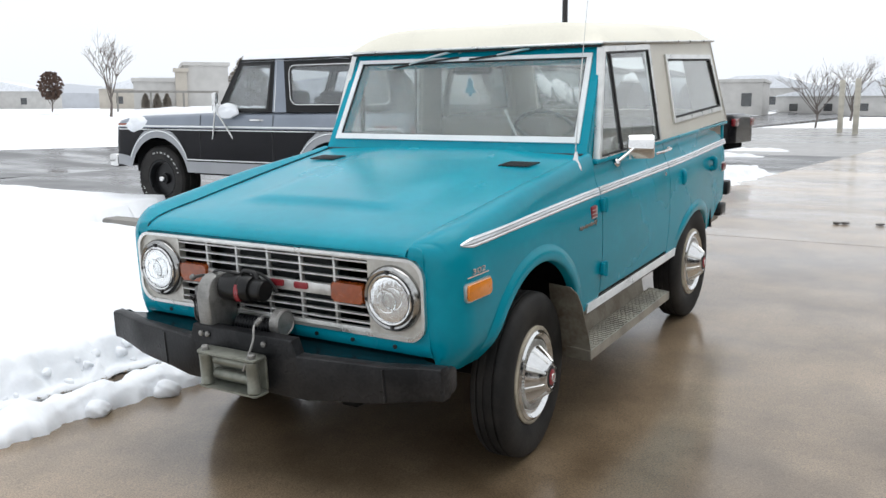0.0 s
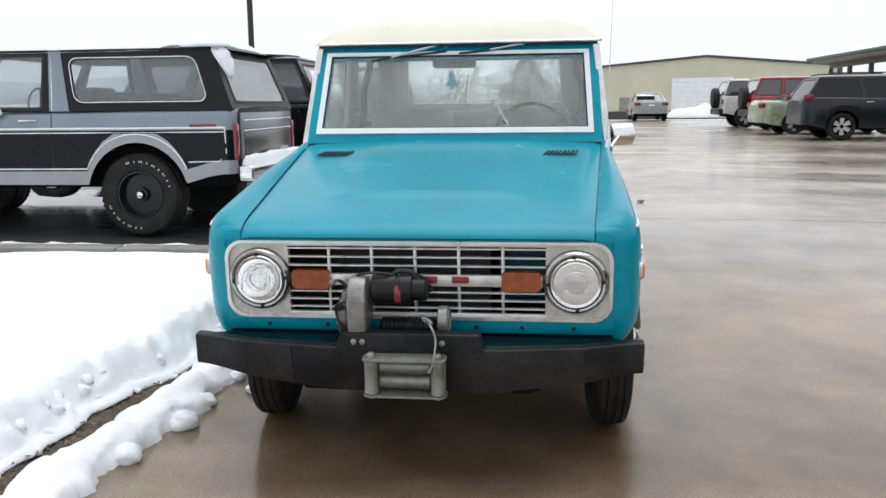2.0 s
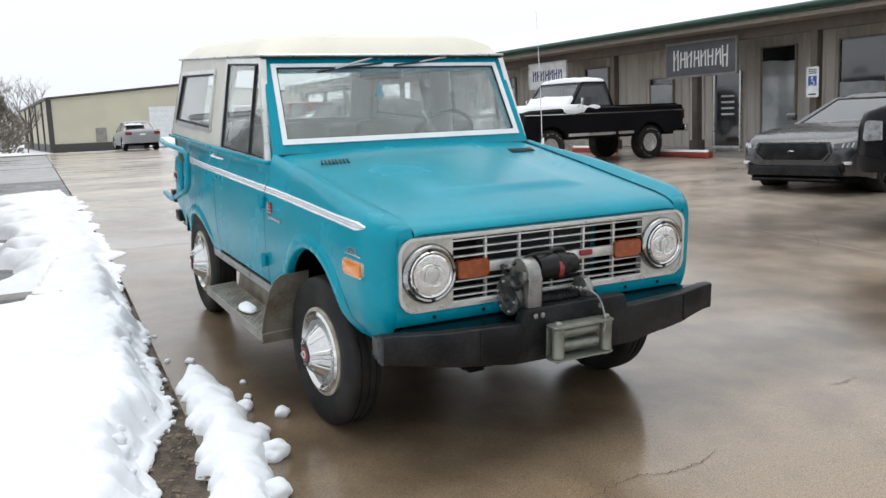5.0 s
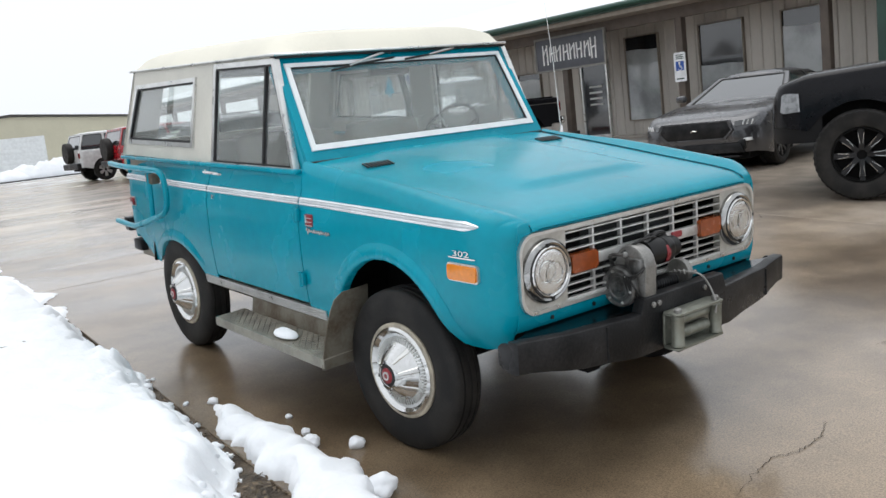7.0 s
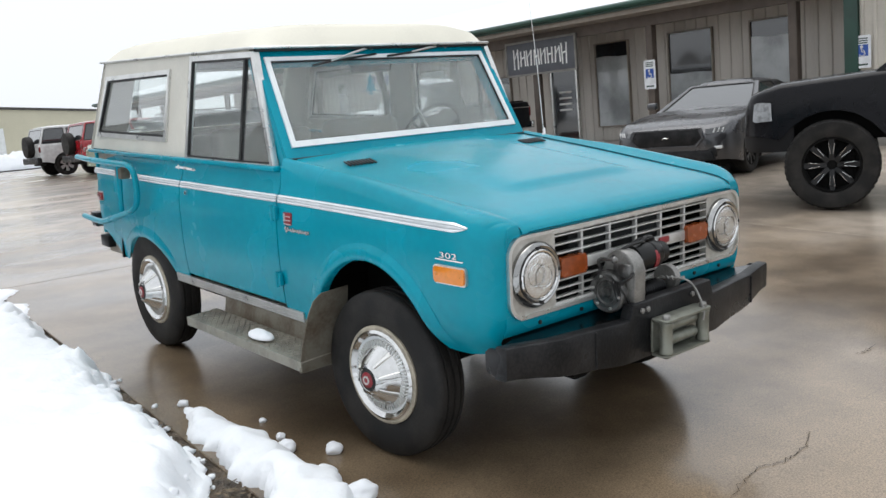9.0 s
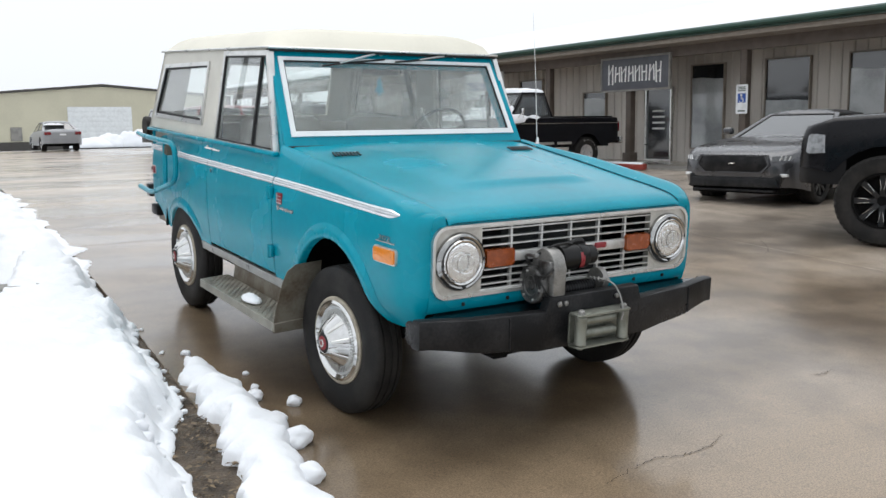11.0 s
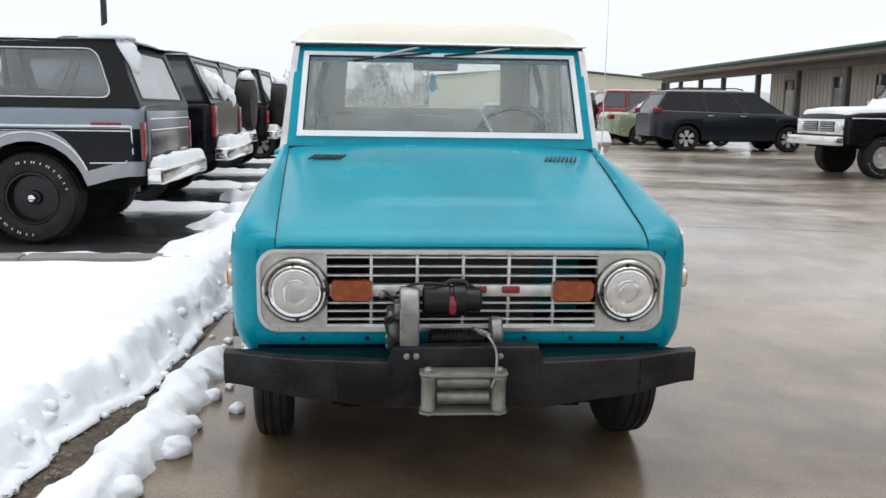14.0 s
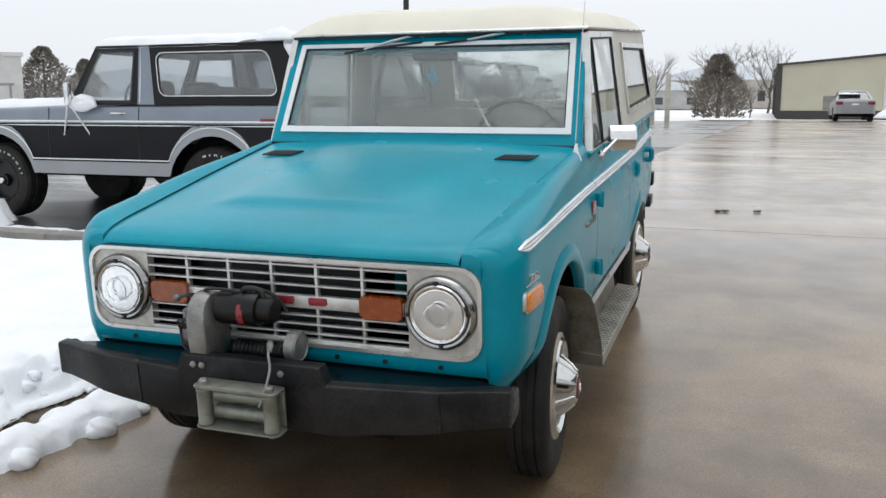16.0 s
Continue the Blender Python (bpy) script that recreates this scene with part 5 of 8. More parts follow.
bm = B()
rows = []
for x in [-0.885, -0.88, -0.87, -0.83, -0.75, -0.65, -0.57, -0.45, -0.32, -0.285, -0.275, -0.265, -0.15, 0, 0.15, 0.265, 0.275, 0.285, 0.32, 0.45, 0.57, 0.65, 0.75, 0.83, 0.87, 0.88, 0.885]:
    y, t, b = bumper_front(x)
    e = 0.012 * (abs(x) > 0.882)
    rows.append([(x, y + 0.008 + e, t - e), (x, y + 0.002 + e, t - 0.004 - e), (x, y + e, t - 0.012 - e), (x, y + e, b + 0.012 + e), (x, y + 0.004 + e, b + 0.003 + e), (x, y + 0.012 + e, b + e), (x, y + 0.06, b + e), (x, y + 0.06, b + 0.01 + e), (x, y + 0.016, b + 0.014 + e), (x, y + 0.016, t - 0.012 - e), (x, y + 0.05, t - 0.011 - e), (x, y + 0.05, t - e)])
loft(bm, rows, True, True)
bump = part("bumper", bm, BLACK_STEEL, truck, "black welded steel winch bumper")
for sd in (-1, 1):
    bm = B()
    y, t, b = bumper_front(0.885)
    prism(bm, [(y + 0.014, b + 0.012), (y + 0.085, b + 0.012), (y + 0.105, b + 0.03), (y + 0.105, t - 0.028), (y + 0.085, t - 0.012), (y + 0.014, t - 0.012)], sd * 0.866, sd * 0.8845, "x", 0.004)
    part("end_plate", bm, BLACK_STEEL, bump)
bm = B()
rows = []
for x in spread(-0.86, 0.86, 16):
    y, t, b = bumper_front(x)
    z = 0.622
    back = 0.10 - 0.135 * smooth01((abs(x) - 0.62) / 0.2)
    rows.append([(x, y + 0.03, z), (x, back, z + 0.004), (x, back, z - 0.008), (x, y + 0.03, z - 0.012)])
loft(bm, rows, True, True)
part("deck_plate", bm, WET_BLACK, bump)
for x in (-0.47, 0.66):
    bm = B()
    y, t, b = bumper_front(x)
    tube(bm, [(x, y - 0.001, t - 0.01), (x + 0.004, y - 0.001, b + 0.01)], 0.005, 6)
    part("weld_seam", bm, BLACK_STEEL, bump)
for x, z in ((-0.215, 0.655), (-0.18, 0.655), (0.125, 0.655)):
    bm = B()
    lathe(bm, [(0.012, 0), (0.012, 0.008), (0.005, 0.011)], Matrix.Translation((x, -0.186, z)) @ pose(0, 0, 0, 90, 0, 0), 6)
    part("bolt", bm, WINCH_GREY, bump)

# electric winch on the bumper
winch = new("winch")
winch.parent = truck
winch.location = (0, 0.04, 0.008)
tagged(winch, "electric winch with a cast gear housing")
Mx = lambda x, y, z: Matrix.Translation((x, y, z)) @ pose(0, 0, 0, 0, 90, 0)
bm = B()
prof = [(-0.135 + 0.078 * math.cos(a), 0.80 + 0.082 * math.sin(a)) for a in (radians(d) for d in range(0, 181, 15))] + [(-0.213, 0.645), (-0.057, 0.645)]
prism(bm, [(y, z) for y, z in prof], -0.240, -0.170, "x", 0.010)
part("gear_housing", bm, WINCH_GREY, winch)
bm = B()
Mc = Mx(-0.258, -0.105, 0.715) @ pose(0, 0, 0, 0, 180, 0)
lathe(bm, [(0.070, -0.02), (0.084, 0.0), (0.084, 0.022), (0.076, 0.029), (0.070, 0.024), (0.060, 0.022), (0.056, 0.027), (0.046, 0.027), (0.042, 0.022), (0.024, 0.022), (0.020, 0.032), (0.002, 0.034)], Mc, 36)
part("end_cover", bm, GREASY_CAST, winch, "dark ribbed end cover")
for k in range(6):
    bm = B()
    lathe(bm, [(0.006, 0.018), (0.006, 0.031), (0.003, 0.033)], Mc @ pose(0, 0, 0, 0, 0, 60 * k + 20) @ pose(0.066, 0, 0), 6)
    part("cover_bolt", bm, DULL_CHROME, winch)
bm = B()
box(bm, -0.258, -0.222, -0.13, 0.0, 0.665, 0.80, 0.015)
box(bm, -0.262, -0.232, -0.205, -0.12, 0.775, 0.835, 0.012)
part("clutch_housing", bm, GREASY_CAST, winch)
bm = B()
tube(bm, curve_pts([(-0.255, -0.06, 0.80), (-0.285, -0.07, 0.835), (-0.300, -0.10, 0.852), (-0.305, -0.16, 0.858)], 4), 0.007, 8)
bmesh.ops.create_uvsphere(bm, u_segments=10, v_segments=8, radius=0.014, matrix=pose(-0.305, -0.165, 0.858))
part("clutch_lever", bm, GREASY_CAST, winch)
bm = B()
for k in range(4):
    a = 0.012 * k
    tube(bm, curve_pts([(-0.235, -0.205 + a, 0.80), (-0.275, -0.215 + a, 0.79 - a), (-0.292, -0.18 + a, 0.755 + 0.4 * a), (-0.27, -0.20 + a, 0.70 - a), (-0.24, -0.19 + a, 0.665)], 5), 0.0042, 6)
tube(bm, curve_pts([(-0.25, -0.10, 0.845), (-0.20, -0.14, 0.888), (-0.13, -0.15, 0.898), (-0.07, -0.13, 0.886)], 5), 0.006, 6)
part("control_cable", bm, BLACK_RUBBER, winch)
bm = B()
lathe(bm, [(0.045, 0), (0.056, 0.004), (0.058, 0.01), (0.058, 0.095), (0.054, 0.10), (0.054, 0.108), (0.058, 0.112), (0.058, 0.150), (0.054, 0.158), (0.044, 0.160), (0.044, 0.208), (0.038, 0.215), (0.02, 0.217)], Mx(-0.155, -0.125, 0.828), 32)
part("motor", bm, mat("black_motor_enamel", (0.006, 0.006, 0.006), 0.35, spec=0.3), winch, "black ribbed motor can")
bm = B()
rows = []
for a in range(-38, 39, 6):
    cy, cz = -math.cos(radians(a)), math.sin(radians(a))
    rows.append([(x, -0.125 + r * cy, 0.822 + r * cz) for x, r in ((-0.060, 0.0575), (-0.060, 0.0595), (-0.036, 0.0595), (-0.036, 0.0575))])
loft(bm, rows, True, True)
part("motor_label", bm, RED_BADGE, winch, "red label strip")
bm = B()
tube(bm, curve_pts([(-0.07, -0.12, 0.885), (-0.05, -0.12, 0.898), (0.0, -0.115, 0.892), (0.012, -0.12, 0.86)], 5), 0.010, 8)
tube(bm, curve_pts([(-0.12, -0.09, 0.87), (-0.03, -0.08, 0.885), (0.04, -0.08, 0.86), (0.07, -0.07, 0.81)], 5), 0.007, 8)
part("motor_cable", bm, BLACK_RUBBER, winch)
bm = B()
lathe(bm, [(0.025, 0)] + [(0.031 + 0.004 * (k % 2), 0.005 + 0.008 * k) for k in range(26)] + [(0.025, 0.22)], Mx(-0.13, -0.10, 0.672), 20)
part("cable_drum", bm, BLACK_STEEL, winch)
bm = B()
lathe(bm, [(0.046, 0), (0.056, 0.004), (0.056, 0.036), (0.048, 0.044), (0.045, 0.04), (0.02, 0.04)], Mx(0.098, -0.11, 0.702), 28)
part("drum_support", bm, WINCH_GREY, winch)
bm = B()
tube(bm, curve_pts([(0.03, -0.12, 0.715), (0.055, -0.175, 0.722), (0.085, -0.232, 0.712), (0.105, -0.262, 0.67), (0.10, -0.30, 0.60), (0.085, -0.308, 0.557)], 7), 0.0045, 8)
for k in range(5):
    lathe(bm, [(0.006, -0.006), (0.012, 0), (0.006, 0.006)], Matrix.Translation((0.04 + 0.010 * k, -0.14 - 0.018 * k, 0.72)) @ pose(0, 0, 0, 30 * k, 50, 0), 10)
part("wire_rope", bm, WINCH_GREY, winch)
fair = new("fairlead")
fair.parent = truck
fair.location = (-0.012, 0, 0)
tagged(fair, "grey-green roller fairlead")
bm = B()
box(bm, -0.150, 0.150, -0.20, -0.187, 0.472, 0.604, 0.004)
for z in (0.463, 0.605):
    prism(bm, rrect(-0.158, 0.158, -0.272, -0.19, 0.02), z, z + 0.008, "z", 0.002)
part("fairlead_frame", bm, OLIVE, fair)
for s in (-1, 1):
    bm = B()
    lathe(bm, [(0.014, 0), (0.027, 0.003), (0.028, 0.012), (0.026, 0.018), (0.026, 0.116), (0.028, 0.122), (0.027, 0.130), (0.014, 0.133)], Matrix.Translation((s * 0.126, -0.246, 0.4715)), 24)
    ur = part("upright_roller", bm, OLIVE, fair)
    bm = B()
    lathe(bm, [(0.012, -0.024), (0.016, -0.020), (0.016, 0.150), (0.011, 0.156), (0.002, 0.157)], Matrix.Translation((s * 0.126, -0.246, 0.477)), 10)
    part("roller_pin", bm, WINCH_GREY, ur)
for z in (0.514, 0.574):
    bm = B()
    lathe(bm, [(0.012, 0), (0.023, 0.004), (0.023, 0.192), (0.012, 0.196)], Mx(-0.098, -0.222, z), 20)
    part("level_roller", bm, OLIVE, fair)

# windscreen frame, leaning back
A, Bt = Vector((0, 1.400, 1.225)), Vector((0, 1.705, 1.765))
UP = (Bt - A).normalized()
NRM = Vector((0, -UP.z, UP.y))


def wind(u, v, d=0.0):
    """Point of the windscreen plane: u across, v up the slope, d outwards."""
    return tuple(A + UP * v + NRM * d + Vector((u, 0, 0)))


HGT = (Bt - A).length
outer = [(-0.802, 0.0), (0.802, 0.0), (0.768, HGT), (-0.768, HGT)]
inner = [(-0.728, 0.095), (0.728, 0.095), (0.704, HGT - 0.078), (-0.704, HGT - 0.078)]
bm = B()
ring_plate(bm, outer, inner, 0.0, -0.075, lambda p, d: wind(p[0], p[1], d))
bmesh.ops.bevel(bm, geom=[e for e in bm.edges if e.calc_face_angle(0) > 0.8], offset=0.012, segments=3, profile=0.5, affect="EDGES")
wframe = part("windscreen_frame", bm, TEAL, truck)
bm = B()
o = [(-0.754, 0.066), (0.754, 0.066), (0.728, HGT - 0.062), (-0.728, HGT - 0.062)]
i2 = [(-0.724, 0.098), (0.724, 0.098), (0.701, HGT - 0.083), (-0.701, HGT - 0.083)]
ring_plate(bm, o, i2, 0.010, -0.004, lambda p, d: wind(p[0], p[1], d))
bmesh.ops.bevel(bm, geom=[e for e in bm.edges if e.calc_face_angle(0) > 0.8], offset=0.003, segments=2, profile=0.5, affect="EDGES")
part("windscreen_trim", bm, WHITE_TRIM, wframe, "white windscreen surround")
bm = B()
g2 = [(-0.726, 0.096), (0.726, 0.096), (0.703, HGT - 0.081), (-0.703, HGT - 0.081)]
ring_plate(bm, g2, [(x * 0.988, y + (0.008 if y < 0.3 else -0.008)) for x, y in g2], 0.004, -0.004, lambda p, d: wind(p[0], p[1], d))
part("glass_seal", bm, BLACK_RUBBER, wframe)


def pane(name, pts, parent, material=None, t=0.004):
    bm = B()
    a = [Vector(p) for p in pts]
    n = (a[1] - a[0]).cross(a[2] - a[0]).normalized() * t
    loft(bm, [[p for p in a], [p + n for p in a]], True, True)
    ob = part(name, bm, material or WIND_GLASS, parent, smooth=0)
    ob.visible_shadow = False
    return ob


pane("windscreen", [wind(x, y, -0.006) for x, y in g2], wframe, BEADED_GLASS)
# wipers parked along the header
for x0, x1, v0, v1, b0 in ((-0.06, -0.36, HGT - 0.020, HGT - 0.092, -0.47), (0.47, 0.19, HGT - 0.018, HGT - 0.052, 0.02)):
    bm = B()
    tube(bm, [wind(x0, v0, 0.02), wind((x0 + x1) / 2, (v0 + v1) / 2 - 0.006, 0.028), wind(x1, v1 - 0.012, 0.024)], [0.008, 0.007, 0.005], 8)
    lathe(bm, [(0.015, -0.02), (0.016, 0.006), (0.010, 0.012)], Matrix.Translation(wind(x0, v0, 0.015)) @ pose(0, 0, 0, 60, 0, 0), 12)
    wp = part("wiper", bm, DULL_CHROME, wframe)
    bm = B()
    tube(bm, [wind(b0, v1 - 0.028, 0.014), wind(x1, v1 - 0.012, 0.02), wind(b0 + 0.42, v1 + 0.028, 0.014)], 0.006, 6)
    part("wiper_blade", bm, BLACK_RUBBER, wp)

# cream hardtop: domed roof, leaning side walls with quarter windows
roof = B()
rows = []
NY = 26
for k in range(NY + 1):
    t = k / NY
    y = 1.655 + (3.655 - 1.655) * t
    edge = min(1, (t * 2.0) / 0.16, (1 - t) * 2.0 / 0.22)
    h = 0.122 * math.sin(math.pi / 2 * max(0, min(1, edge))) ** 0.55
    w = 0.784 + 0.010 * math.sin(math.pi * t)
    row = []
    for i in range(25):
        u = -1 + 2 * i / 24
        prof = (1 - abs(u) ** 6) ** 0.6
        row.append((w * u, y, 1.765 + h * prof * (0.94 + 0.06 * math.sin(math.pi * t))))
    rows.append(row)
loft(roof, rows, closed=False)
box(roof, -0.775, 0.775, 1.67, 3.64, 1.745, 1.765)
rf = part("roof", roof, CREAM, truck, "cream domed hardtop roof", smooth=60)
bm = B()
tube(bm, [(-0.793, 3.65, 1.762), (-0.793, 1.70, 1.762), (-0.780, 1.66, 1.762), (-0.74, 1.648, 1.762), (0.74, 1.648, 1.762), (0.780, 1.66, 1.762), (0.793, 1.70, 1.762), (0.793, 3.65, 1.762), (-0.793, 3.65, 1.762)], 0.0075, 8)
part("drip_rail", bm, DULL_CHROME, rf)
bm = B()
box(bm, -0.775, 0.775, 1.66, 1.72, 1.742, 1.762, 0.004)
part("header_seal", bm, BLACK_RUBBER, rf)


def wall_pt(s, y, z, d=0.0):
    """Hardtop side wall: leans in towards the roof."""
    t = (z - 1.20) / 0.56
    return (s * (0.845 - 0.066 * t + d), y, z)


for s in (-1, 1):
    o = [(2.425, 1.203), (3.875, 1.212), (3.625, 1.758), (2.375, 1.758)]
    i_ = [(2.655, 1.285), (3.735, 1.292), (3.565, 1.672), (2.60, 1.690)]
    bm = B()
    ring_plate(bm, o, i_, 0.0, -0.04, lambda p, d: wall_pt(s, p[0], p[1], d))
    hw = part("hardtop_side", bm, OFFWHITE, truck, "stone-white hardtop side")
    bm = B()
    ring_plate(bm, i_, [(p[0] + (0.028 if p[0] < 3 else -0.028), p[1] + (0.026 if p[1] < 1.5 else -0.026)) for p in i_], 0.012, -0.02, lambda p, d: wall_pt(s, p[0], p[1], d))
    part("window_frame", bm, DULL_CHROME, hw)
    i3 = [(p[0] + (0.028 if p[0] < 3 else -0.028), p[1] + (0.026 if p[1] < 1.5 else -0.026)) for p in i_]
    bm = B()
    ring_plate(bm, i3, [(p[0] + (0.012 if p[0] < 3 else -0.012), p[1] + (0.012 if p[1] < 1.5 else -0.012)) for p in i3], 0.006, -0.012, lambda p, d: wall_pt(s, p[0], p[1], d))
    part("window_seal", bm, BLACK_RUBBER, hw)
    pane("quarter_window", [wall_pt(s, y, z, -0.008) for y, z in i3], hw)
    # door window frame with vent divider
    o = [(1.462, 1.200), (2.412, 1.203), (2.362, 1.750), (1.668, 1.745)]
    i_ = [(1.492, 1.212), (2.388, 1.212), (2.336, 1.722), (1.688, 1.718)]
    bm = B()
    ring_plate(bm, o, i_, 0.004, -0.03, lambda p, d: wall_pt(s, p[0], p[1], d))
    df = part("door_window_frame", bm, DULL_CHROME, truck)
    bm = B()
    loft(bm, [[wall_pt(s, y + dy, z, dd) for dy, dd in ((-0.009, 0.003), (0.009, 0.003), (0.009, -0.02), (-0.009, -0.02))] for y, z in ((1.79, 1.205), (1.752, 1.725))], True, True)
    part("vent_divider", bm, BLACK_RUBBER, df)
    bm = B()
    ring_plate(bm, i_, [(p[0] + (0.010 if p[0] < 2 else -0.010), p[1] + (0.008 if p[1] < 1.5 else -0.010)) for p in i_], 0.001, -0.016, lambda p, d: wall_pt(s, p[0], p[1], d))
    part("window_seal", bm, BLACK_RUBBER, df)
    pane("door_window", [wall_pt(s, y, z, -0.010) for y, z in i_], df)
    # A-pillar side in teal
    bm = B()
    loft(bm, [[(s * w, y0, z), (s * w, y1, z), (s * (w - 0.05), y1, z), (s * (w - 0.05), y0, z)] for w, y0, y1, z in ((0.806, 1.405, 1.468, 1.20), (0.770, 1.700, 1.725, 1.76))], True, True)
    part("pillar", bm, TEAL, truck)
    # sill under the glass
    bm = B()
    box(bm, s * 0.84 - 0.03, s * 0.84 + 0.012, 1.42, 3.86, 1.185, 1.207, 0.006)
    part("belt_rail", bm, TEAL, truck)
# tail wall with its window and the tailgate
bm = B()
tail = lambda p, d: (p[0] * (0.845 - 0.066 * (p[1] - 1.2) / 0.56) / 0.845, 3.875 - 0.25 * (p[1] - 1.2) / 0.56 + d, p[1])
ring_plate(bm, [(-0.845, 1.205), (0.845, 1.205), (0.845, 1.758), (-0.845, 1.758)], [(-0.62, 1.29), (0.62, 1.29), (0.62, 1.68), (-0.62, 1.68)], 0.0, -0.04, tail)
tw = part("hardtop_tail", bm, OFFWHITE, truck)
pane("rear_window", [tail(p, -0.02) for p in ((-0.62, 1.29), (0.62, 1.29), (0.62, 1.68), (-0.62, 1.68))], tw)
bm = B()
box(bm, -0.82, 0.82, 3.86, 3.90, 0.62, 1.20, 0.012)
part("tailgate", bm, TEAL, truck)

# cabin: floor tub, dash, wheel, seats
bm = B()
box(bm, -0.78, 0.78, 1.40, 1.62, 1.05, 1.205, 0.03)
part("dashboard", bm, DASH, truck, "dark dashboard")
bm = B()
hub_w = Vector((0.42, 1.80, 1.235))
M = Matrix.Translation(hub_w) @ pose(0, 0, 0, -62, 0, 0)
tube(bm, [M @ Vector((0.212 * math.cos(a), 0.212 * math.sin(a), 0)) for a in (radians(d) for d in range(0, 361, 12))], 0.011, 8)
for a in (90, 210, 330):
    tube(bm, [M @ Vector((0, 0, -0.03)), M @ Vector((0.2 * math.cos(radians(a)), 0.2 * math.sin(radians(a)), 0))], 0.009, 6)
lathe(bm, [(0.03, -0.05), (0.035, 0), (0.01, 0.005)], M, 14)
tube(bm, [hub_w, (0.42, 1.50, 1.08)], 0.022, 8)
part("steering_wheel", bm, mat("black_wheel_rim", (0.008, 0.008, 0.008), 0.4), truck, "thin-rimmed black steering wheel")
bm = B()
tube(bm, [(0.31, 1.66, 1.265), (0.225, 1.68, 1.416)], 0.006, 8)
bmesh.ops.create_uvsphere(bm, u_segments=10, v_segments=8, radius=0.012, matrix=pose(0.224, 1.68, 1.42))
part("shift_lever", bm, DULL_CHROME, truck, "bright column shift lever")
for s in (-1, 1):
    bm = B()
    box(bm, s * 0.38 - 0.27, s * 0.38 + 0.27, 1.95, 2.45, 0.72, 0.88, 0.05, 3)
    box(bm, s * 0.38 - 0.27, s * 0.38 + 0.27, 2.38, 2.52, 0.80, 1.34, 0.05, 3)
    part("front_seat", bm, SEAT, truck, "beige vinyl bucket seat")
bm = B()
box(bm, -0.6, 0.6, 2.95, 3.4, 0.70, 0.88, 0.05, 3)
box(bm, -0.6, 0.6, 3.36, 3.5, 0.80, 1.26, 0.05, 3)
part("rear_bench", bm, SEAT, truck, "beige vinyl rear bench")
bm = B()
box(bm, -0.80, 0.80, 1.45, 3.84, 0.50, 0.53)
for s in (-1, 1):
    box(bm, s * 0.80 - 0.01, s * 0.80 + 0.01, 1.45, 3.84, 0.5, 1.19)
part("cabin_lining", bm, SEAT, truck)
bm = B()
box(bm, -0.76, 0.76, 1.74, 3.6, 1.735, 1.745)
part("headliner", bm, mat("pale_headliner", (0.35, 0.34, 0.31), 0.8), truck)
bm = B()
for s in (-1, 1):
    tube(bm, [(s * 0.74, 2.62, 0.55), (s * 0.73, 2.62, 1.45), (s * 0.66, 2.62, 1.70)], 0.022, 8)
tube(bm, [(-0.66, 2.62, 1.70), (0.66, 2.62, 1.70)], 0.022, 8)
part("roll_bar", bm, DASH, truck)
bm = B()
box(bm, -0.125, 0.125, -0.012, 0.012, -0.035, 0.035, 0.02, 3, m=Matrix.Translation((-0.02, 1.76, 1.655)) @ pose(0, 0, 0, -12, 0, -6))
tube(bm, [(-0.02, 1.76, 1.67), (-0.02, 1.73, 1.72)], 0.008, 6)
part("rear_view_mirror", bm, BLACK_RUBBER, truck)
bm = B()
prism(bm, [(0, 0.06), (-0.022, 0.02), (-0.012, 0.02), (-0.035, -0.03), (-0.010, -0.03), (-0.010, -0.05), (0.010, -0.05), (0.010, -0.03), (0.035, -0.03), (0.012, 0.02), (0.022, 0.02)], -0.002, 0.002, "y")
bmesh.ops.transform(bm, matrix=Matrix.Translation((-0.035, 1.75, 1.55)), verts=bm.verts[:])
tube(bm, [(-0.035, 1.75, 1.61), (-0.03, 1.755, 1.64)], 0.0015, 5)
part("air_freshener", bm, BLUE_CARD, truck, "blue tree-shaped card on a thread")

# chrome mirror on the driver's door
bm = B()
MM = pose(0.926, 1.83, 1.232, 0, 0, 20)
rows = []
for d, fx, fz in ((-0.002, 1.0, 1.0), (0.010, 1.0, 0.98), (0.026, 0.97, 0.72), (0.042, 0.94, 0.38), (0.050, 0.92, 0.12)):
    rows.append([MM @ Vector((x * fx, -d, z * fz)) for x, z in rrect(-0.070, 0.070, -0.062, 0.062, 0.014)])
loft(bm, rows, True, True)
mir = part("door_mirror", bm, CHROME, truck, "square chrome door mirror with a creased back")
bm = B()
tube(bm, [(0.850, 1.69, 1.165), (0.878, 1.73, 1.195), (0.912, 1.785, 1.234)], [0.009, 0.008, 0.007], 10)
lathe(bm, [(0.024, -0.006), (0.022, 0.006), (0.010, 0.014)], Matrix.Translation((0.850, 1.69, 1.165)) @ pose(0, 0, 0, 0, 60, 0), 14)
part("mirror_arm", bm, CHROME, mir)
bm = B()
loft(bm, [[MM @ Vector((x, d, z)) for x, z in rrect(-0.062, 0.062, -0.054, 0.054, 0.010)] for d in (0.0025, 0.005)], True, True)
part("mirror_glass", bm, mat("mirror_silver", (0.8, 0.8, 0.8), 0.03, 1.0, vary=0.02), mir)
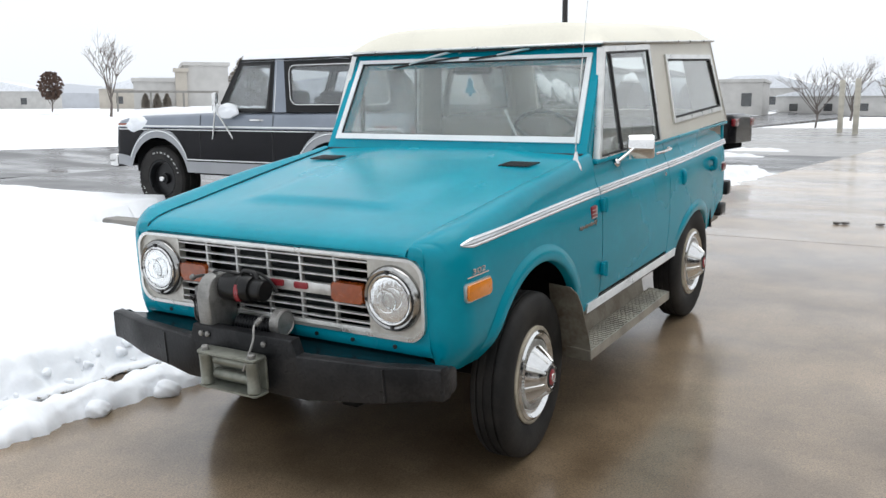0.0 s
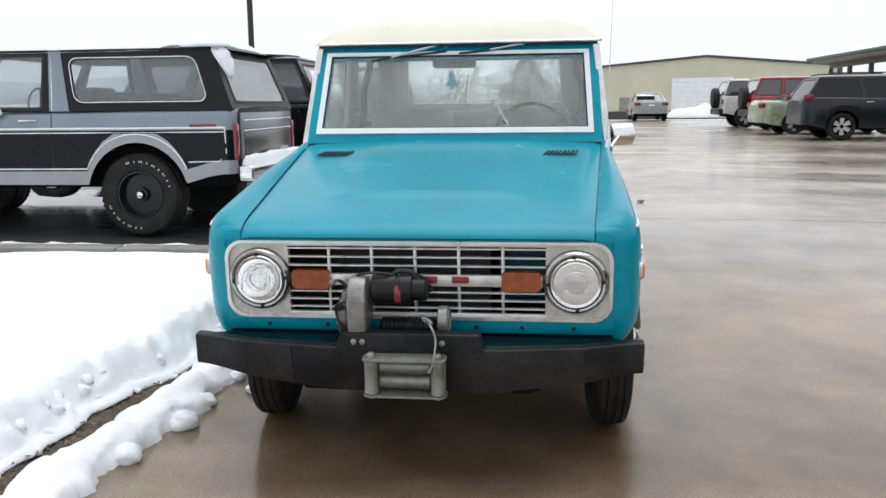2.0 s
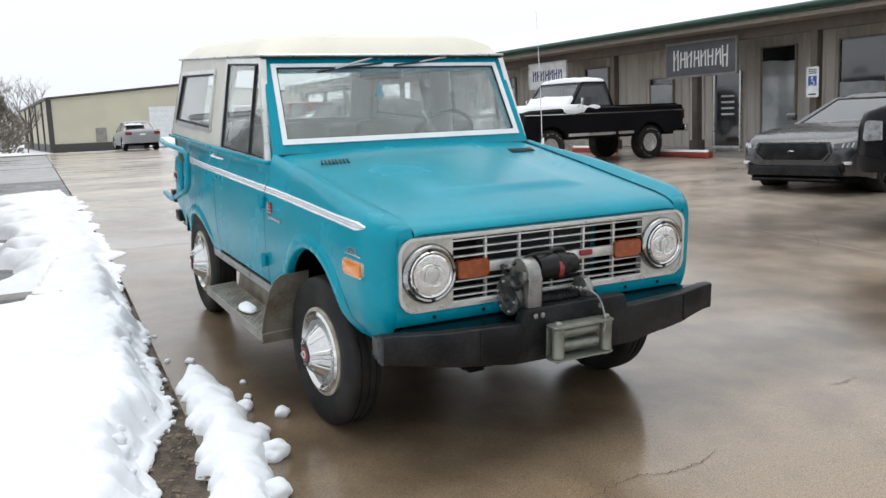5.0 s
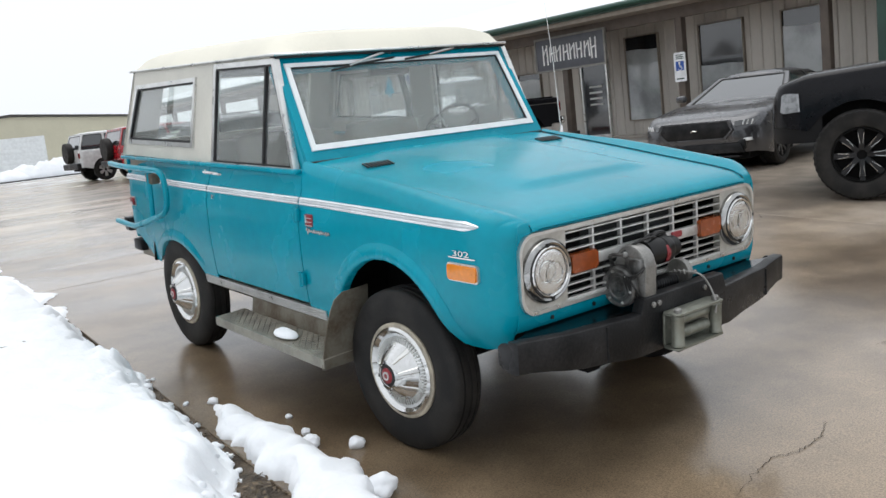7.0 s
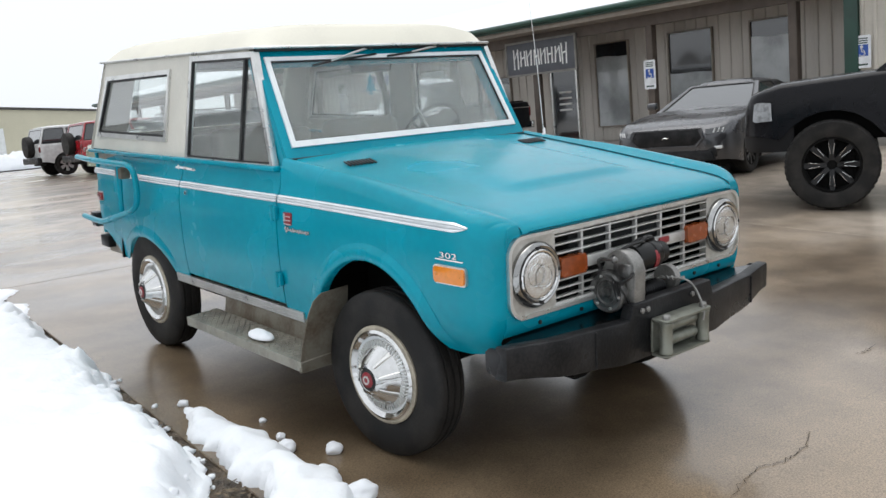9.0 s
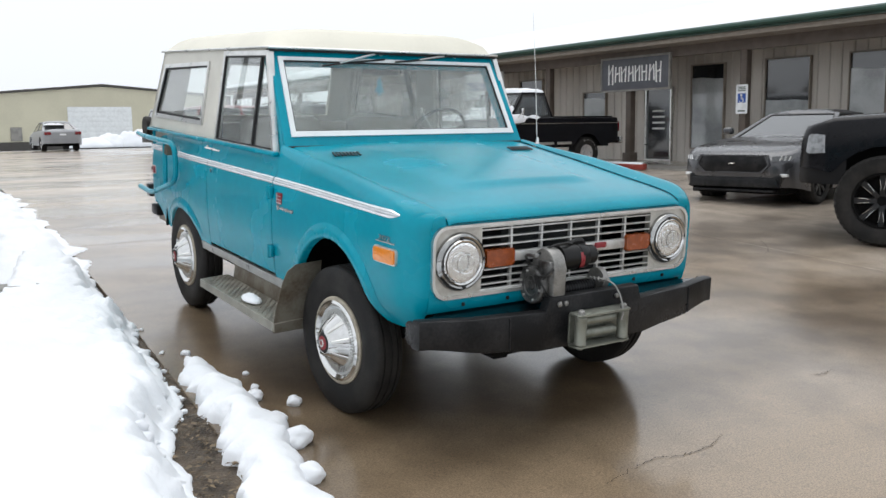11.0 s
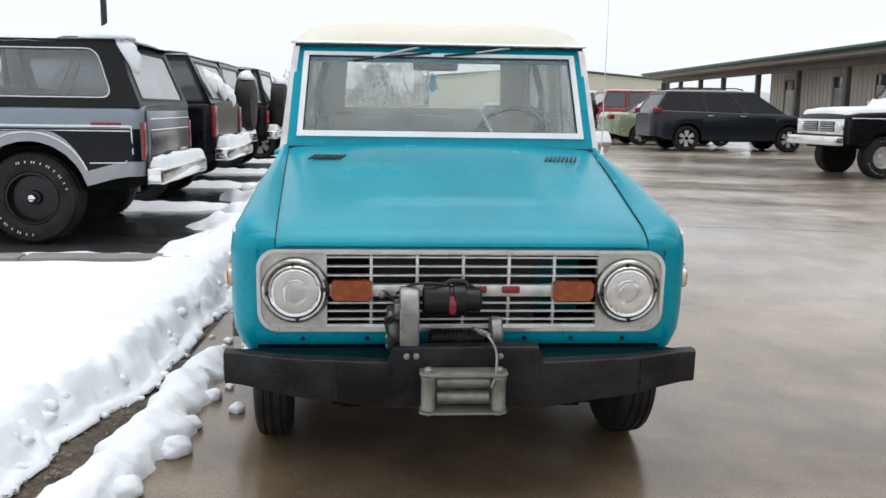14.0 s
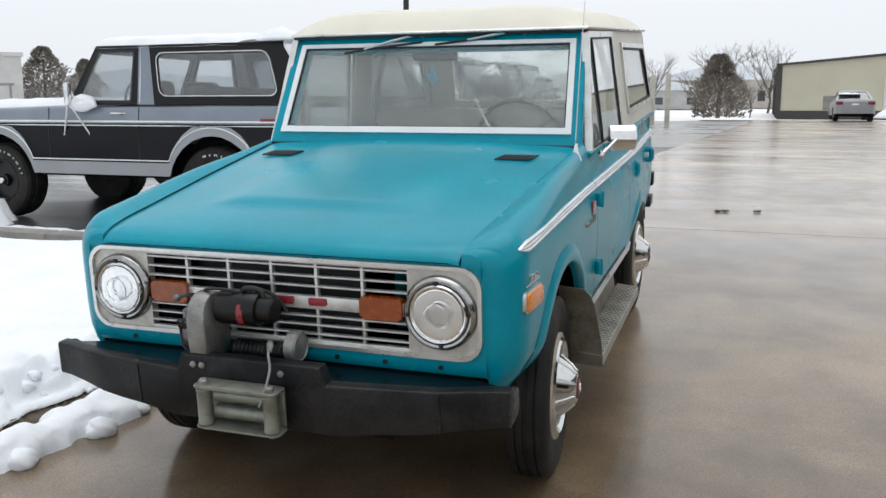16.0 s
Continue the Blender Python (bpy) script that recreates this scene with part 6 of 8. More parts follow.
# aerial on the cowl
bm = B()
lathe(bm, [(0.035, -0.02), (0.030, 0.0), (0.012, 0.03), (0.008, 0.06), (0.006, 0.065)], pose(0.808, 1.255, 1.200, 0, 6, 0), 16)
ant = part("aerial_base", bm, CHROME, truck)
bm = B()
tube(bm, [(0.809, 1.256, 1.245), (0.818, 1.30, 1.60), (0.832, 1.37, 2.02)], [0.0032, 0.0024, 0.0013], 6)
part("aerial_rod", bm, DULL_CHROME, ant)

# running boards of tread plate and steel flaps behind the front wheels
for s in (-1, 1):
    bm = B()
    x0, x1 = 0.87, 1.045 if s < 0 else 0.985
    prism(bm, [(s * x0, 0.395), (s * x1, 0.383), (s * x1, 0.338), (s * (x1 - 0.006), 0.338), (s * (x1 - 0.006), 0.377), (s * x0, 0.389)], 1.02, 2.16, "y")
    rb = part("running_board", bm, TREAD, truck, "worn diamond-plate running board")
    bm = B()
    for i in range(9):
        for j in range(42):
            a = 45 if (i + j) % 2 else -45
            box(bm, -0.010, 0.010, -0.003, 0.003, -0.001, 0.0025, 0, m=Matrix.Translation((s * (x0 + 0.012 + (x1 - x0 - 0.02) * i / 8.5), 1.035 + 0.0268 * j, 0.3955 - 0.012 * i / 8.5)) @ pose(0, 0, 0, 0, 0, a))
    tagged(part("tread_studs", bm, TREAD, rb, smooth=0), kind="stuff")
    bm = B()
    loft(bm, [[(s * 0.86, y, 0.50), (s * 0.875, y, 0.395), (s * 0.865, y, 0.395), (s * 0.85, y, 0.50)] for y in (1.06, 2.05)], True, True)
    part("board_skirt", bm, FLAP, rb)
    bm = B()
    pts = [(0.80, 0.335), (1.040, 0.327), (1.047, 0.336), (1.036, 0.45), (1.005, 0.60), (0.982, 0.655), (0.94, 0.685), (0.80, 0.695)]
    if s > 0:
        pts = [(0.80 + (x - 0.80) * 0.75, z) for x, z in pts]
    prism(bm, [(s * x, z) for x, z in pts], 1.028, 1.034, "y")
    for v in bm.verts:
        v.co.y -= 0.16 * (v.co.z - 0.34) + 0.0
    part("mud_flap", bm, FLAP, truck, "bare steel flap behind the front wheel")

# tube guards and handles at the tail
def guard(s):
    bm = B()
    pts = [(s * 0.90, 4.00, 1.150), (s * 0.945, 3.6, 1.150), (s * 0.95, 3.15, 1.148), (s * 0.95, 2.97, 1.140), (s * 0.95, 2.90, 1.08), (s * 0.95, 2.90, 0.96), (s * 0.95, 2.97, 0.885), (s * 0.95, 3.15, 0.835), (s * 0.95, 3.45, 0.765), (s * 0.94, 3.6, 0.748), (s * 0.90, 4.0, 0.74)]
    tube(bm, curve_pts(pts, 5), 0.018, 10)
    g = part("tube_guard", bm, TEAL, truck, "teal bent-tube guard at the tail")
    bm = B()
    tube(bm, [(s * 0.93, 3.19, 1.15), (s * 0.93, 3.22, 0.82)], 0.016, 8)
    part("guard_upright", bm, TEAL, g)
    bm = B()
    box(bm, s * 0.91 - 0.03, s * 0.91 + 0.03, 3.14, 3.24, 1.05, 1.12, 0.01)
    part("guard_bracket", bm, FLAP, g)


guard(-1)
for y in (2.72, 3.42):
    bm = B()
    tube(bm, curve_pts([(0.85, y, 0.985), (0.885, y, 0.988), (0.893, y, 0.955), (0.885, y, 0.922), (0.85, y, 0.925)], 4), 0.017, 10)
    part("grab_handle", bm, TEAL, truck)
bm = B()
box(bm, -0.85, 0.85, 3.93, 4.03, 0.66, 0.76, 0.012)
part("rear_bumper", bm, BLACK_STEEL, truck)
for s in (-1, 1):
    bm = B()
    box(bm, s * 0.80 - 0.06, s * 0.80 + 0.06, 3.72, 3.86, 0.54, 0.62, 0.01)
    part("bumper_bracket", bm, BLACK_STEEL, truck)
# slush on the near running board
bm = B()
bmesh.ops.create_icosphere(bm, subdivisions=3, radius=1)
for v in bm.verts:
    v.co = Vector((-0.985 + 0.045 * v.co.x, 1.47 + 0.10 * v.co.y, 0.40 + 0.03 * max(v.co.z, -0.1) * (1 + 0.4 * fbm(v.co.x * 2, v.co.y * 3))))
ob = finish("snow_patch", bm, SNOW, smooth=180)
ob.matrix_world = RAMP
tagged(ob, "small lump of slush on a running board", "snow")

# ---- parked vehicles: local front towards -y, origin on the ground under the nose ----
def bil(c, u, v):
    a, b, d, e = (Vector(p) for p in c)
    return (a * (1 - u) + b * u) * (1 - v) + (e * (1 - u) + d * u) * v


def glazed(name, c, margin, frame_mat, parent, rad=0.06, seal=0.025, thick_=0.04, glass_mat=None, pane_name="window", bead=False):
    """A wall through corners c (bl, br, tr, tl) with one rounded glazed opening; margin: left, right, bottom, top in metres."""
    w = (Vector(c[1]) - Vector(c[0])).length
    w2 = (Vector(c[2]) - Vector(c[3])).length
    h = (Vector(c[3]) - Vector(c[0])).length
    nrm = (Vector(c[1]) - Vector(c[0])).cross(Vector(c[3]) - Vector(c[0])).normalized()
    ww = (w + w2) / 2

    def ring(e):
        l, r, b, t = (m + e for m in margin)
        out = []
        for cu, cv, a0 in ((1 - r / ww, 1 - t / h, 0), (l / ww, 1 - t / h, 90), (l / ww, b / h, 180), (1 - r / ww, b / h, 270)):
            su, sv = (1 if a0 in (0, 270) else -1), (1 if a0 in (0, 90) else -1)
            q = max(rad - e, 0.01)
            for k in range(5):
                a = radians(a0 + 22.5 * k)
                out.append((cu - su * q / ww + q / ww * math.cos(a), cv - sv * q / h + q / h * math.sin(a)))
        return out
    inn = ring(0)
    outr = []
    for i, (cu, cv) in enumerate(((1, 1), (0, 1), (0, 0), (1, 0))):
        for k in range(5):
            e = 0.004 * (k - 2)
            outr.append((min(1, max(0, cu - (abs(e) if (k < 2) == (i % 2 == 1) and k != 2 else 0) * (1 if cu else -1))), min(1, max(0, cv - (abs(e) if (k < 2) == (i % 2 == 0) and k != 2 else 0) * (1 if cv else -1)))))
    at = lambda p, d: tuple(bil(c, p[0], p[1]) + nrm * d)
    bm = B()
    ring_plate(bm, outr, inn, 0.0, -thick_, at)
    ob = part(name, bm, frame_mat, parent, smooth=25)
    bm = B()
    ring_plate(bm, inn, ring(seal), 0.004, -0.02, at)
    part("window_seal", bm, BLACK_RUBBER, ob)
    if bead:
        bm = B()
        ring_plate(bm, ring(seal * 0.35), ring(seal * 0.35 + 0.009), 0.009, 0.002, at)
        part("window_bead", bm, CHROME, ob, "thin bright bead round the window")
    bm = B()
    g = ring(seal * 0.7)
    loft(bm, [[at(p, -0.006) for p in g], [at(p, -0.010) for p in g]], True, True)
    gl = part(pane_name, bm, glass_mat or TINT_GLASS, ob, smooth=0)
    gl.visible_shadow = False
    return ob


def car_wheel(parent, x, y, R, W, style, s, lettered=False, turn=0):
    hub = new("wheel")
    hub.parent = parent
    m = Matrix.Translation((x, y, R)) @ pose(0, 0, 0, 0, 0, turn) @ pose(0, 0, 0, 0, 90 * s, 0)
    rr = R * {"alloy": 0.66, "slot": 0.52, "black": 0.64, "steel": 0.56, "milled": 0.60}[style]
    bm = B()
    lathe(bm, [(rr, -W * 0.42), (R * 0.8, -W * 0.52), (R - 0.03, -W * 0.5), (R - 0.006, -W * 0.4), (R - 0.003, -W * 0.22), (R - 0.012, -W * 0.2), (R - 0.012, -W * 0.15), (R, -W * 0.13), (R, W * 0.13), (R - 0.012, W * 0.15), (R - 0.012, W * 0.2), (R - 0.003, W * 0.22), (R - 0.006, W * 0.4), (R - 0.03, W * 0.5), (R * 0.8, W * 0.53), (rr + 0.015, W * 0.47), (rr, W * 0.4), (rr - 0.005, 0)], m, 40)
    t = part("tyre", bm, RUBBER, hub)
    if R > 0.37:
        bm = B()
        for k in range(44):
            mm = m @ Matrix.Rotation(2 * math.pi * k / 44, 4, "Z")
            w = 0.016
            loft(bm, [[mm @ Vector((r, q * w, z)) for q in (-1, 1)] for r, z in ((R * 0.86, W * 0.527), (R - 0.026, W * 0.525), (R - 0.004, W * 0.44), (R + 0.002, W * 0.30))], closed=False)
        tagged(part("tread", bm, RUBBER, t, smooth=0), kind="stuff")
    if lettered:
        bm = B()
        for k in list(range(10)) + list(range(20, 33)):
            box(bm, -0.010, 0.010, -0.0045, 0.0045, -0.002, 0.003, 0, m=m @ Matrix.Rotation(-2 * math.pi * (k + 0.25 * (k % 3)) / 46, 4, "Z") @ Matrix.Translation((R * 0.80, 0, W * 0.53)))
        tagged(part("sidewall_marks", bm, LETTER_WHITE, t, "raised white sidewall marks", smooth=0), "raised white sidewall marks", kind="stuff")
    mt = {"alloy": ALLOY, "slot": ALLOY, "black": DARK_ALLOY, "steel": DARK_ALLOY, "milled": DARK_ALLOY}[style]
    bm = B()
    lathe(bm, [(rr + 0.004, W * 0.2), (rr + 0.004, W * 0.46), (rr - 0.012, W * 0.46), (rr - 0.03, W * 0.30), (rr - 0.03, W * 0.16), (0.07, W * 0.18), (0.06, W * 0.34), (0.02, W * 0.36)], m, 32)
    rim = part("rim", bm, DARK if style in ("alloy", "black", "milled") else mt, hub)
    if style == "steel":
        bm = B()
        lathe(bm, [(0.045, W * 0.30), (0.045, W * 0.42), (0.030, W * 0.50), (0.010, W * 0.52)], m, 20)
        part("hub_tip", bm, CHROME, rim)
    n = {"alloy": 6, "slot": 8, "black": 8, "steel": 8, "milled": 8}[style]
    for k in range(n):
        bm = B()
        mm = m @ Matrix.Rotation(2 * math.pi * k / n, 4, "Z")
        if style in ("alloy", "black", "milled"):
            w1 = 0.058 if style == "alloy" else 0.028
            loft(bm, [[mm @ Vector((r, q * ww, z + dz)) for q, dz in ((-1, -0.012), (-0.8, 0.008), (0.8, 0.008), (1, -0.012))] for r, ww, z in ((0.05, 0.035, W * 0.36), (rr * 0.6, w1, W * 0.40), (rr - 0.008, w1 * 1.3, W * 0.42))], closed=False)
            sp = part("spoke", bm, mt, rim)
            if style == "milled":
                bm = B()
                for q in (-1, 1):
                    tube(bm, [mm @ Vector((rr * 0.42, q * w1 * 0.5, W * 0.39 + 0.010)), mm @ Vector((rr * 0.80, q * w1 * 1.05, W * 0.415 + 0.008))], 0.003, 5)
                part("milled_edge", bm, CHROME, sp)
        else:
            lathe(bm, [(0.026, 0), (0.026, 0.004)], mm @ Matrix.Translation((rr * 0.62, 0, W * 0.165)), 10)
            part("rim_hole", bm, DARK, rim)
    return hub


def vehicle(name, m, label, L, W, top, low, wheels, R, paint, cabin=None, category="car", band=None, upper=None, style="alloy", rc=0.12, tumble=0.04, crown=0.03, tyre_w=0.24, lettered=False, shoulder=0.10, arch_gap=0.06, sill=None, glass_mat=None, wheel_in=0.02, front_turn=0):
    """top: rows (y, z) of hood, belt and deck; low: sill height; wheels: axle places; cabin: base front, top front, top rear, base rear, roof height, half width at base and top, side splits."""
    car = thing(name, m, label, category)
    A_ = R + arch_gap
    ys = set(spread(0, L, 34)) | {0.004, 0.02, 0.05, 0.09, L - 0.004, L - 0.02, L - 0.05, L - 0.09}
    for wy in wheels:
        ys |= {wy + A_ * c for c in (-1.001, -0.999, -0.99, -0.96, -0.9, -0.8, -0.65, -0.45, -0.2, 0, 0.2, 0.45, 0.65, 0.8, 0.9, 0.96, 0.99, 0.999, 1.001)}
    cols = []
    for y in sorted(q for q in ys if 0 <= q <= L):
        d = min(y, L - y)
        w = W / 2 - (rc * (1 - math.sqrt(max(0, 1 - ((rc - d) / rc) ** 2))) if d < rc else 0)
        zt = ease(top, y) if crown < 0 else lerp(top, y)
        zl = low + 0.10 * smooth01((y - L + 0.6) / 0.5) + 0.06 * smooth01((0.5 - y) / 0.4)
        for wy in wheels:
            q = A_ ** 2 - (y - wy) ** 2
            if q > 0:
                zl = max(zl, R + math.sqrt(q))
        zl = min(zl, zt - shoulder - 0.06)
        zs = zt - shoulder
        b = band or 0.08
        zz = [zl, zl + b * 0.5, min(zl + b, zs - 0.03)]
        zz += [zz[2] + (zs - zz[2]) * f for f in (0.3, 0.6, 0.85, 0.93, 1.0)]
        if upper:
            t2 = min(zl + b, 0.985)
            zz = [zl, (zl + t2) / 2, t2, (t2 + 1.010) / 2, 1.010, 1.014, (1.014 + zs) / 2, zs] if zl < 0.98 else zz
        side = [(w - tumble * 0.4 * smooth01((0.5 - z) / 0.4) - tumble * smooth01((z - (zl + zs) / 2) / max(0.1, zt - zl)), z) for z in zz]
        xw = side[-1][0]
        for a in (30, 60, 90):
            side.append((xw - shoulder * 0.9 * (1 - math.cos(radians(a))), zs + shoulder * math.sin(radians(a))))
        side.append((xw * 0.5, zt + abs(crown) * 0.75))
        side.append((0, zt + abs(crown)))
        cols.append([(x, y, z) for x, z in side] + [(-x, y, z) for x, z in side[-2::-1]])
    bm = B()
    loft(bm, cols, closed=False)
    for c in (cols[0], cols[-1]):
        vs = [bm.verts.new(p) for p in c]
        bm.faces.new(vs)
    mats = [paint]
    if upper:
        mats = [paint, upper, sill]
    body = part("body", bm, mats, car, smooth=40)
    if upper:
        n = len(cols[0]) - 1
        for i, p in enumerate(body.data.polygons):
            if i < n * (len(cols) - 1):
                r = i % n
                r = min(r, n - 1 - r)
                p.material_index = 2 if r < 2 else (0 if r < 5 else 1)
    bm = B()
    box(bm, -W / 2 + 0.22, W / 2 - 0.22, 0.15, L - 0.2, low - 0.04, low + 0.35)
    box(bm, -W / 2 + 0.08, W / 2 - 0.08, wheels[0] + A_ + 0.02, wheels[1] - A_ - 0.02, low - 0.02, low + 0.1)
    part("underbody", bm, DARK, car)
    for i, wy in enumerate(wheels):
        for s in (-1, 1):
            car_wheel(car, s * (W / 2 - tyre_w / 2 - wheel_in), wy, R, tyre_w, style, s, lettered, front_turn if i == 0 else 0)
    if cabin:
        yb0, yt0, yt1, yb1, zr, wb, wt, splits, cab_mat = cabin
        zb0, zb1 = lerp(top, yb0) - 0.01, lerp(top, yb1) - 0.01
        rt = 0.10
        for s in (1, -1):
            pts = [0] + list(splits) + [1]
            for a, b in zip(pts, pts[1:]):
                f = lambda u, t: Vector((s * (wb + (wt - wb) * t), (yb0 + (yb1 - yb0) * u) * (1 - t) + (yt0 + (yt1 - yt0) * u) * t, (zb0 + (zb1 - zb0) * u) * (1 - t) + zr * t))
                c = [f(a, 0), f(b, 0), f(b, 1), f(a, 1)] if s > 0 else [f(b, 0), f(a, 0), f(a, 1), f(b, 1)]
                glazed("cabin_side", c, (0.045, 0.045, 0.02, 0.05), cab_mat, car, 0.05, glass_mat=glass_mat)
        glazed("windscreen_frame", [(-wb, yb0, zb0), (wb, yb0, zb0), (wt, yt0, zr), (-wt, yt0, zr)], (0.07, 0.07, 0.03, 0.04), cab_mat, car, 0.05, pane_name="windscreen", glass_mat=glass_mat)
        glazed("rear_screen_frame", [(wb, yb1, zb1), (-wb, yb1, zb1), (-wt, yt1, zr), (wt, yt1, zr)], (0.10, 0.10, 0.05, 0.07), cab_mat, car, 0.06, pane_name="rear_screen", glass_mat=glass_mat)
        bm = B()
        rows = []
        for k in range(13):
            t = k / 12
            y = yt0 - 0.02 + (yt1 - yt0 + 0.04) * t
            e = math.sin(math.pi / 2 * min(1, 6 * min(t, 1 - t) + 0.05))
            rows.append([((wt + 0.004) * u, y, zr - 0.012 + (0.075 * e) * (1 - abs(u) ** 3.5)) for u in spread(-1, 1, 14)])
        loft(bm, rows, closed=False)
        part("roof", bm, cab_mat, car, smooth=60)
        bm = B()
        box(bm, -wb + 0.1, wb - 0.1, yb0 + 0.75, yb0 + 1.0, low + 0.3, min(zr - 0.35, zb0 + 0.38), 0.06)
        box(bm, -wb + 0.1, wb - 0.1, yb0 + 0.08, yb0 + 0.35, low + 0.3, zb0 + 0.02, 0.04)
        if yb1 - yb0 > 2.2:
            box(bm, -wb + 0.1, wb - 0.1, yb0 + 1.75, yb0 + 1.95, low + 0.3, zb0 + 0.30, 0.06)
        part("interior", bm, DASH, car)
    return car


def patch(bm, cx, cy, z, rx, ry, h, seed, n=22, m=None):
    """An uneven lens of snow."""
    rows = []
    for k in range(1, 9):
        q = k / 8
        rows.append([Vector((cx + rx * q * math.cos(a) * (1 + 0.25 * fbm(math.cos(a) + seed, math.sin(a) * 1.3, 1, 3)), cy + ry * q * math.sin(a) * (1 + 0.25 * fbm(math.sin(a) * 2 + seed, math.cos(a), 1, 3)), z - 0.012 + (h + 0.012) * (1 - q ** 3) * (1 + 0.3 * fbm(q * math.cos(a) * 3 + seed, q * math.sin(a) * 3, 1, 3)))) for a in (2 * math.pi * i / n for i in range(n))])
    if m:
        rows = [[m @ p for p in r] for r in rows]
    return loft(bm, rows, True, True)


def blanket(bm, zf, x0, x1, y0, y1, h, seed, nx=26, ny=30, holes=0.25):
    """Snow that follows the surface zf(x, y), thinning to nothing at ragged edges."""
    rows = []
    for j in range(ny + 1):
        row = []
        for i in range(nx + 1):
            u, v = i / nx, j / ny
            x, y = x0 + (x1 - x0) * u, y0 + (y1 - y0) * v
            e = min(u, 1 - u) * abs(x1 - x0), min(v, 1 - v) * abs(y1 - y0)
            d = min(min(e) / 0.07, 1.0) * (1.0 + holes) - 0.12 + 0.55 * fbm(x * 2.2 + seed, y * 2.2, 1, 2)
            t = smooth01(d) ** 0.7
            row.append((x, y, zf(x, y) - 0.014 + (h * (1 + 0.25 * fbm(x * 3, y * 3 + seed, 1, 3)) + 0.014) * t))
        rows.append(row)
    return loft(bm, rows, closed=False)


def snow_on(name, bm, m, label):
    ob = finish(name, bm, SNOW, smooth=180)
    ob.matrix_world = m
    return tagged(ob, label, "snow", "snow lying on vehicles")


def at(x, y, heading, dz=0.0):
    """Pose of a vehicle whose nose stands at x, y and points along heading degrees (0: +x, 90: +y)."""
    return pose(x, y, gz(x, y) + dz, 0, 0, heading + 90)


def lamp(car, name, x, y, z, w, h, d, material, label=""):
    bm = B()
    box(bm, x - w / 2, x + w / 2, y - d / 2, y + d / 2, z - h / 2, z + h / 2, min(w, h, d) * 0.25)
    return part(name, bm, material, car, label)


# -- the two-tone full-size off-roader beside the truck --
M1 = pose(-6.86, 5.56, 0.30, 0, 0, -90)
BLACK_SAT = mat("satin_black_top", (0.008, 0.008, 0.009), 0.4, spec=0.25)
suv = vehicle("two_tone_off_roader", M1, "silver and black full-size off-roader with snow on its roof", 4.45, 1.98, [(0, 1.03), (0.06, 1.10), (0.3, 1.15), (1.55, 1.19), (4.45, 1.21)], 0.50, (0.80, 3.48), 0.40, BLACK_PAINT, None, "off-roader", band=0.13, upper=STEEL_BLUE, sill=LIGHT_SILVER, style="steel", rc=0.10, tumble=0.05, crown=0.02, tyre_w=0.29, lettered=True, shoulder=0.07, arch_gap=0.10)
for s in (1, -1):
    W0, W1 = 0.955, 0.86
    f = lambda y0, y1, t: Vector((s * (W0 + (W1 - W0) * t), y0 + (y1 - y0) * t, 1.20 + 0.58 * t))
    def quad(a0, a1, b0, b1):
        c = [f(a0, a1, 0), f(b0, b1, 0), f(b0, b1, 1), f(a0, a1, 1)]
        return c if s > 0 else [c[1], c[0], c[3], c[2]]
    glazed("door_glass_frame", quad(1.78, 2.08, 2.62, 2.60), (0.05, 0.05, 0.02, 0.05), BLACK_SAT, suv, 0.04, glass_mat=PALE_GLASS)
    bm = B()
    c = quad(2.62, 2.60, 2.82, 2.72)
    loft(bm, [[tuple(p) for p in c], [(p.x - s * 0.04, p.y, p.z) for p in c]], True, True)
    part("centre_pillar", bm, STEEL_BLUE, suv)
    glazed("quarter_glass_frame", quad(2.82, 2.72, 4.43, 4.22), (0.06, 0.18, 0.07, 0.07) if s > 0 else (0.18, 0.06, 0.07, 0.07), BLACK_SAT, suv, 0.10, glass_mat=PALE_GLASS, bead=True)
    # bright belt stripe, frame mouldings, arch mouldings
    for z, r in ((1.035, 0.010), (0.995, 0.006)):
        bm = B()
        tube(bm, [(s * 0.985, y, z) for y in spread(0.1, 4.35, 12)], r, 6)
        part("belt_moulding", bm, WHITE_TRIM, suv)
    bm = B()
    tube(bm, [(s * 0.978, 4.36, 1.04), (s * 0.98, 4.37, 0.80), (s * 0.985, 4.30, 0.72), (s * 0.985, 4.0, 0.715)], 0.008, 6)
    part("panel_moulding", bm, WHITE_TRIM, suv)
    bm = B()
    tube(bm, [(s * 0.993, wy - 0.535 * math.cos(radians(a)), 0.42 + 0.56 * math.sin(radians(a)) ** 0.9) for wy in (0.80, 3.48) for a in range(22, 159, 8)], 0.007, 6)
    part("arch_moulding", bm, WHITE_TRIM, suv, "bright moulding along wheel arches and sill")
    bm = B()
    tube(bm, [(s * (0.948 - 0.095 * t), 2.645 - 0.02 * t, 1.21 + 0.56 * t) for t in (0, 0.5, 1)], 0.009, 6)
    part("door_frame_moulding", bm, CHROME, suv)
    lamp(suv, "rear_marker", s * 0.975, 4.15, 1.045, 0.03, 0.045, 0.26, RED_LENS)
    lamp(suv, "front_marker", s * 0.972, 0.16, 1.045, 0.03, 0.04, 0.14, AMBER_DARK)
    bm = B()
    tube(bm, curve_pts([(s * 0.96, 2.30, 1.11), (s * 0.995, 2.33, 1.115), (s * 0.995, 2.46, 1.115), (s * 0.96, 2.49, 1.11)], 4), 0.011, 8)
    part("door_handle", bm, CHROME, suv)
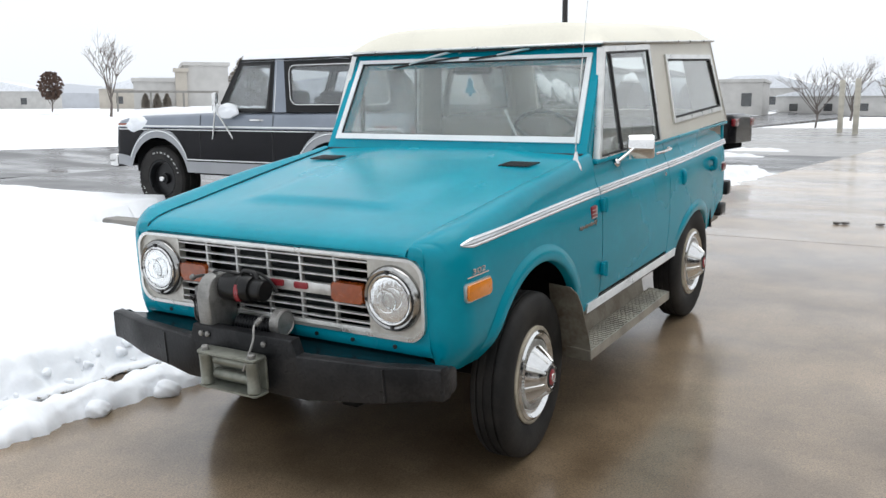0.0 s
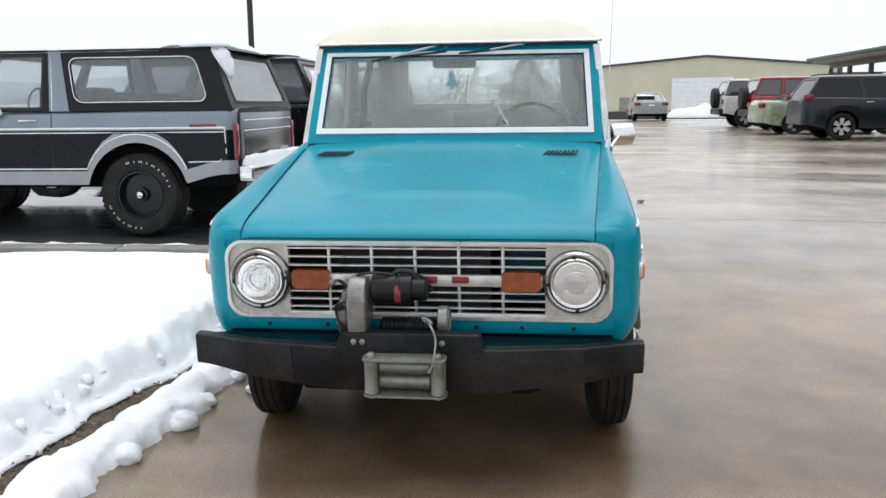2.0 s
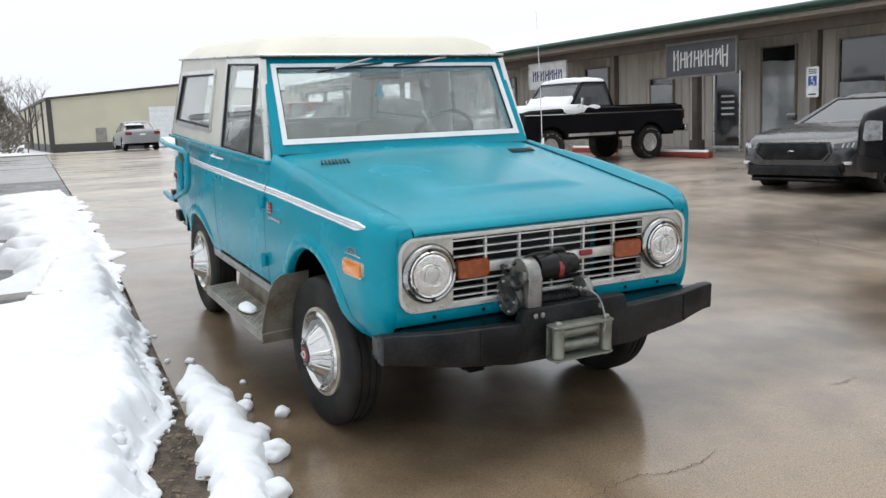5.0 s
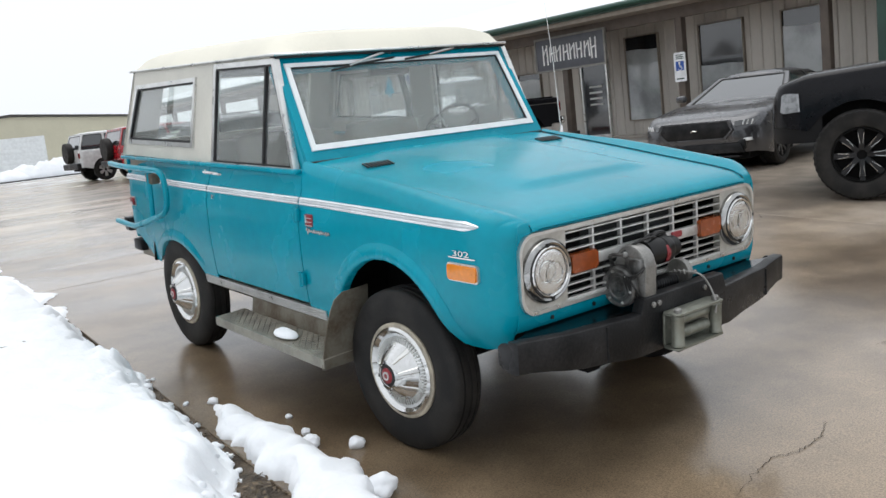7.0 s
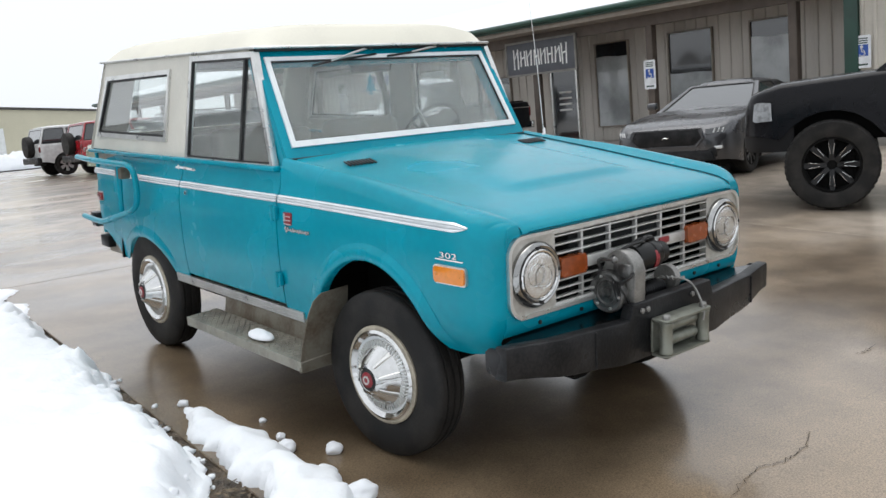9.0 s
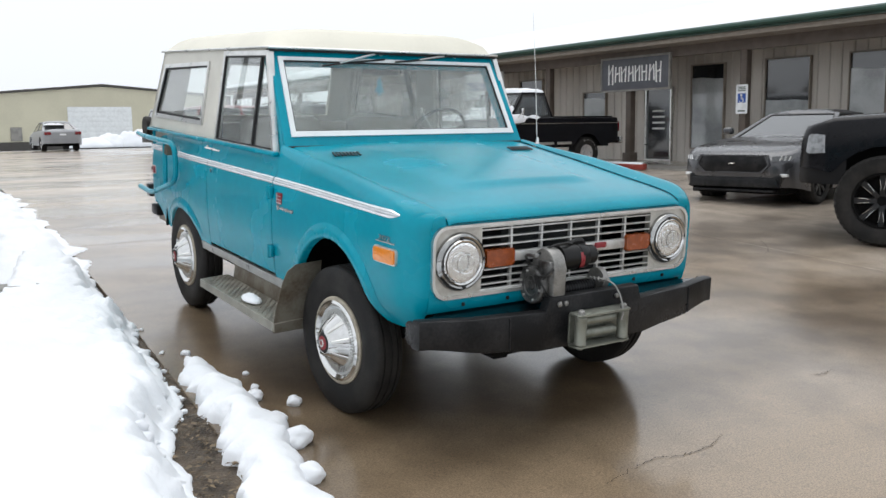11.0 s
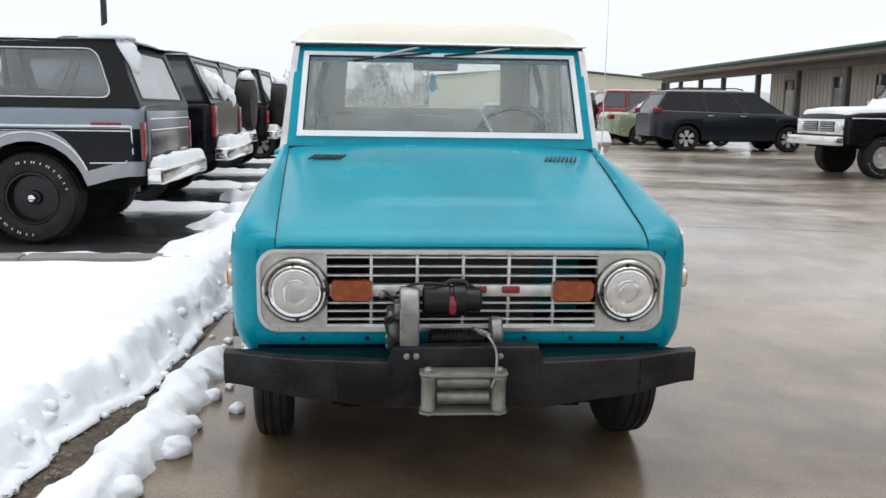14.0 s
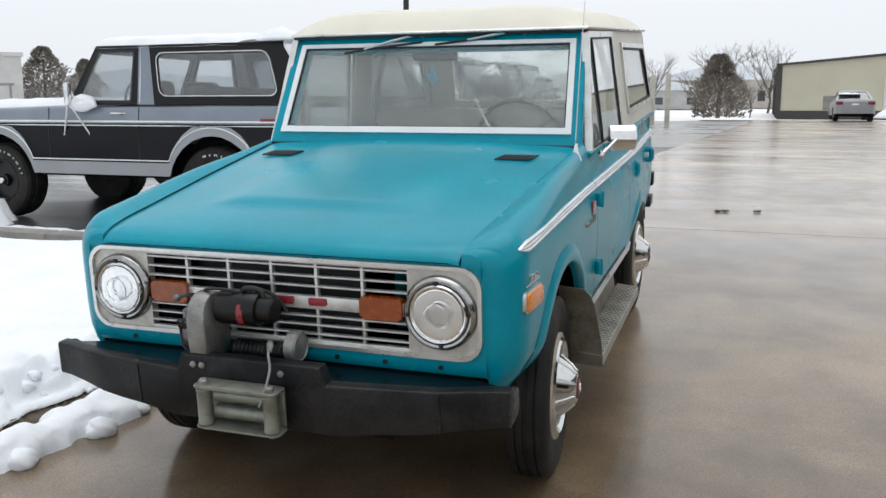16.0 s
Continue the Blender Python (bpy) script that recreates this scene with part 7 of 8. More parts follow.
    for y in (1.52, 2.64):
        bm = B()
        tube(bm, [(s * 0.966, y, 1.17), (s * 0.986, y, 0.98), (s * 0.990, y, 0.66)], 0.004, 5)
        part("door_gap", bm, BLACK_RUBBER, suv)
    bm = B()
    box(bm, s * 1.06 - 0.03, s * 1.06 + 0.03, 1.83, 1.89, 1.19, 1.42, 0.02)
    mr = part("tow_mirror", bm, CHROME, suv)
    for a, b in (((s * 0.97, 1.7, 0.86), (s * 1.06, 1.86, 1.25)), ((s * 0.97, 2.05, 0.88), (s * 1.06, 1.86, 1.23)), ((s * 0.95, 1.86, 1.24), (s * 1.06, 1.86, 1.40))):
        bm = B()
        tube(bm, [a, b], 0.010, 6)
        part("mirror_brace", bm, DULL_CHROME, mr)
    lamp(suv, "tail_lamp", s * 0.90, 4.44, 0.90, 0.09, 0.34, 0.05, RED_LENS)
glazed("windscreen_frame", [(-0.955, 1.76, 1.19), (0.955, 1.76, 1.19), (0.86, 2.08, 1.78), (-0.86, 2.08, 1.78)], (0.08, 0.08, 0.04, 0.05), BLACK_SAT, suv, 0.05, glass_mat=PALE_GLASS)
glazed("tailgate_window", [(0.955, 4.44, 1.21), (-0.955, 4.44, 1.21), (-0.86, 4.22, 1.78), (0.86, 4.22, 1.78)], (0.13, 0.13, 0.05, 0.06), BLACK_SAT, suv, 0.06, glass_mat=PALE_GLASS)
bm = B()
loft(bm, [[(0.875 * u, y, 1.765 + 0.075 * e * (1 - abs(u) ** 4)) for u in spread(-1, 1, 14)] for y, e in ((2.02, 0.1), (2.08, 0.6), (2.2, 0.9), (2.7, 1), (3.6, 1), (4.05, 0.95), (4.22, 0.6), (4.30, 0.1))], closed=False)
part("roof", bm, BLACK_SAT, suv, smooth=60)
bm = B()
box(bm, -0.80, 0.80, 4.44, 4.465, 0.66, 1.17, 0.01)
tg = part("tailgate", bm, STEEL_BLUE, suv)
bm = B()
box(bm, -0.74, 0.74, 4.462, 4.472, 0.72, 0.98, 0.004)
part("tailgate_panel", bm, GRAPHITE, tg)
for z in (0.70, 1.0, 1.10):
    bm = B()
    tube(bm, [(-0.77, 4.474, z), (0.77, 4.474, z)], 0.007, 6)
    part("tailgate_moulding", bm, CHROME, tg)
for k in range(4):
    bm = B()
    box(bm, -0.42 - 0.075 * k, -0.375 - 0.075 * k, 4.472, 4.478, 0.76, 0.80, 0.002)
    part("letter_bar", bm, LETTER_WHITE, tg)
for y0, y1, nm in ((4.47, 4.62, "rear_bumper"), (-0.16, 0.0, "front_bumper")):
    bm = B()
    box(bm, -0.96, 0.96, y0, y1, 0.52, 0.68, 0.03, 3)
    part(nm, bm, CHROME, suv)
bm = B()
box(bm, -0.80, 0.80, 3.05, 3.2, 0.8, 1.38, 0.06)
for s in (-1, 1):
    box(bm, s * 0.42 - 0.28, s * 0.42 + 0.28, 2.35, 2.5, 0.8, 1.45, 0.06)
box(bm, -0.85, 0.85, 1.85, 2.1, 0.8, 1.19, 0.05)
tube(bm, [(0.42 + 0.19 * math.cos(a), 2.2, 1.24 + 0.19 * math.sin(a)) for a in (radians(d) for d in range(0, 361, 20))], 0.012, 6)
part("interior", bm, DASH, suv)
bm = B()
SE = [(2.02, 0.1), (2.08, 0.6), (2.2, 0.9), (2.7, 1), (3.6, 1), (4.05, 0.95), (4.22, 0.6), (4.30, 0.1)]
blanket(bm, lambda x, y: 1.765 + 0.075 * lerp(SE, y) * (1 - abs(x / 0.875) ** 4), -0.865, 0.865, 2.06, 3.72, 0.065, 2.0, 44, 44, holes=0.5)
blanket(bm, lambda x, y: 1.765 + 0.075 * lerp(SE, y) * (1 - abs(x / 0.875) ** 4), -0.865, 0.30, 3.70, 4.20, 0.06, 5.0, 30, 16, holes=0.3)
snow_on("roof_snow", bm, M1, "melting snow on an off-roader's black roof")
bm = B()
patch(bm, 0, 0, 0, 0.09, 0.20, 0.09, 3, m=Matrix.Translation((0.80, 4.30, 1.66)) @ pose(0, 0, 0, -60, 0, 0))
patch(bm, 0.70, 4.10, 1.80, 0.22, 0.26, 0.10, 5)
blanket(bm, lambda x, y: 0.672, -0.93, 0.93, 4.475, 4.615, 0.10, 2.0, 70, 16, holes=0.9)
snow_on("tail_snow", bm, M1, "clumps of snow on a chrome bumper and tail")
bm = B()
ST = [(0, 1.03), (0.06, 1.10), (0.3, 1.15), (1.55, 1.19)]
blanket(bm, lambda x, y: lerp(ST, y) + 0.015, -0.88, 0.88, 0.15, 1.7, 0.07, 6.0, holes=0.6)
patch(bm, 0, 0, 0, 0.10, 0.20, 0.04, 8, m=Matrix.Translation((0.975, 0.42, 1.06)) @ pose(0, 0, 0, 0, 85, 0))
patch(bm, 0, 0, 0, 0.10, 0.17, 0.05, 4, m=Matrix.Translation((1.0, 1.98, 1.22)) @ pose(0, 0, 0, 0, 60, 0))
snow_on("hood_snow", bm, M1, "snow lying on an off-roader's hood")

# -- the rest of that row: dark off-roaders tail-out, and a dark saloon --
def spare(car, y, z, R):
    bm = B()
    lathe(bm, [(0.05, 0.0), (R * 0.95, 0.0), (R, 0.05), (R, 0.20), (R * 0.94, 0.245), (R * 0.5, 0.255), (0.02, 0.255)], Matrix.Translation((0.05, y, z)) @ pose(0, 0, 0, -90, 0, 0), 32)
    part("spare_wheel", bm, RUBBER, car, "covered spare wheel")


M2 = pose(-6.75, 8.25, 0.36, 0, 0, -90)
c2 = vehicle("dark_off_roader", M2, "charcoal two-door off-roader dusted with snow", 4.45, 1.96, [(0, 1.02), (0.3, 1.12), (1.6, 1.18), (4.45, 1.20)], 0.50, (0.85, 3.5), 0.39, BLACK_PAINT, (1.75, 2.2, 4.15, 4.42, 1.75, 0.93, 0.84, (0.36,), BLACK_PAINT), "off-roader", band=0.12, style="alloy", shoulder=0.07, tyre_w=0.27)
for s in (-1, 1):
    lamp(c2, "tail_lamp", s * 0.88, 4.44, 0.98, 0.15, 0.36, 0.06, RED_LENS)
bm = B()
box(bm, -0.95, 0.95, 4.44, 4.62, 0.52, 0.68, 0.03, 3)
part("rear_bumper", bm, CHROME, c2)
bm = B()
blanket(bm, lambda x, y: 0.672, -0.92, 0.92, 4.45, 4.615, 0.13, 7.0, 70, 16, holes=0.9)
for k in range(4):
    patch(bm, 0, 0, 0, 0.15, 0.16, 0.06, k + 4, m=Matrix.Translation((-0.4 + 0.35 * k, 4.40 - 0.05 * (k % 2), 1.32 + 0.05 * k)) @ pose(0, 0, 0, -65, 0, 0))
patch(bm, 0.2, 3.2, 1.82, 0.7, 0.8, 0.06, 6)
snow_on("tail_snow", bm, M2, "clumps of snow on a dark tail and bumper")
for i, (y, x) in enumerate(((10.95, -2.55), (13.65, -2.35))):
    m = pose(x - 4.05, y, gz(x, y), 0, 0, -90)
    c = vehicle("dark_off_roader", m, "black boxy off-roader with a spare wheel on its tail", 4.0, 1.86, [(0, 1.02), (0.3, 1.10), (1.5, 1.14), (4.0, 1.15)], 0.52, (0.75, 3.2), 0.40, BLACK_PAINT, (1.5, 1.75, 3.85, 3.98, 1.78, 0.88, 0.80, (0.35, 0.66), BLACK_PAINT), "off-roader", style="black", shoulder=0.05, tyre_w=0.27)
    spare(c, 4.0, 1.16, 0.41)
    bm = B()
    box(bm, -0.9, 0.9, 3.98, 4.16, 0.55, 0.70, 0.03, 3)
    part("rear_bumper", bm, CHROME, c)
    bm = B()
    patch(bm, 0.05, 4.13, 1.555, 0.20, 0.14, 0.12, i)
    for k in range(4):
        blanket(bm, lambda x, y: 0.692, -0.85 + 0.43 * k, -0.44 + 0.43 * k, 3.99, 4.155, 0.11, i + k, 26, 14, holes=0.9)
    snow_on("tail_snow", bm, m, "snow caught on a spare wheel and bumper")
    for s in (-1, 1):
        lamp(c, "tail_lamp", s * 0.84, 4.0, 0.95, 0.14, 0.22, 0.06, RED_LENS)
m = pose(-2.0 - 4.6, 16.6, gz(-2, 16.6), 0, 0, -90)
c5 = vehicle("dark_saloon", m, "dark red-black saloon parked tail-out", 4.6, 1.80, [(0, 0.62), (0.2, 0.72), (1.4, 0.90), (3.6, 0.95), (4.5, 0.98), (4.6, 0.90)], 0.30, (0.9, 3.65), 0.33, BLACK_PAINT, (1.25, 2.0, 3.3, 4.05, 1.36, 0.84, 0.62, (0.5,), BLACK_PAINT), style="alloy", rc=0.25)
for s in (-1, 1):
    lamp(c5, "tail_lamp", s * 0.68, 4.57, 0.82, 0.34, 0.16, 0.08, RED_LENS)

# -- the black pickup with snow on its hood --
MP = pose(8.28, 13.75, gz(9, 13.7), 0, 0, -87) @ Matrix.Scale(0.93, 4)
pk = vehicle("black_pickup", MP, "black vintage pickup with a snow-covered hood and white roof", 5.32, 1.98, [(0, 1.20), (0.05, 1.28), (0.3, 1.33), (1.75, 1.38), (2.95, 1.38), (3.0, 1.36), (5.32, 1.36)], 0.64, (0.88, 4.10), 0.43, BLACK_PAINT, (1.5, 1.98, 2.72, 2.92, 1.99, 0.92, 0.82, (), BLACK_PAINT), "pickup", style="slot", lettered=True, tyre_w=0.30, shoulder=0.06, arch_gap=0.08)
bm = B()
box(bm, -0.90, 0.90, -0.03, 0.02, 0.88, 1.20, 0.015)
gp = part("grille_panel", bm, CHROME, pk)
for s in (-1, 1):
    bm = B()
    lathe(bm, [(0.10, 0.0), (0.10, 0.03), (0.09, 0.045), (0.02, 0.06)], Matrix.Translation((s * 0.74, -0.02, 1.04)) @ pose(0, 0, 0, 90, 0, 0), 24)
    part("headlight", bm, LAMP_GLASS, pk)
    bm = B()
    box(bm, s * 0.32 - 0.28, s * 0.32 + 0.28, -0.045, -0.028, 0.94, 1.15, 0.01)
    part("grille_insert", bm, BLACK_STEEL, gp)
    for k in range(4):
        bm = B()
        box(bm, s * 0.32 - 0.27, s * 0.32 + 0.27, -0.052, -0.044, 0.965 + 0.048 * k, 0.978 + 0.048 * k, 0.003)
        part("grille_bar", bm, CHROME, gp)
    bm = B()
    box(bm, s * 1.10 - 0.03, s * 1.10 + 0.03, 1.72, 1.78, 1.46, 1.60, 0.02)
    mm = part("door_mirror", bm, CHROME, pk)
    bm = B()
    tube(bm, [(s * 0.95, 1.70, 1.35), (s * 1.09, 1.75, 1.50)], 0.010, 6)
    tube(bm, [(s * 0.95, 1.9, 1.35), (s * 1.09, 1.75, 1.50)], 0.010, 6)
    part("mirror_arm", bm, DULL_CHROME, mm)
    bm = B()
    tube(bm, [(s * 0.985, y, 1.22) for y in spread(0.1, 5.27, 10)], 0.012, 6)
    part("belt_moulding", bm, CHROME, pk)
    for y0, y1 in ((1.4, 2.9), (3.0, 3.52)):
        bm = B()
        box(bm, s * 0.985 - 0.012, s * 0.985 + 0.012, y0, y1, 0.68, 0.75, 0.01)
        part("sill_moulding", bm, DULL_CHROME, pk)
    lamp(pk, "tail_lamp", s * 0.88, 5.32, 1.12, 0.14, 0.26, 0.05, RED_LENS)
for y0, y1, nm in ((-0.22, -0.02, "front_bumper"), (5.34, 5.46, "rear_bumper")):
    bm = B()
    box(bm, -0.98, 0.98, y0, y1, 0.66, 0.85, 0.03, 3)
    part(nm, bm, CHROME, pk)
bm = B()
box(bm, -0.78, 0.78, 3.05, 5.25, 1.28, 1.40)
part("load_bed", bm, DARK, pk)
bm = B()
PT = [(0, 1.20), (0.05, 1.28), (0.3, 1.33), (1.75, 1.38)]
blanket(bm, lambda x, y: lerp(PT, y) + 0.03 * (1 - (x / 0.9) ** 2), -0.89, 0.89, 0.07, 1.52, 0.085, 1.0, 40, 40, holes=0.8)
blanket(bm, lambda x, y: 1.375 + max(0, y - 1.5) * 1.27, -0.86, 0.86, 1.40, 1.70, 0.09, 3.0, 40, 24, holes=0.6)
blanket(bm, lambda x, y: 1.978 + 0.075 * math.sin(math.pi / 2 * min(1, 6 * min((y - 1.96) / 0.78, (2.74 - y) / 0.78) + 0.05)) * (1 - abs(x / 0.824) ** 3.5), -0.81, 0.81, 1.97, 2.73, 0.06, 4.0, 40, 26, holes=0.9)
patch(bm, 0, 0, 0, 0.12, 0.46, 0.028, 8, m=Matrix.Translation((0.955, 1.66, 1.34)) @ pose(0, 0, 0, 0, 72, 0))
patch(bm, 0, 0, 0, 0.07, 0.20, 0.022, 5, m=Matrix.Translation((0.945, 2.28, 1.37)) @ pose(0, 0, 0, 0, 70, 0))
snow_on("hood_snow", bm, MP, "thick snow on a pickup's hood, cowl and roof")

# -- navy crossover, pale green saloon, two boxy off-roaders, silver saloon --
def row_car(xt, y, L, dz=0.0):
    """Tail towards -x at xt, nose towards the shop."""
    return pose(xt + L, y, gz(xt + 2, y) + dz, 0, 0, 90)


cr = vehicle("navy_crossover", row_car(7.3, 22.6, 5.0), "dark navy family crossover parked nose-in", 5.0, 1.98, [(0, 0.80), (0.2, 0.95), (1.2, 1.10), (4.2, 1.16), (4.9, 1.18), (5.0, 1.05)], 0.32, (0.95, 3.97), 0.37, NAVY, (1.05, 2.0, 4.55, 4.93, 1.70, 0.92, 0.74, (0.30, 0.60), NAVY), "crossover", rc=0.30, tumble=0.08, glass_mat=PRIVACY_GLASS)
for s in (-1, 1):
    lamp(cr, "tail_lamp", s * 0.90, 4.86, 1.16, 0.16, 0.16, 0.28, RED_LENS)
    for y in (2.35, 3.3):
        lamp(cr, "door_handle", s * 0.985, y, 1.02, 0.03, 0.025, 0.18, CHROME)
    bm = B()
    tube(bm, [(s * 0.68, 2.3, 1.76), (s * 0.68, 2.5, 1.80), (s * 0.68, 4.2, 1.80), (s * 0.68, 4.4, 1.76)], 0.018, 6)
    part("roof_rail", bm, BLACK_STEEL, cr)
gr = vehicle("green_saloon", row_car(7.0, 26.4, 4.8), "pale green rounded saloon parked nose-in", 4.8, 1.84, [(0, 0.66), (0.25, 0.78), (1.3, 0.98), (3.8, 1.04), (4.65, 1.06), (4.8, 0.90)], 0.28, (0.95, 3.7), 0.33, GREEN_PAINT, (1.3, 2.1, 3.2, 4.1, 1.46, 0.86, 0.66, (0.48,), GREEN_PAINT), "saloon", rc=0.35, tumble=0.08, glass_mat=DARK_GLASS)
for s in (-1, 1):
    lamp(gr, "tail_lamp", s * 0.74, 4.68, 0.92, 0.30, 0.16, 0.22, RED_LENS)
for nm, y, xt, paint, lab in (("red_off_roader", 30.0, 7.6, RED_PAINT, "red boxy off-roader with a tail-mounted spare"), ("white_off_roader", 33.4, 7.2, WHITE_PAINT, "white and black boxy off-roader with a spare wheel")):
    c = vehicle(nm, row_car(xt, y, 4.6), lab, 4.6, 1.95, [(0, 1.05), (0.15, 1.16), (1.5, 1.20), (4.6, 1.22)], 0.46, (0.85, 3.7), 0.41, paint, (1.55, 1.95, 4.35, 4.58, 1.84, 0.92, 0.84, (0.36, 0.68), paint), "off-roader", rc=0.12, style="alloy", tyre_w=0.27, shoulder=0.05, glass_mat=DARK_GLASS)
    spare(c, 4.6, 1.15, 0.40)
    for s in (-1, 1):
        lamp(c, "tail_lamp", s * 0.88, 4.60, 1.02, 0.12, 0.20, 0.05, RED_LENS)
    bm = B()
    box(bm, -0.96, 0.96, 4.58, 4.74, 0.50, 0.74, 0.04, 3)
    part("rear_bumper", bm, BLACK_STEEL, c)
sl = vehicle("silver_saloon", pose(5.75, 48.5, gz(5, 44), 0, 0, 180 + 8), "silver saloon with snow on its rear window", 4.7, 1.82, [(0, 0.66), (0.25, 0.78), (1.3, 0.95), (3.7, 1.02), (4.6, 1.06), (4.7, 0.92)], 0.28, (0.95, 3.65), 0.33, LIGHT_SILVER, (1.3, 2.1, 3.2, 4.0, 1.44, 0.84, 0.64, (0.48,), LIGHT_SILVER), "saloon", rc=0.3, tumble=0.08, glass_mat=DARK_GLASS)
sl.matrix_world = pose(5.75, 48.6, gz(5, 44), 0, 0, 180)
for s in (-1, 1):
    lamp(sl, "tail_lamp", s * 0.70, 4.66, 0.88, 0.32, 0.16, 0.12, RED_LENS)
bm = B()
box(bm, -0.15, 0.15, 4.69, 4.71, 0.78, 0.86)
part("number_plate", bm, SIGN_WHITE, sl)
bm = B()
patch(bm, 0.2, 3.6, 1.30, 0.5, 0.35, 0.08, 2)
snow_on("rear_snow", bm, sl.matrix_world, "snow on a saloon's rear window")

# -- graphite muscle coupe and the black lifted pickup by the shop --
MC = pose(8.05, 5.45, 0.20, 0, 0, -79)
mc = vehicle("muscle_coupe", MC, "graphite muscle coupe with dark wheels", 4.75, 1.90, [(0, 0.66), (0.10, 0.76), (0.35, 0.84), (1.5, 0.97), (3.4, 1.02), (4.6, 1.06), (4.75, 0.98)], 0.22, (0.92, 3.64), 0.345, GRAPHITE, (1.45, 2.35, 3.25, 4.30, 1.36, 0.84, 0.58, (0.62,), GRAPHITE), "coupe", rc=0.42, tumble=0.06, style="black", tyre_w=0.26, crown=0.05, glass_mat=DARK_GLASS)
for ob in mc.children:
    if ob.name.startswith("body"):
        for v in ob.data.vertices:
            x, y, z = v.co
            near = smooth01((1.0 - y) / 0.9)
            v.co.y += near * (0.55 * max(0, z - 0.66) + 0.30 * max(0, 0.46 - z))
            v.co.z += (0.035 * math.exp(-((abs(x) - 0.74) / 0.12) ** 2) - 0.018 * math.exp(-(x / 0.62) ** 4)) * smooth01((z - 0.66) / 0.12) * smooth01((1.6 - y) / 0.4) * smooth01(y / 0.3)
for s in (-1, 1):
    bm = B()
    prism(bm, [(s * 0.56, 0.30), (s * 0.72, 0.33), (s * 0.72, 0.47), (s * 0.60, 0.45)], 0.02, 0.12, "y", 0.01)
    part("side_vent", bm, BLACK_STEEL, mc)
bm = B()
prism(bm, [(-0.44, 0.50), (0.44, 0.50), (0.55, 0.61), (0.50, 0.735), (-0.50, 0.735), (-0.55, 0.61)], -0.03, 0.10, "y", 0.012)
gm = part("grille", bm, BLACK_STEEL, mc, "black trapezoid mesh grille")
bm = B()
ring_plate(bm, [(-0.46, 0.485), (0.46, 0.485), (0.575, 0.61), (0.52, 0.752), (-0.52, 0.752), (-0.575, 0.61)], [(-0.435, 0.505), (0.435, 0.505), (0.545, 0.61), (0.495, 0.73), (-0.495, 0.73), (-0.545, 0.61)], -0.04, 0.05, to_y)
part("grille_frame", bm, GRAPHITE, gm)
bm = B()
tube(bm, curve_pts([(-0.05, -0.05, 0.615), (-0.02, -0.05, 0.63), (0.02, -0.05, 0.625), (0.05, -0.05, 0.635)], 4), 0.007, 6)
part("emblem", bm, CHROME, gm)
for s in (-1, 1):
    bm = B()
    loft(bm, [[(s * 0.58, 0.03, 0.725), (s * 0.59, 0.0, 0.655), (s * 0.59, 0.10, 0.65), (s * 0.58, 0.12, 0.725)], [(s * 0.80, 0.14, 0.75), (s * 0.80, 0.11, 0.665), (s * 0.80, 0.2, 0.66), (s * 0.80, 0.24, 0.74)], [(s * 0.905, 0.36, 0.765), (s * 0.915, 0.34, 0.70), (s * 0.90, 0.40, 0.70), (s * 0.89, 0.42, 0.755)]], True, True)
    hl = part("headlight", bm, DARK_GLASS, mc)
    for k in range(3):
        bm = B()
        tube(bm, [(s * (0.69 + 0.05 * k), 0.045 + 0.035 * k, 0.67), (s * (0.715 + 0.05 * k), 0.06 + 0.035 * k, 0.735)], 0.010, 6)
        part("light_bar", bm, LAMP_GLASS, hl)
    lamp(mc, "fog_lamp", s * 0.70, 0.07, 0.46, 0.22, 0.045, 0.06, LAMP_GLASS)
    bm = B()
    box(bm, s * 1.0 - 0.08, s * 1.0 + 0.08, 1.66, 1.80, 1.02, 1.14, 0.04, 3)
    part("door_mirror", bm, GRAPHITE, mc)
bm = B()
prism(bm, [(-0.72, 0.28), (0.72, 0.28), (0.66, 0.42), (-0.66, 0.42)], -0.012, 0.05, "y", 0.01)
part("lower_intake", bm, BLACK_STEEL, mc)
bm = B()
box(bm, -0.64, 0.64, -0.03, 0.12, 0.215, 0.245, 0.012)
part("splitter", bm, BLACK_STEEL, mc)
HD = 114
hx, hy = math.cos(radians(HD)), math.sin(radians(HD))
MF = Matrix.Translation((6.62 + 0.86 * hx + 0.85 * hy, 2.36 + 0.86 * hy - 0.85 * hx, 0.06)) @ pose(0, 0, 0, 0, 0, HD + 90)
bf = vehicle("lifted_black_pickup", MF, "black lifted pickup with big off-road tyres", 5.6, 1.98, [(0, 1.12), (0.08, 1.30), (0.4, 1.40), (1.5, 1.46), (5.6, 1.46)], 0.78, (0.92, 4.3), 0.49, BLACK_PAINT, (1.35, 2.1, 3.4, 3.75, 1.98, 0.90, 0.76, (0.55,), BLACK_PAINT), "pickup", rc=0.35, style="milled", tyre_w=0.34, arch_gap=0.10, wheel_in=-0.05, glass_mat=DARK_GLASS)
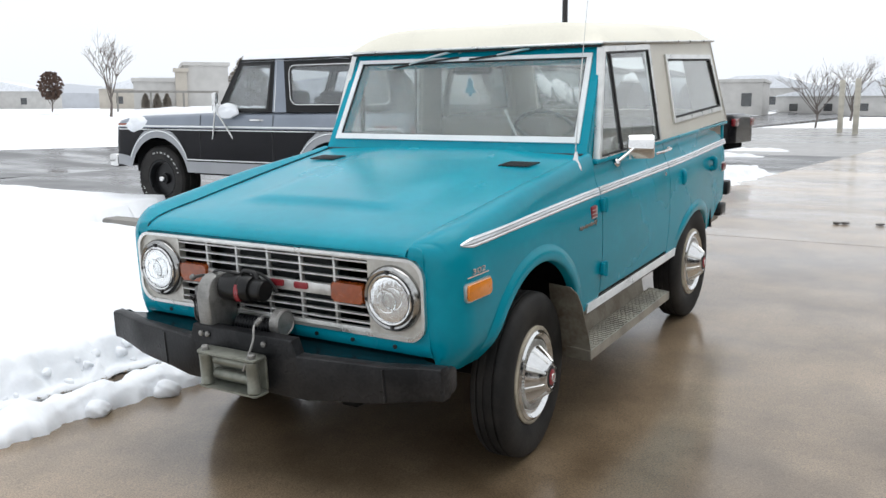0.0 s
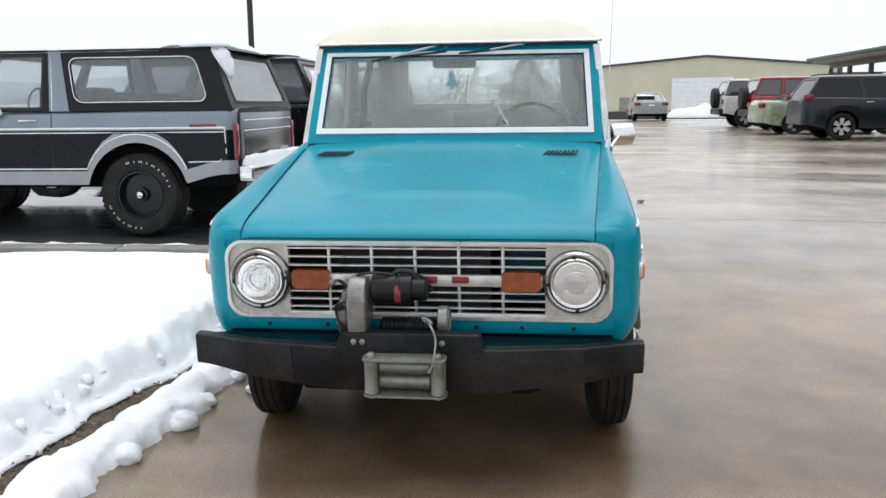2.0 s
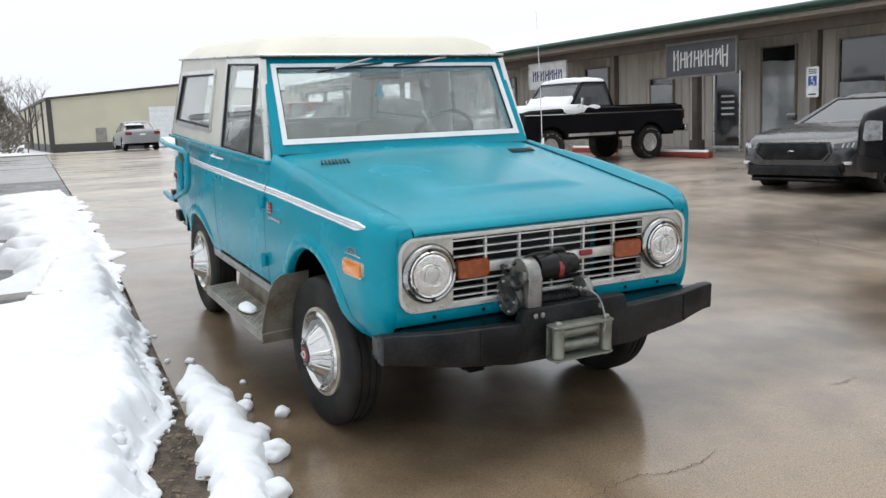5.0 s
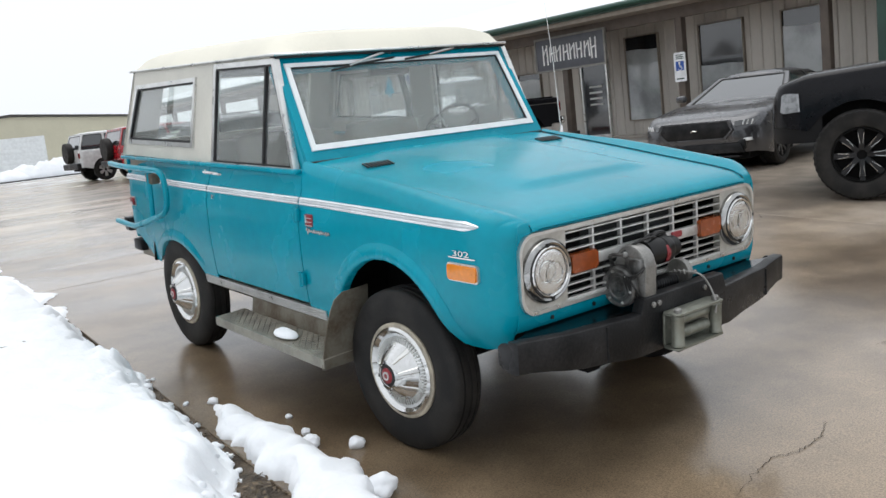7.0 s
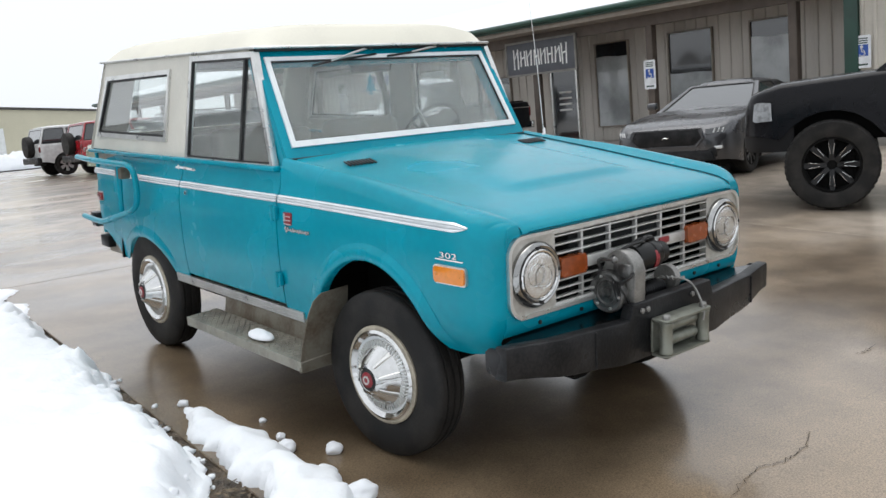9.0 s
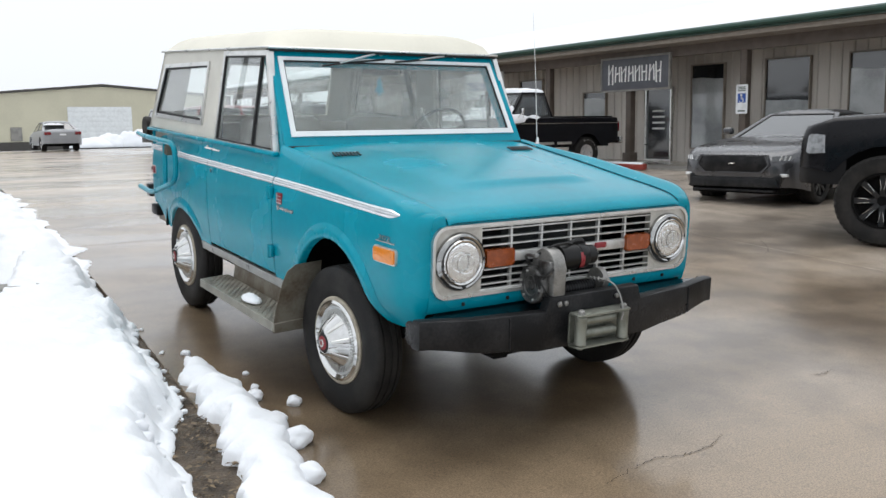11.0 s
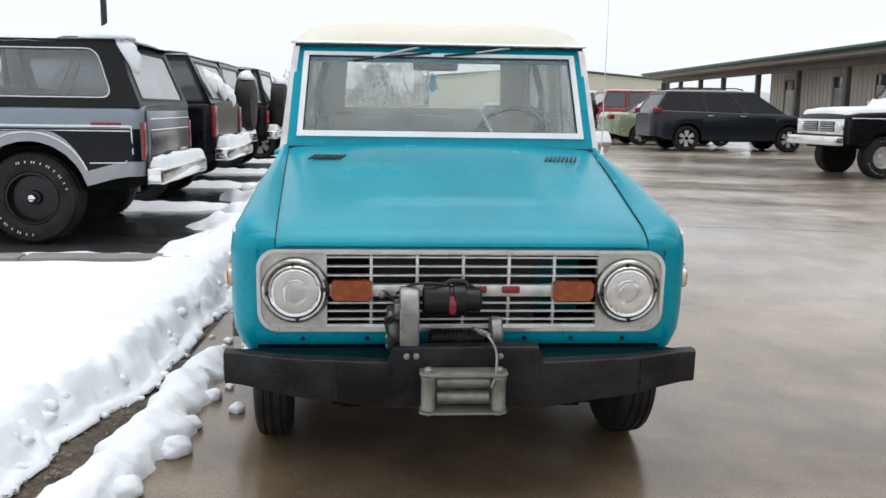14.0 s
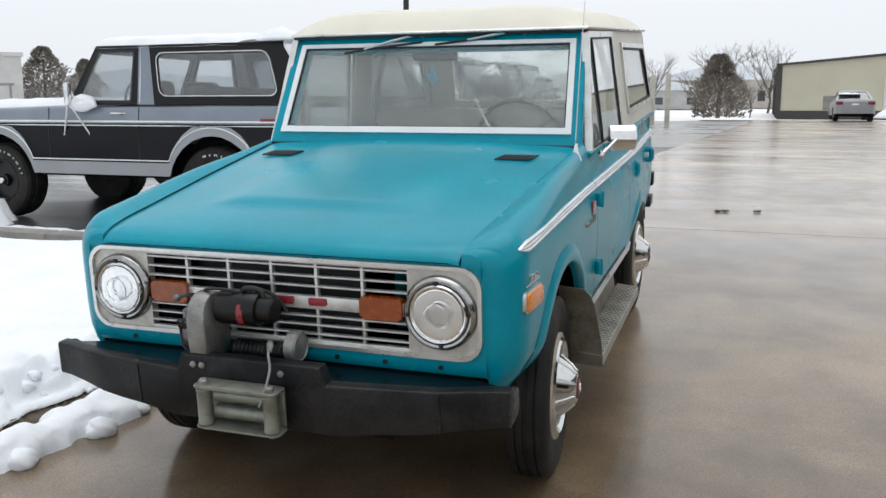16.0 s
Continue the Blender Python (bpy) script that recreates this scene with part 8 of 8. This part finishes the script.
for s in (-1, 1):
    bm = B()
    loft(bm, [[(s * 0.925, 0.13, 1.20), (s * 0.935, 0.11, 1.02), (s * 0.90, 0.24, 1.02), (s * 0.89, 0.25, 1.19)], [(s * 0.945, 0.165, 1.22), (s * 0.96, 0.15, 1.0), (s * 0.92, 0.25, 1.0), (s * 0.91, 0.26, 1.21)], [(s * 0.985, 0.30, 1.21), (s * 0.998, 0.30, 1.01), (s * 0.96, 0.36, 1.01), (s * 0.95, 0.36, 1.20)]], True, True)
    part("headlight", bm, SMOKY_LAMP, bf)
    bm = B()
    for k in range(4):
        box(bm, s * 0.995 - 0.004, s * 0.995 + 0.004, 1.62 + 0.07 * k, 1.67 + 0.07 * k, 1.20, 1.25, 0.002)
    box(bm, s * 0.995 - 0.004, s * 0.995 + 0.004, 1.68, 1.86, 1.14, 1.165, 0.002)
    part("fender_badge", bm, LETTER_WHITE, bf, "bright fender badge")
bm = B()
rows = [[(x, y, 0.66), (x, y - 0.02, 0.70), (x, y - 0.02, 0.92), (x, y, 0.96), (x, y + 0.2, 0.96), (x, y + 0.2, 0.66)] for x, y in ((-0.975, 0.34), (-0.90, 0.16), (-0.72, 0.03), (-0.4, -0.02), (0.4, -0.02), (0.72, 0.03), (0.90, 0.16), (0.975, 0.34))]
loft(bm, rows, True, True)
part("front_bumper", bm, mat("dark_bumper_cover", (0.010, 0.010, 0.011), 0.6, spec=0.2), bf)

# ---- trees, far buildings, poles ----
# bark and cedar are lightened: snowfall haze painted into their colour
BARK = mat("grey_brown_bark", (0.17, 0.145, 0.13), 0.9, vary=0.2, scale=10, fine=60, bump=0.004)
CEDAR = mat("dark_winter_cedar", (0.27, 0.235, 0.20), 0.95, vary=0.3, scale=3, tint=(0.16, 0.15, 0.125), spec=0.05)
rng = random.Random(7)


def bare_tree(x, y, height, label, spread_=0.55, seed=1, limbs=9, depth=4, z=None, thin=0.8):
    r = random.Random(seed)
    t = thing("bare_tree", pose(x, y, gz(x, y) + land(x) - 0.05 if z is None else z), label, "tree", "bare winter trees")
    trunk, crown = B(), B()
    base = (height * 0.013 + 0.02) * thin
    tube(trunk, [(0, 0, 0), (0.02 * height, 0.01, height * 0.15), (0.0, 0.015 * height, height * 0.32)], [base * 1.3, base, base * 0.85], 7)

    def grow(p, d, ln, rad, k):
        if k == 0 or rad < 0.004:
            return
        q = p + d * ln * 0.5 + Vector((r.uniform(-1, 1), r.uniform(-1, 1), 0)) * ln * 0.06
        e = q + (d + Vector((0, 0, 0.10))).normalized() * ln * 0.5
        tube(crown, [p, q, e], [rad, rad * 0.8, rad * 0.6], 4 if k < 3 else 5, cap=False)
        for i in range(3 if k > 1 else 4):
            a = r.uniform(0, 2 * math.pi)
            nd = (d + Vector((math.cos(a), math.sin(a), r.uniform(-0.1, 0.5))) * r.uniform(0.45, 0.85)).normalized()
            grow(q.lerp(e, r.uniform(0.2, 1.0)), nd, ln * r.uniform(0.55, 0.75), rad * 0.55, k - 1)
    for i in range(limbs):
        a = 2 * math.pi * i / limbs + r.uniform(-0.3, 0.3)
        h = height * r.uniform(0.14, 0.34)
        grow(Vector((0, 0.01 * height, h)), Vector((math.cos(a) * spread_, math.sin(a) * spread_, 1)).normalized(), height * r.uniform(0.28, 0.4), base * 0.55, depth)
    part("trunk", trunk, BARK, t)
    part("crown", crown, BARK, t)
    return t


def cedar(x, y, height, width, label, seed):
    r = random.Random(seed)
    t = thing("cedar_tree", pose(x, y, gz(x, y) + land(x) - 0.05), label, "tree", "dark evergreens")
    bm = B()
    tube(bm, [(0, 0, 0), (0.03, 0, height * 0.5), (0, 0, height * 0.95)], [0.14, 0.09, 0.02], 7)
    part("trunk", bm, BARK, t)
    bm = B()
    n = 4800
    for k in range(n):
        h = r.random()
        env = width * (0.62 + 0.38 * math.sin(math.pi * min(1, h * 1.2 + 0.15))) * (1 - h ** 3.6) ** 0.55
        a = r.uniform(0, 2 * math.pi)
        env *= 1 + 0.5 * fbm(math.cos(a) * 2 + seed, h * 6 + math.sin(a), 1, 2)
        q = env * r.random() ** 0.4
        p = Vector((q * math.cos(a), q * math.sin(a), 0.02 + h * (height - 0.15)))
        s = r.uniform(0.14, 0.30) * height / 5
        d = Vector((math.cos(a), math.sin(a), r.uniform(0.3, 1.3))).normalized()
        u = d.orthogonal().normalized()
        u.rotate(Matrix.Rotation(r.uniform(0, 6.28), 3, d))
        vs = [bm.verts.new(v) for v in (p, p + d * s * 0.6 + u * s * 0.25, p + d * s * 1.3, p + d * s * 0.6 - u * s * 0.25)]
        bm.faces.new(vs)
    part("crown", bm, CEDAR, t, smooth=0)
    return t


cedar(-0.9, 52.5, 3.75, 1.65, "broad dark cedar standing in snow", 3)
bare_tree(-5.3, 46, 3.9, "spreading leafless tree by the posts", 0.9, 4, 13, 5, thin=0.6)
bare_tree(-6.2, 66, 4.8, "tall leafless tree behind the cedar", 0.6, 8, 9, 4)
bare_tree(-2.3, 53.6, 3.6, "bare shrub beside the cedar", 0.8, 33, 12, 4, thin=0.5)
bare_tree(0.9, 53.8, 3.3, "bare shrub beside the cedar", 0.8, 35, 12, 4, thin=0.5)
bare_tree(2.0, 70, 6.0, "leafless tree beyond the warehouse", 0.6, 21, 9, 4)
bare_tree(-1.5, 68, 5.5, "leafless tree behind the cedar", 0.7, 25, 9, 4)
bare_tree(-33.5, 25.2, 3.6, "young leafless street tree", 0.35, 14, 8, 4)
bare_tree(-41, 21.5, 5.8, "leafless tree across the road", 0.5, 17, 9, 4)
# small rust-leaved tree
t = bare_tree(-38.75, 25.7, 1.7, "small tree holding rust-brown leaves", 0.5, 19, 8, 3)
bm = B()
r = random.Random(3)
for k in range(500):
    a, h = r.uniform(0, 6.28), r.random()
    q = 0.58 * math.sqrt(r.random()) * (0.5 + math.sin(math.pi * h) * 0.6)
    p = Vector((q * math.cos(a), q * math.sin(a), 0.65 + 1.35 * h))
    d = Vector((r.uniform(-1, 1), r.uniform(-1, 1), r.uniform(-1, 1))).normalized() * 0.10
    u = d.orthogonal().normalized() * 0.06
    bm.faces.new([bm.verts.new(v) for v in (p - d, p + u, p + d, p - u)])
part("leaves", bm, mat("rust_leaves", (0.09, 0.055, 0.04), 0.9), t, smooth=0)
for x, y, h, w, sd in ((-56.9, 58.6, 4.7, 2.3, 31), (-59.0, 66.0, 4.0, 1.6, 32)):
    cedar(x, y, h, w, "broad dark conifer beside an office across the road", sd)

# lamp pole behind the off-roaders
POLE = mat("dark_pole", (0.03, 0.028, 0.027), 0.5)
lp = thing("lamp_pole", pose(-6.7, 17.8, gz(-6.7, 17.8)), "tall dark steel lamp pole", "pole")
bm = B()
tube(bm, [(0, 0, 0), (0, 0, 9)], [0.075, 0.06], 10)
part("shaft", bm, POLE, lp)
bm = B()
box(bm, -0.3, 0.3, -0.18, 0.18, 8.9, 9.05, 0.03)
part("lamp_head", bm, POLE, lp)
# two pale gate posts
for x, y in ((-3.0, 37.6), (-2.15, 35.5)):
    bm = B()
    box(bm, -0.10, 0.10, -0.10, 0.10, -0.1, 2.15, 0.02)
    p = finish("gate_post", bm, mat("pale_stone_post", (0.58, 0.55, 0.47), 0.8, vary=0.1, scale=4))
    p.matrix_world = pose(x, y, gz(x, y))
    tagged(p, "pale square stone post in snow", "post", "pale posts")


def block(name, x, y, w, d, h, rz, material, label, roof=0.0, roof_mat=None, wins=0):
    b = thing(name, pose(x, y, gz(0, min(y, 50)) + land(x) - 0.1, 0, 0, rz), label, "building")
    bm = B()
    box(bm, -w / 2, w / 2, -d / 2, d / 2, 0, h, 0.02)
    part("wall", bm, material, b)
    bm = B()
    if roof:
        prism(bm, [(-w / 2 - 0.4, h), (w / 2 + 0.4, h), (w / 2 * 0.3, h + roof), (-w / 2 * 0.3, h + roof)], -d / 2 - 0.4, d / 2 + 0.4, "y")
    else:
        box(bm, -w / 2 - 0.15, w / 2 + 0.15, -d / 2 - 0.15, d / 2 + 0.15, h - 0.25, h + 0.05)
    part("roof", bm, roof_mat or TRIM_DARK, b)
    for k in range(wins):
        bm = B()
        xx = -w / 2 + w * (k + 0.5) / wins
        box(bm, xx - 0.5, xx + 0.5, -d / 2 - 0.04, -d / 2, h * 0.25, h * 0.62)
        part("window", bm, DARK_GLASS, b)
    return b


# grey walls carry the distance haze in a lightened base colour
GREYWALL = mat("grey_stucco", (0.52, 0.51, 0.49), 0.8, vary=0.06, scale=1)
TANWALL = mat("tan_stucco", (0.50, 0.46, 0.40), 0.8, vary=0.06, scale=1)
SNOWROOF = mat("snowy_roof", (0.8, 0.82, 0.85), 0.8)
block("office_building", -61.5, 51.7, 3.5, 8, 2.57, 50, GREYWALL, "grey flat-roofed office across the road", 0, GREYWALL)
block("office_building", -59.15, 55.3, 3.7, 9, 3.95, 50, GREYWALL, "taller grey block with a stone pier", 0, GREYWALL)
block("stone_pier", -57.2, 50.9, 0.95, 1.0, 3.4, 50, TANWALL, "square stone pier of an office building", 0, TANWALL)
for k, (x, y) in enumerate(((-57.4, 47.2), (-56.8, 47.9), (-56.3, 48.5))):
    cedar(x, y, 1.35, 0.36, "small conical evergreen by an office wall", 50 + k)
block("shed", -21.5, 96, 6.2, 10, 3.6, 8, GREYWALL, "grey flat shed beyond the road", 0, GREYWALL, 2)
block("far_house", -13, 120, 16, 10, 2.4, 0, GREYWALL, "low house with a snowy roof", 1.4, SNOWROOF, 4)
block("far_house", -3, 138, 22, 12, 4.0, 0, TANWALL, "long far building with a pale roof", 2.0, SNOWROOF, 5)
block("far_house", -30, 150, 20, 12, 3.4, 0, GREYWALL, "low grey building in the distance", 2.0, SNOWROOF, 4)
block("far_house", 10, 180, 24, 12, 4.0, 0, GREYWALL, "low grey building in the distance", 2.5, SNOWROOF, 5)
block("far_house", -110, 95, 18, 10, 3.0, 40, TANWALL, "far low house in snow", 1.8, SNOWROOF, 3)
block("far_house", -150, 90, 22, 10, 3.0, 40, GREYWALL, "far low house in snow", 1.8, SNOWROOF, 3)
# shelter with thin posts across the road
sh = thing("shelter", pose(-42.6, 36.6, 0.45 + land(-42), 0, 0, 52), "open rail shelter across the road", "shelter")
for k in range(4):
    bm = B()
    box(bm, -3 + 2 * k - 0.06, -3 + 2 * k + 0.06, -0.06, 0.06, -0.3, 1.15)
    part("post", bm, KERB, sh)
bm = B()
box(bm, -3.2, 3.2, -0.15, 0.15, 1.05, 1.20)
part("rail", bm, KERB, sh)
# far wooded hills; haze is painted into their colour, paler on the farther ridge
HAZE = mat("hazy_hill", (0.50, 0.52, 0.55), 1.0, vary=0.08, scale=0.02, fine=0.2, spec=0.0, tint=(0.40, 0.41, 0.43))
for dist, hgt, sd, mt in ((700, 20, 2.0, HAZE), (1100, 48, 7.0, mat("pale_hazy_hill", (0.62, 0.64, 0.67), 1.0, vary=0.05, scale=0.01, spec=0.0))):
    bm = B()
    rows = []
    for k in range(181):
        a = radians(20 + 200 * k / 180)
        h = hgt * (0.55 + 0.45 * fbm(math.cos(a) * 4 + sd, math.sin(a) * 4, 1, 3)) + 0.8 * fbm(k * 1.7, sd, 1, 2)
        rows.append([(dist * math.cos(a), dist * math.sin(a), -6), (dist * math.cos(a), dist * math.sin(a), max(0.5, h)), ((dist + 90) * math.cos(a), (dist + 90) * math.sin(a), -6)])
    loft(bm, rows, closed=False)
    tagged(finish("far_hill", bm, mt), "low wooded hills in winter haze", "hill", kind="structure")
# snow heap by the warehouse door
bm = B()
for k in range(5):
    patch(bm, 9.0 + 1.3 * k, 53.0 + 0.3 * (k % 2), gz(9, 53) - 0.02, 1.5, 1.0, 0.55 + 0.2 * (k % 3), k)
tagged(finish("snow_heap", bm, SNOW, smooth=180), "ploughed snow heap beside the warehouse door", "snow", kind="stuff")
# two dark clods lying on the far slabs
for x, y in ((1.20, 6.97), (1.27, 7.0), (1.58, 7.05)):
    bm = B()
    bmesh.ops.create_icosphere(bm, subdivisions=2, radius=0.045)
    for v in bm.verts:
        v.co *= 1 + 0.4 * fbm(v.co.x * 12 + x, v.co.y * 12 + v.co.z * 9, 1, 2)
        v.co.z *= 0.35
    c = finish("slush_lump", bm, mat("dirty_slush", (0.10, 0.09, 0.08), 0.5), smooth=60)
    c.matrix_world = pose(x, y, gz(x, y) + 0.015)
    tagged(c, "flat dark lump of dirty slush on concrete", "slush", "slush lumps")
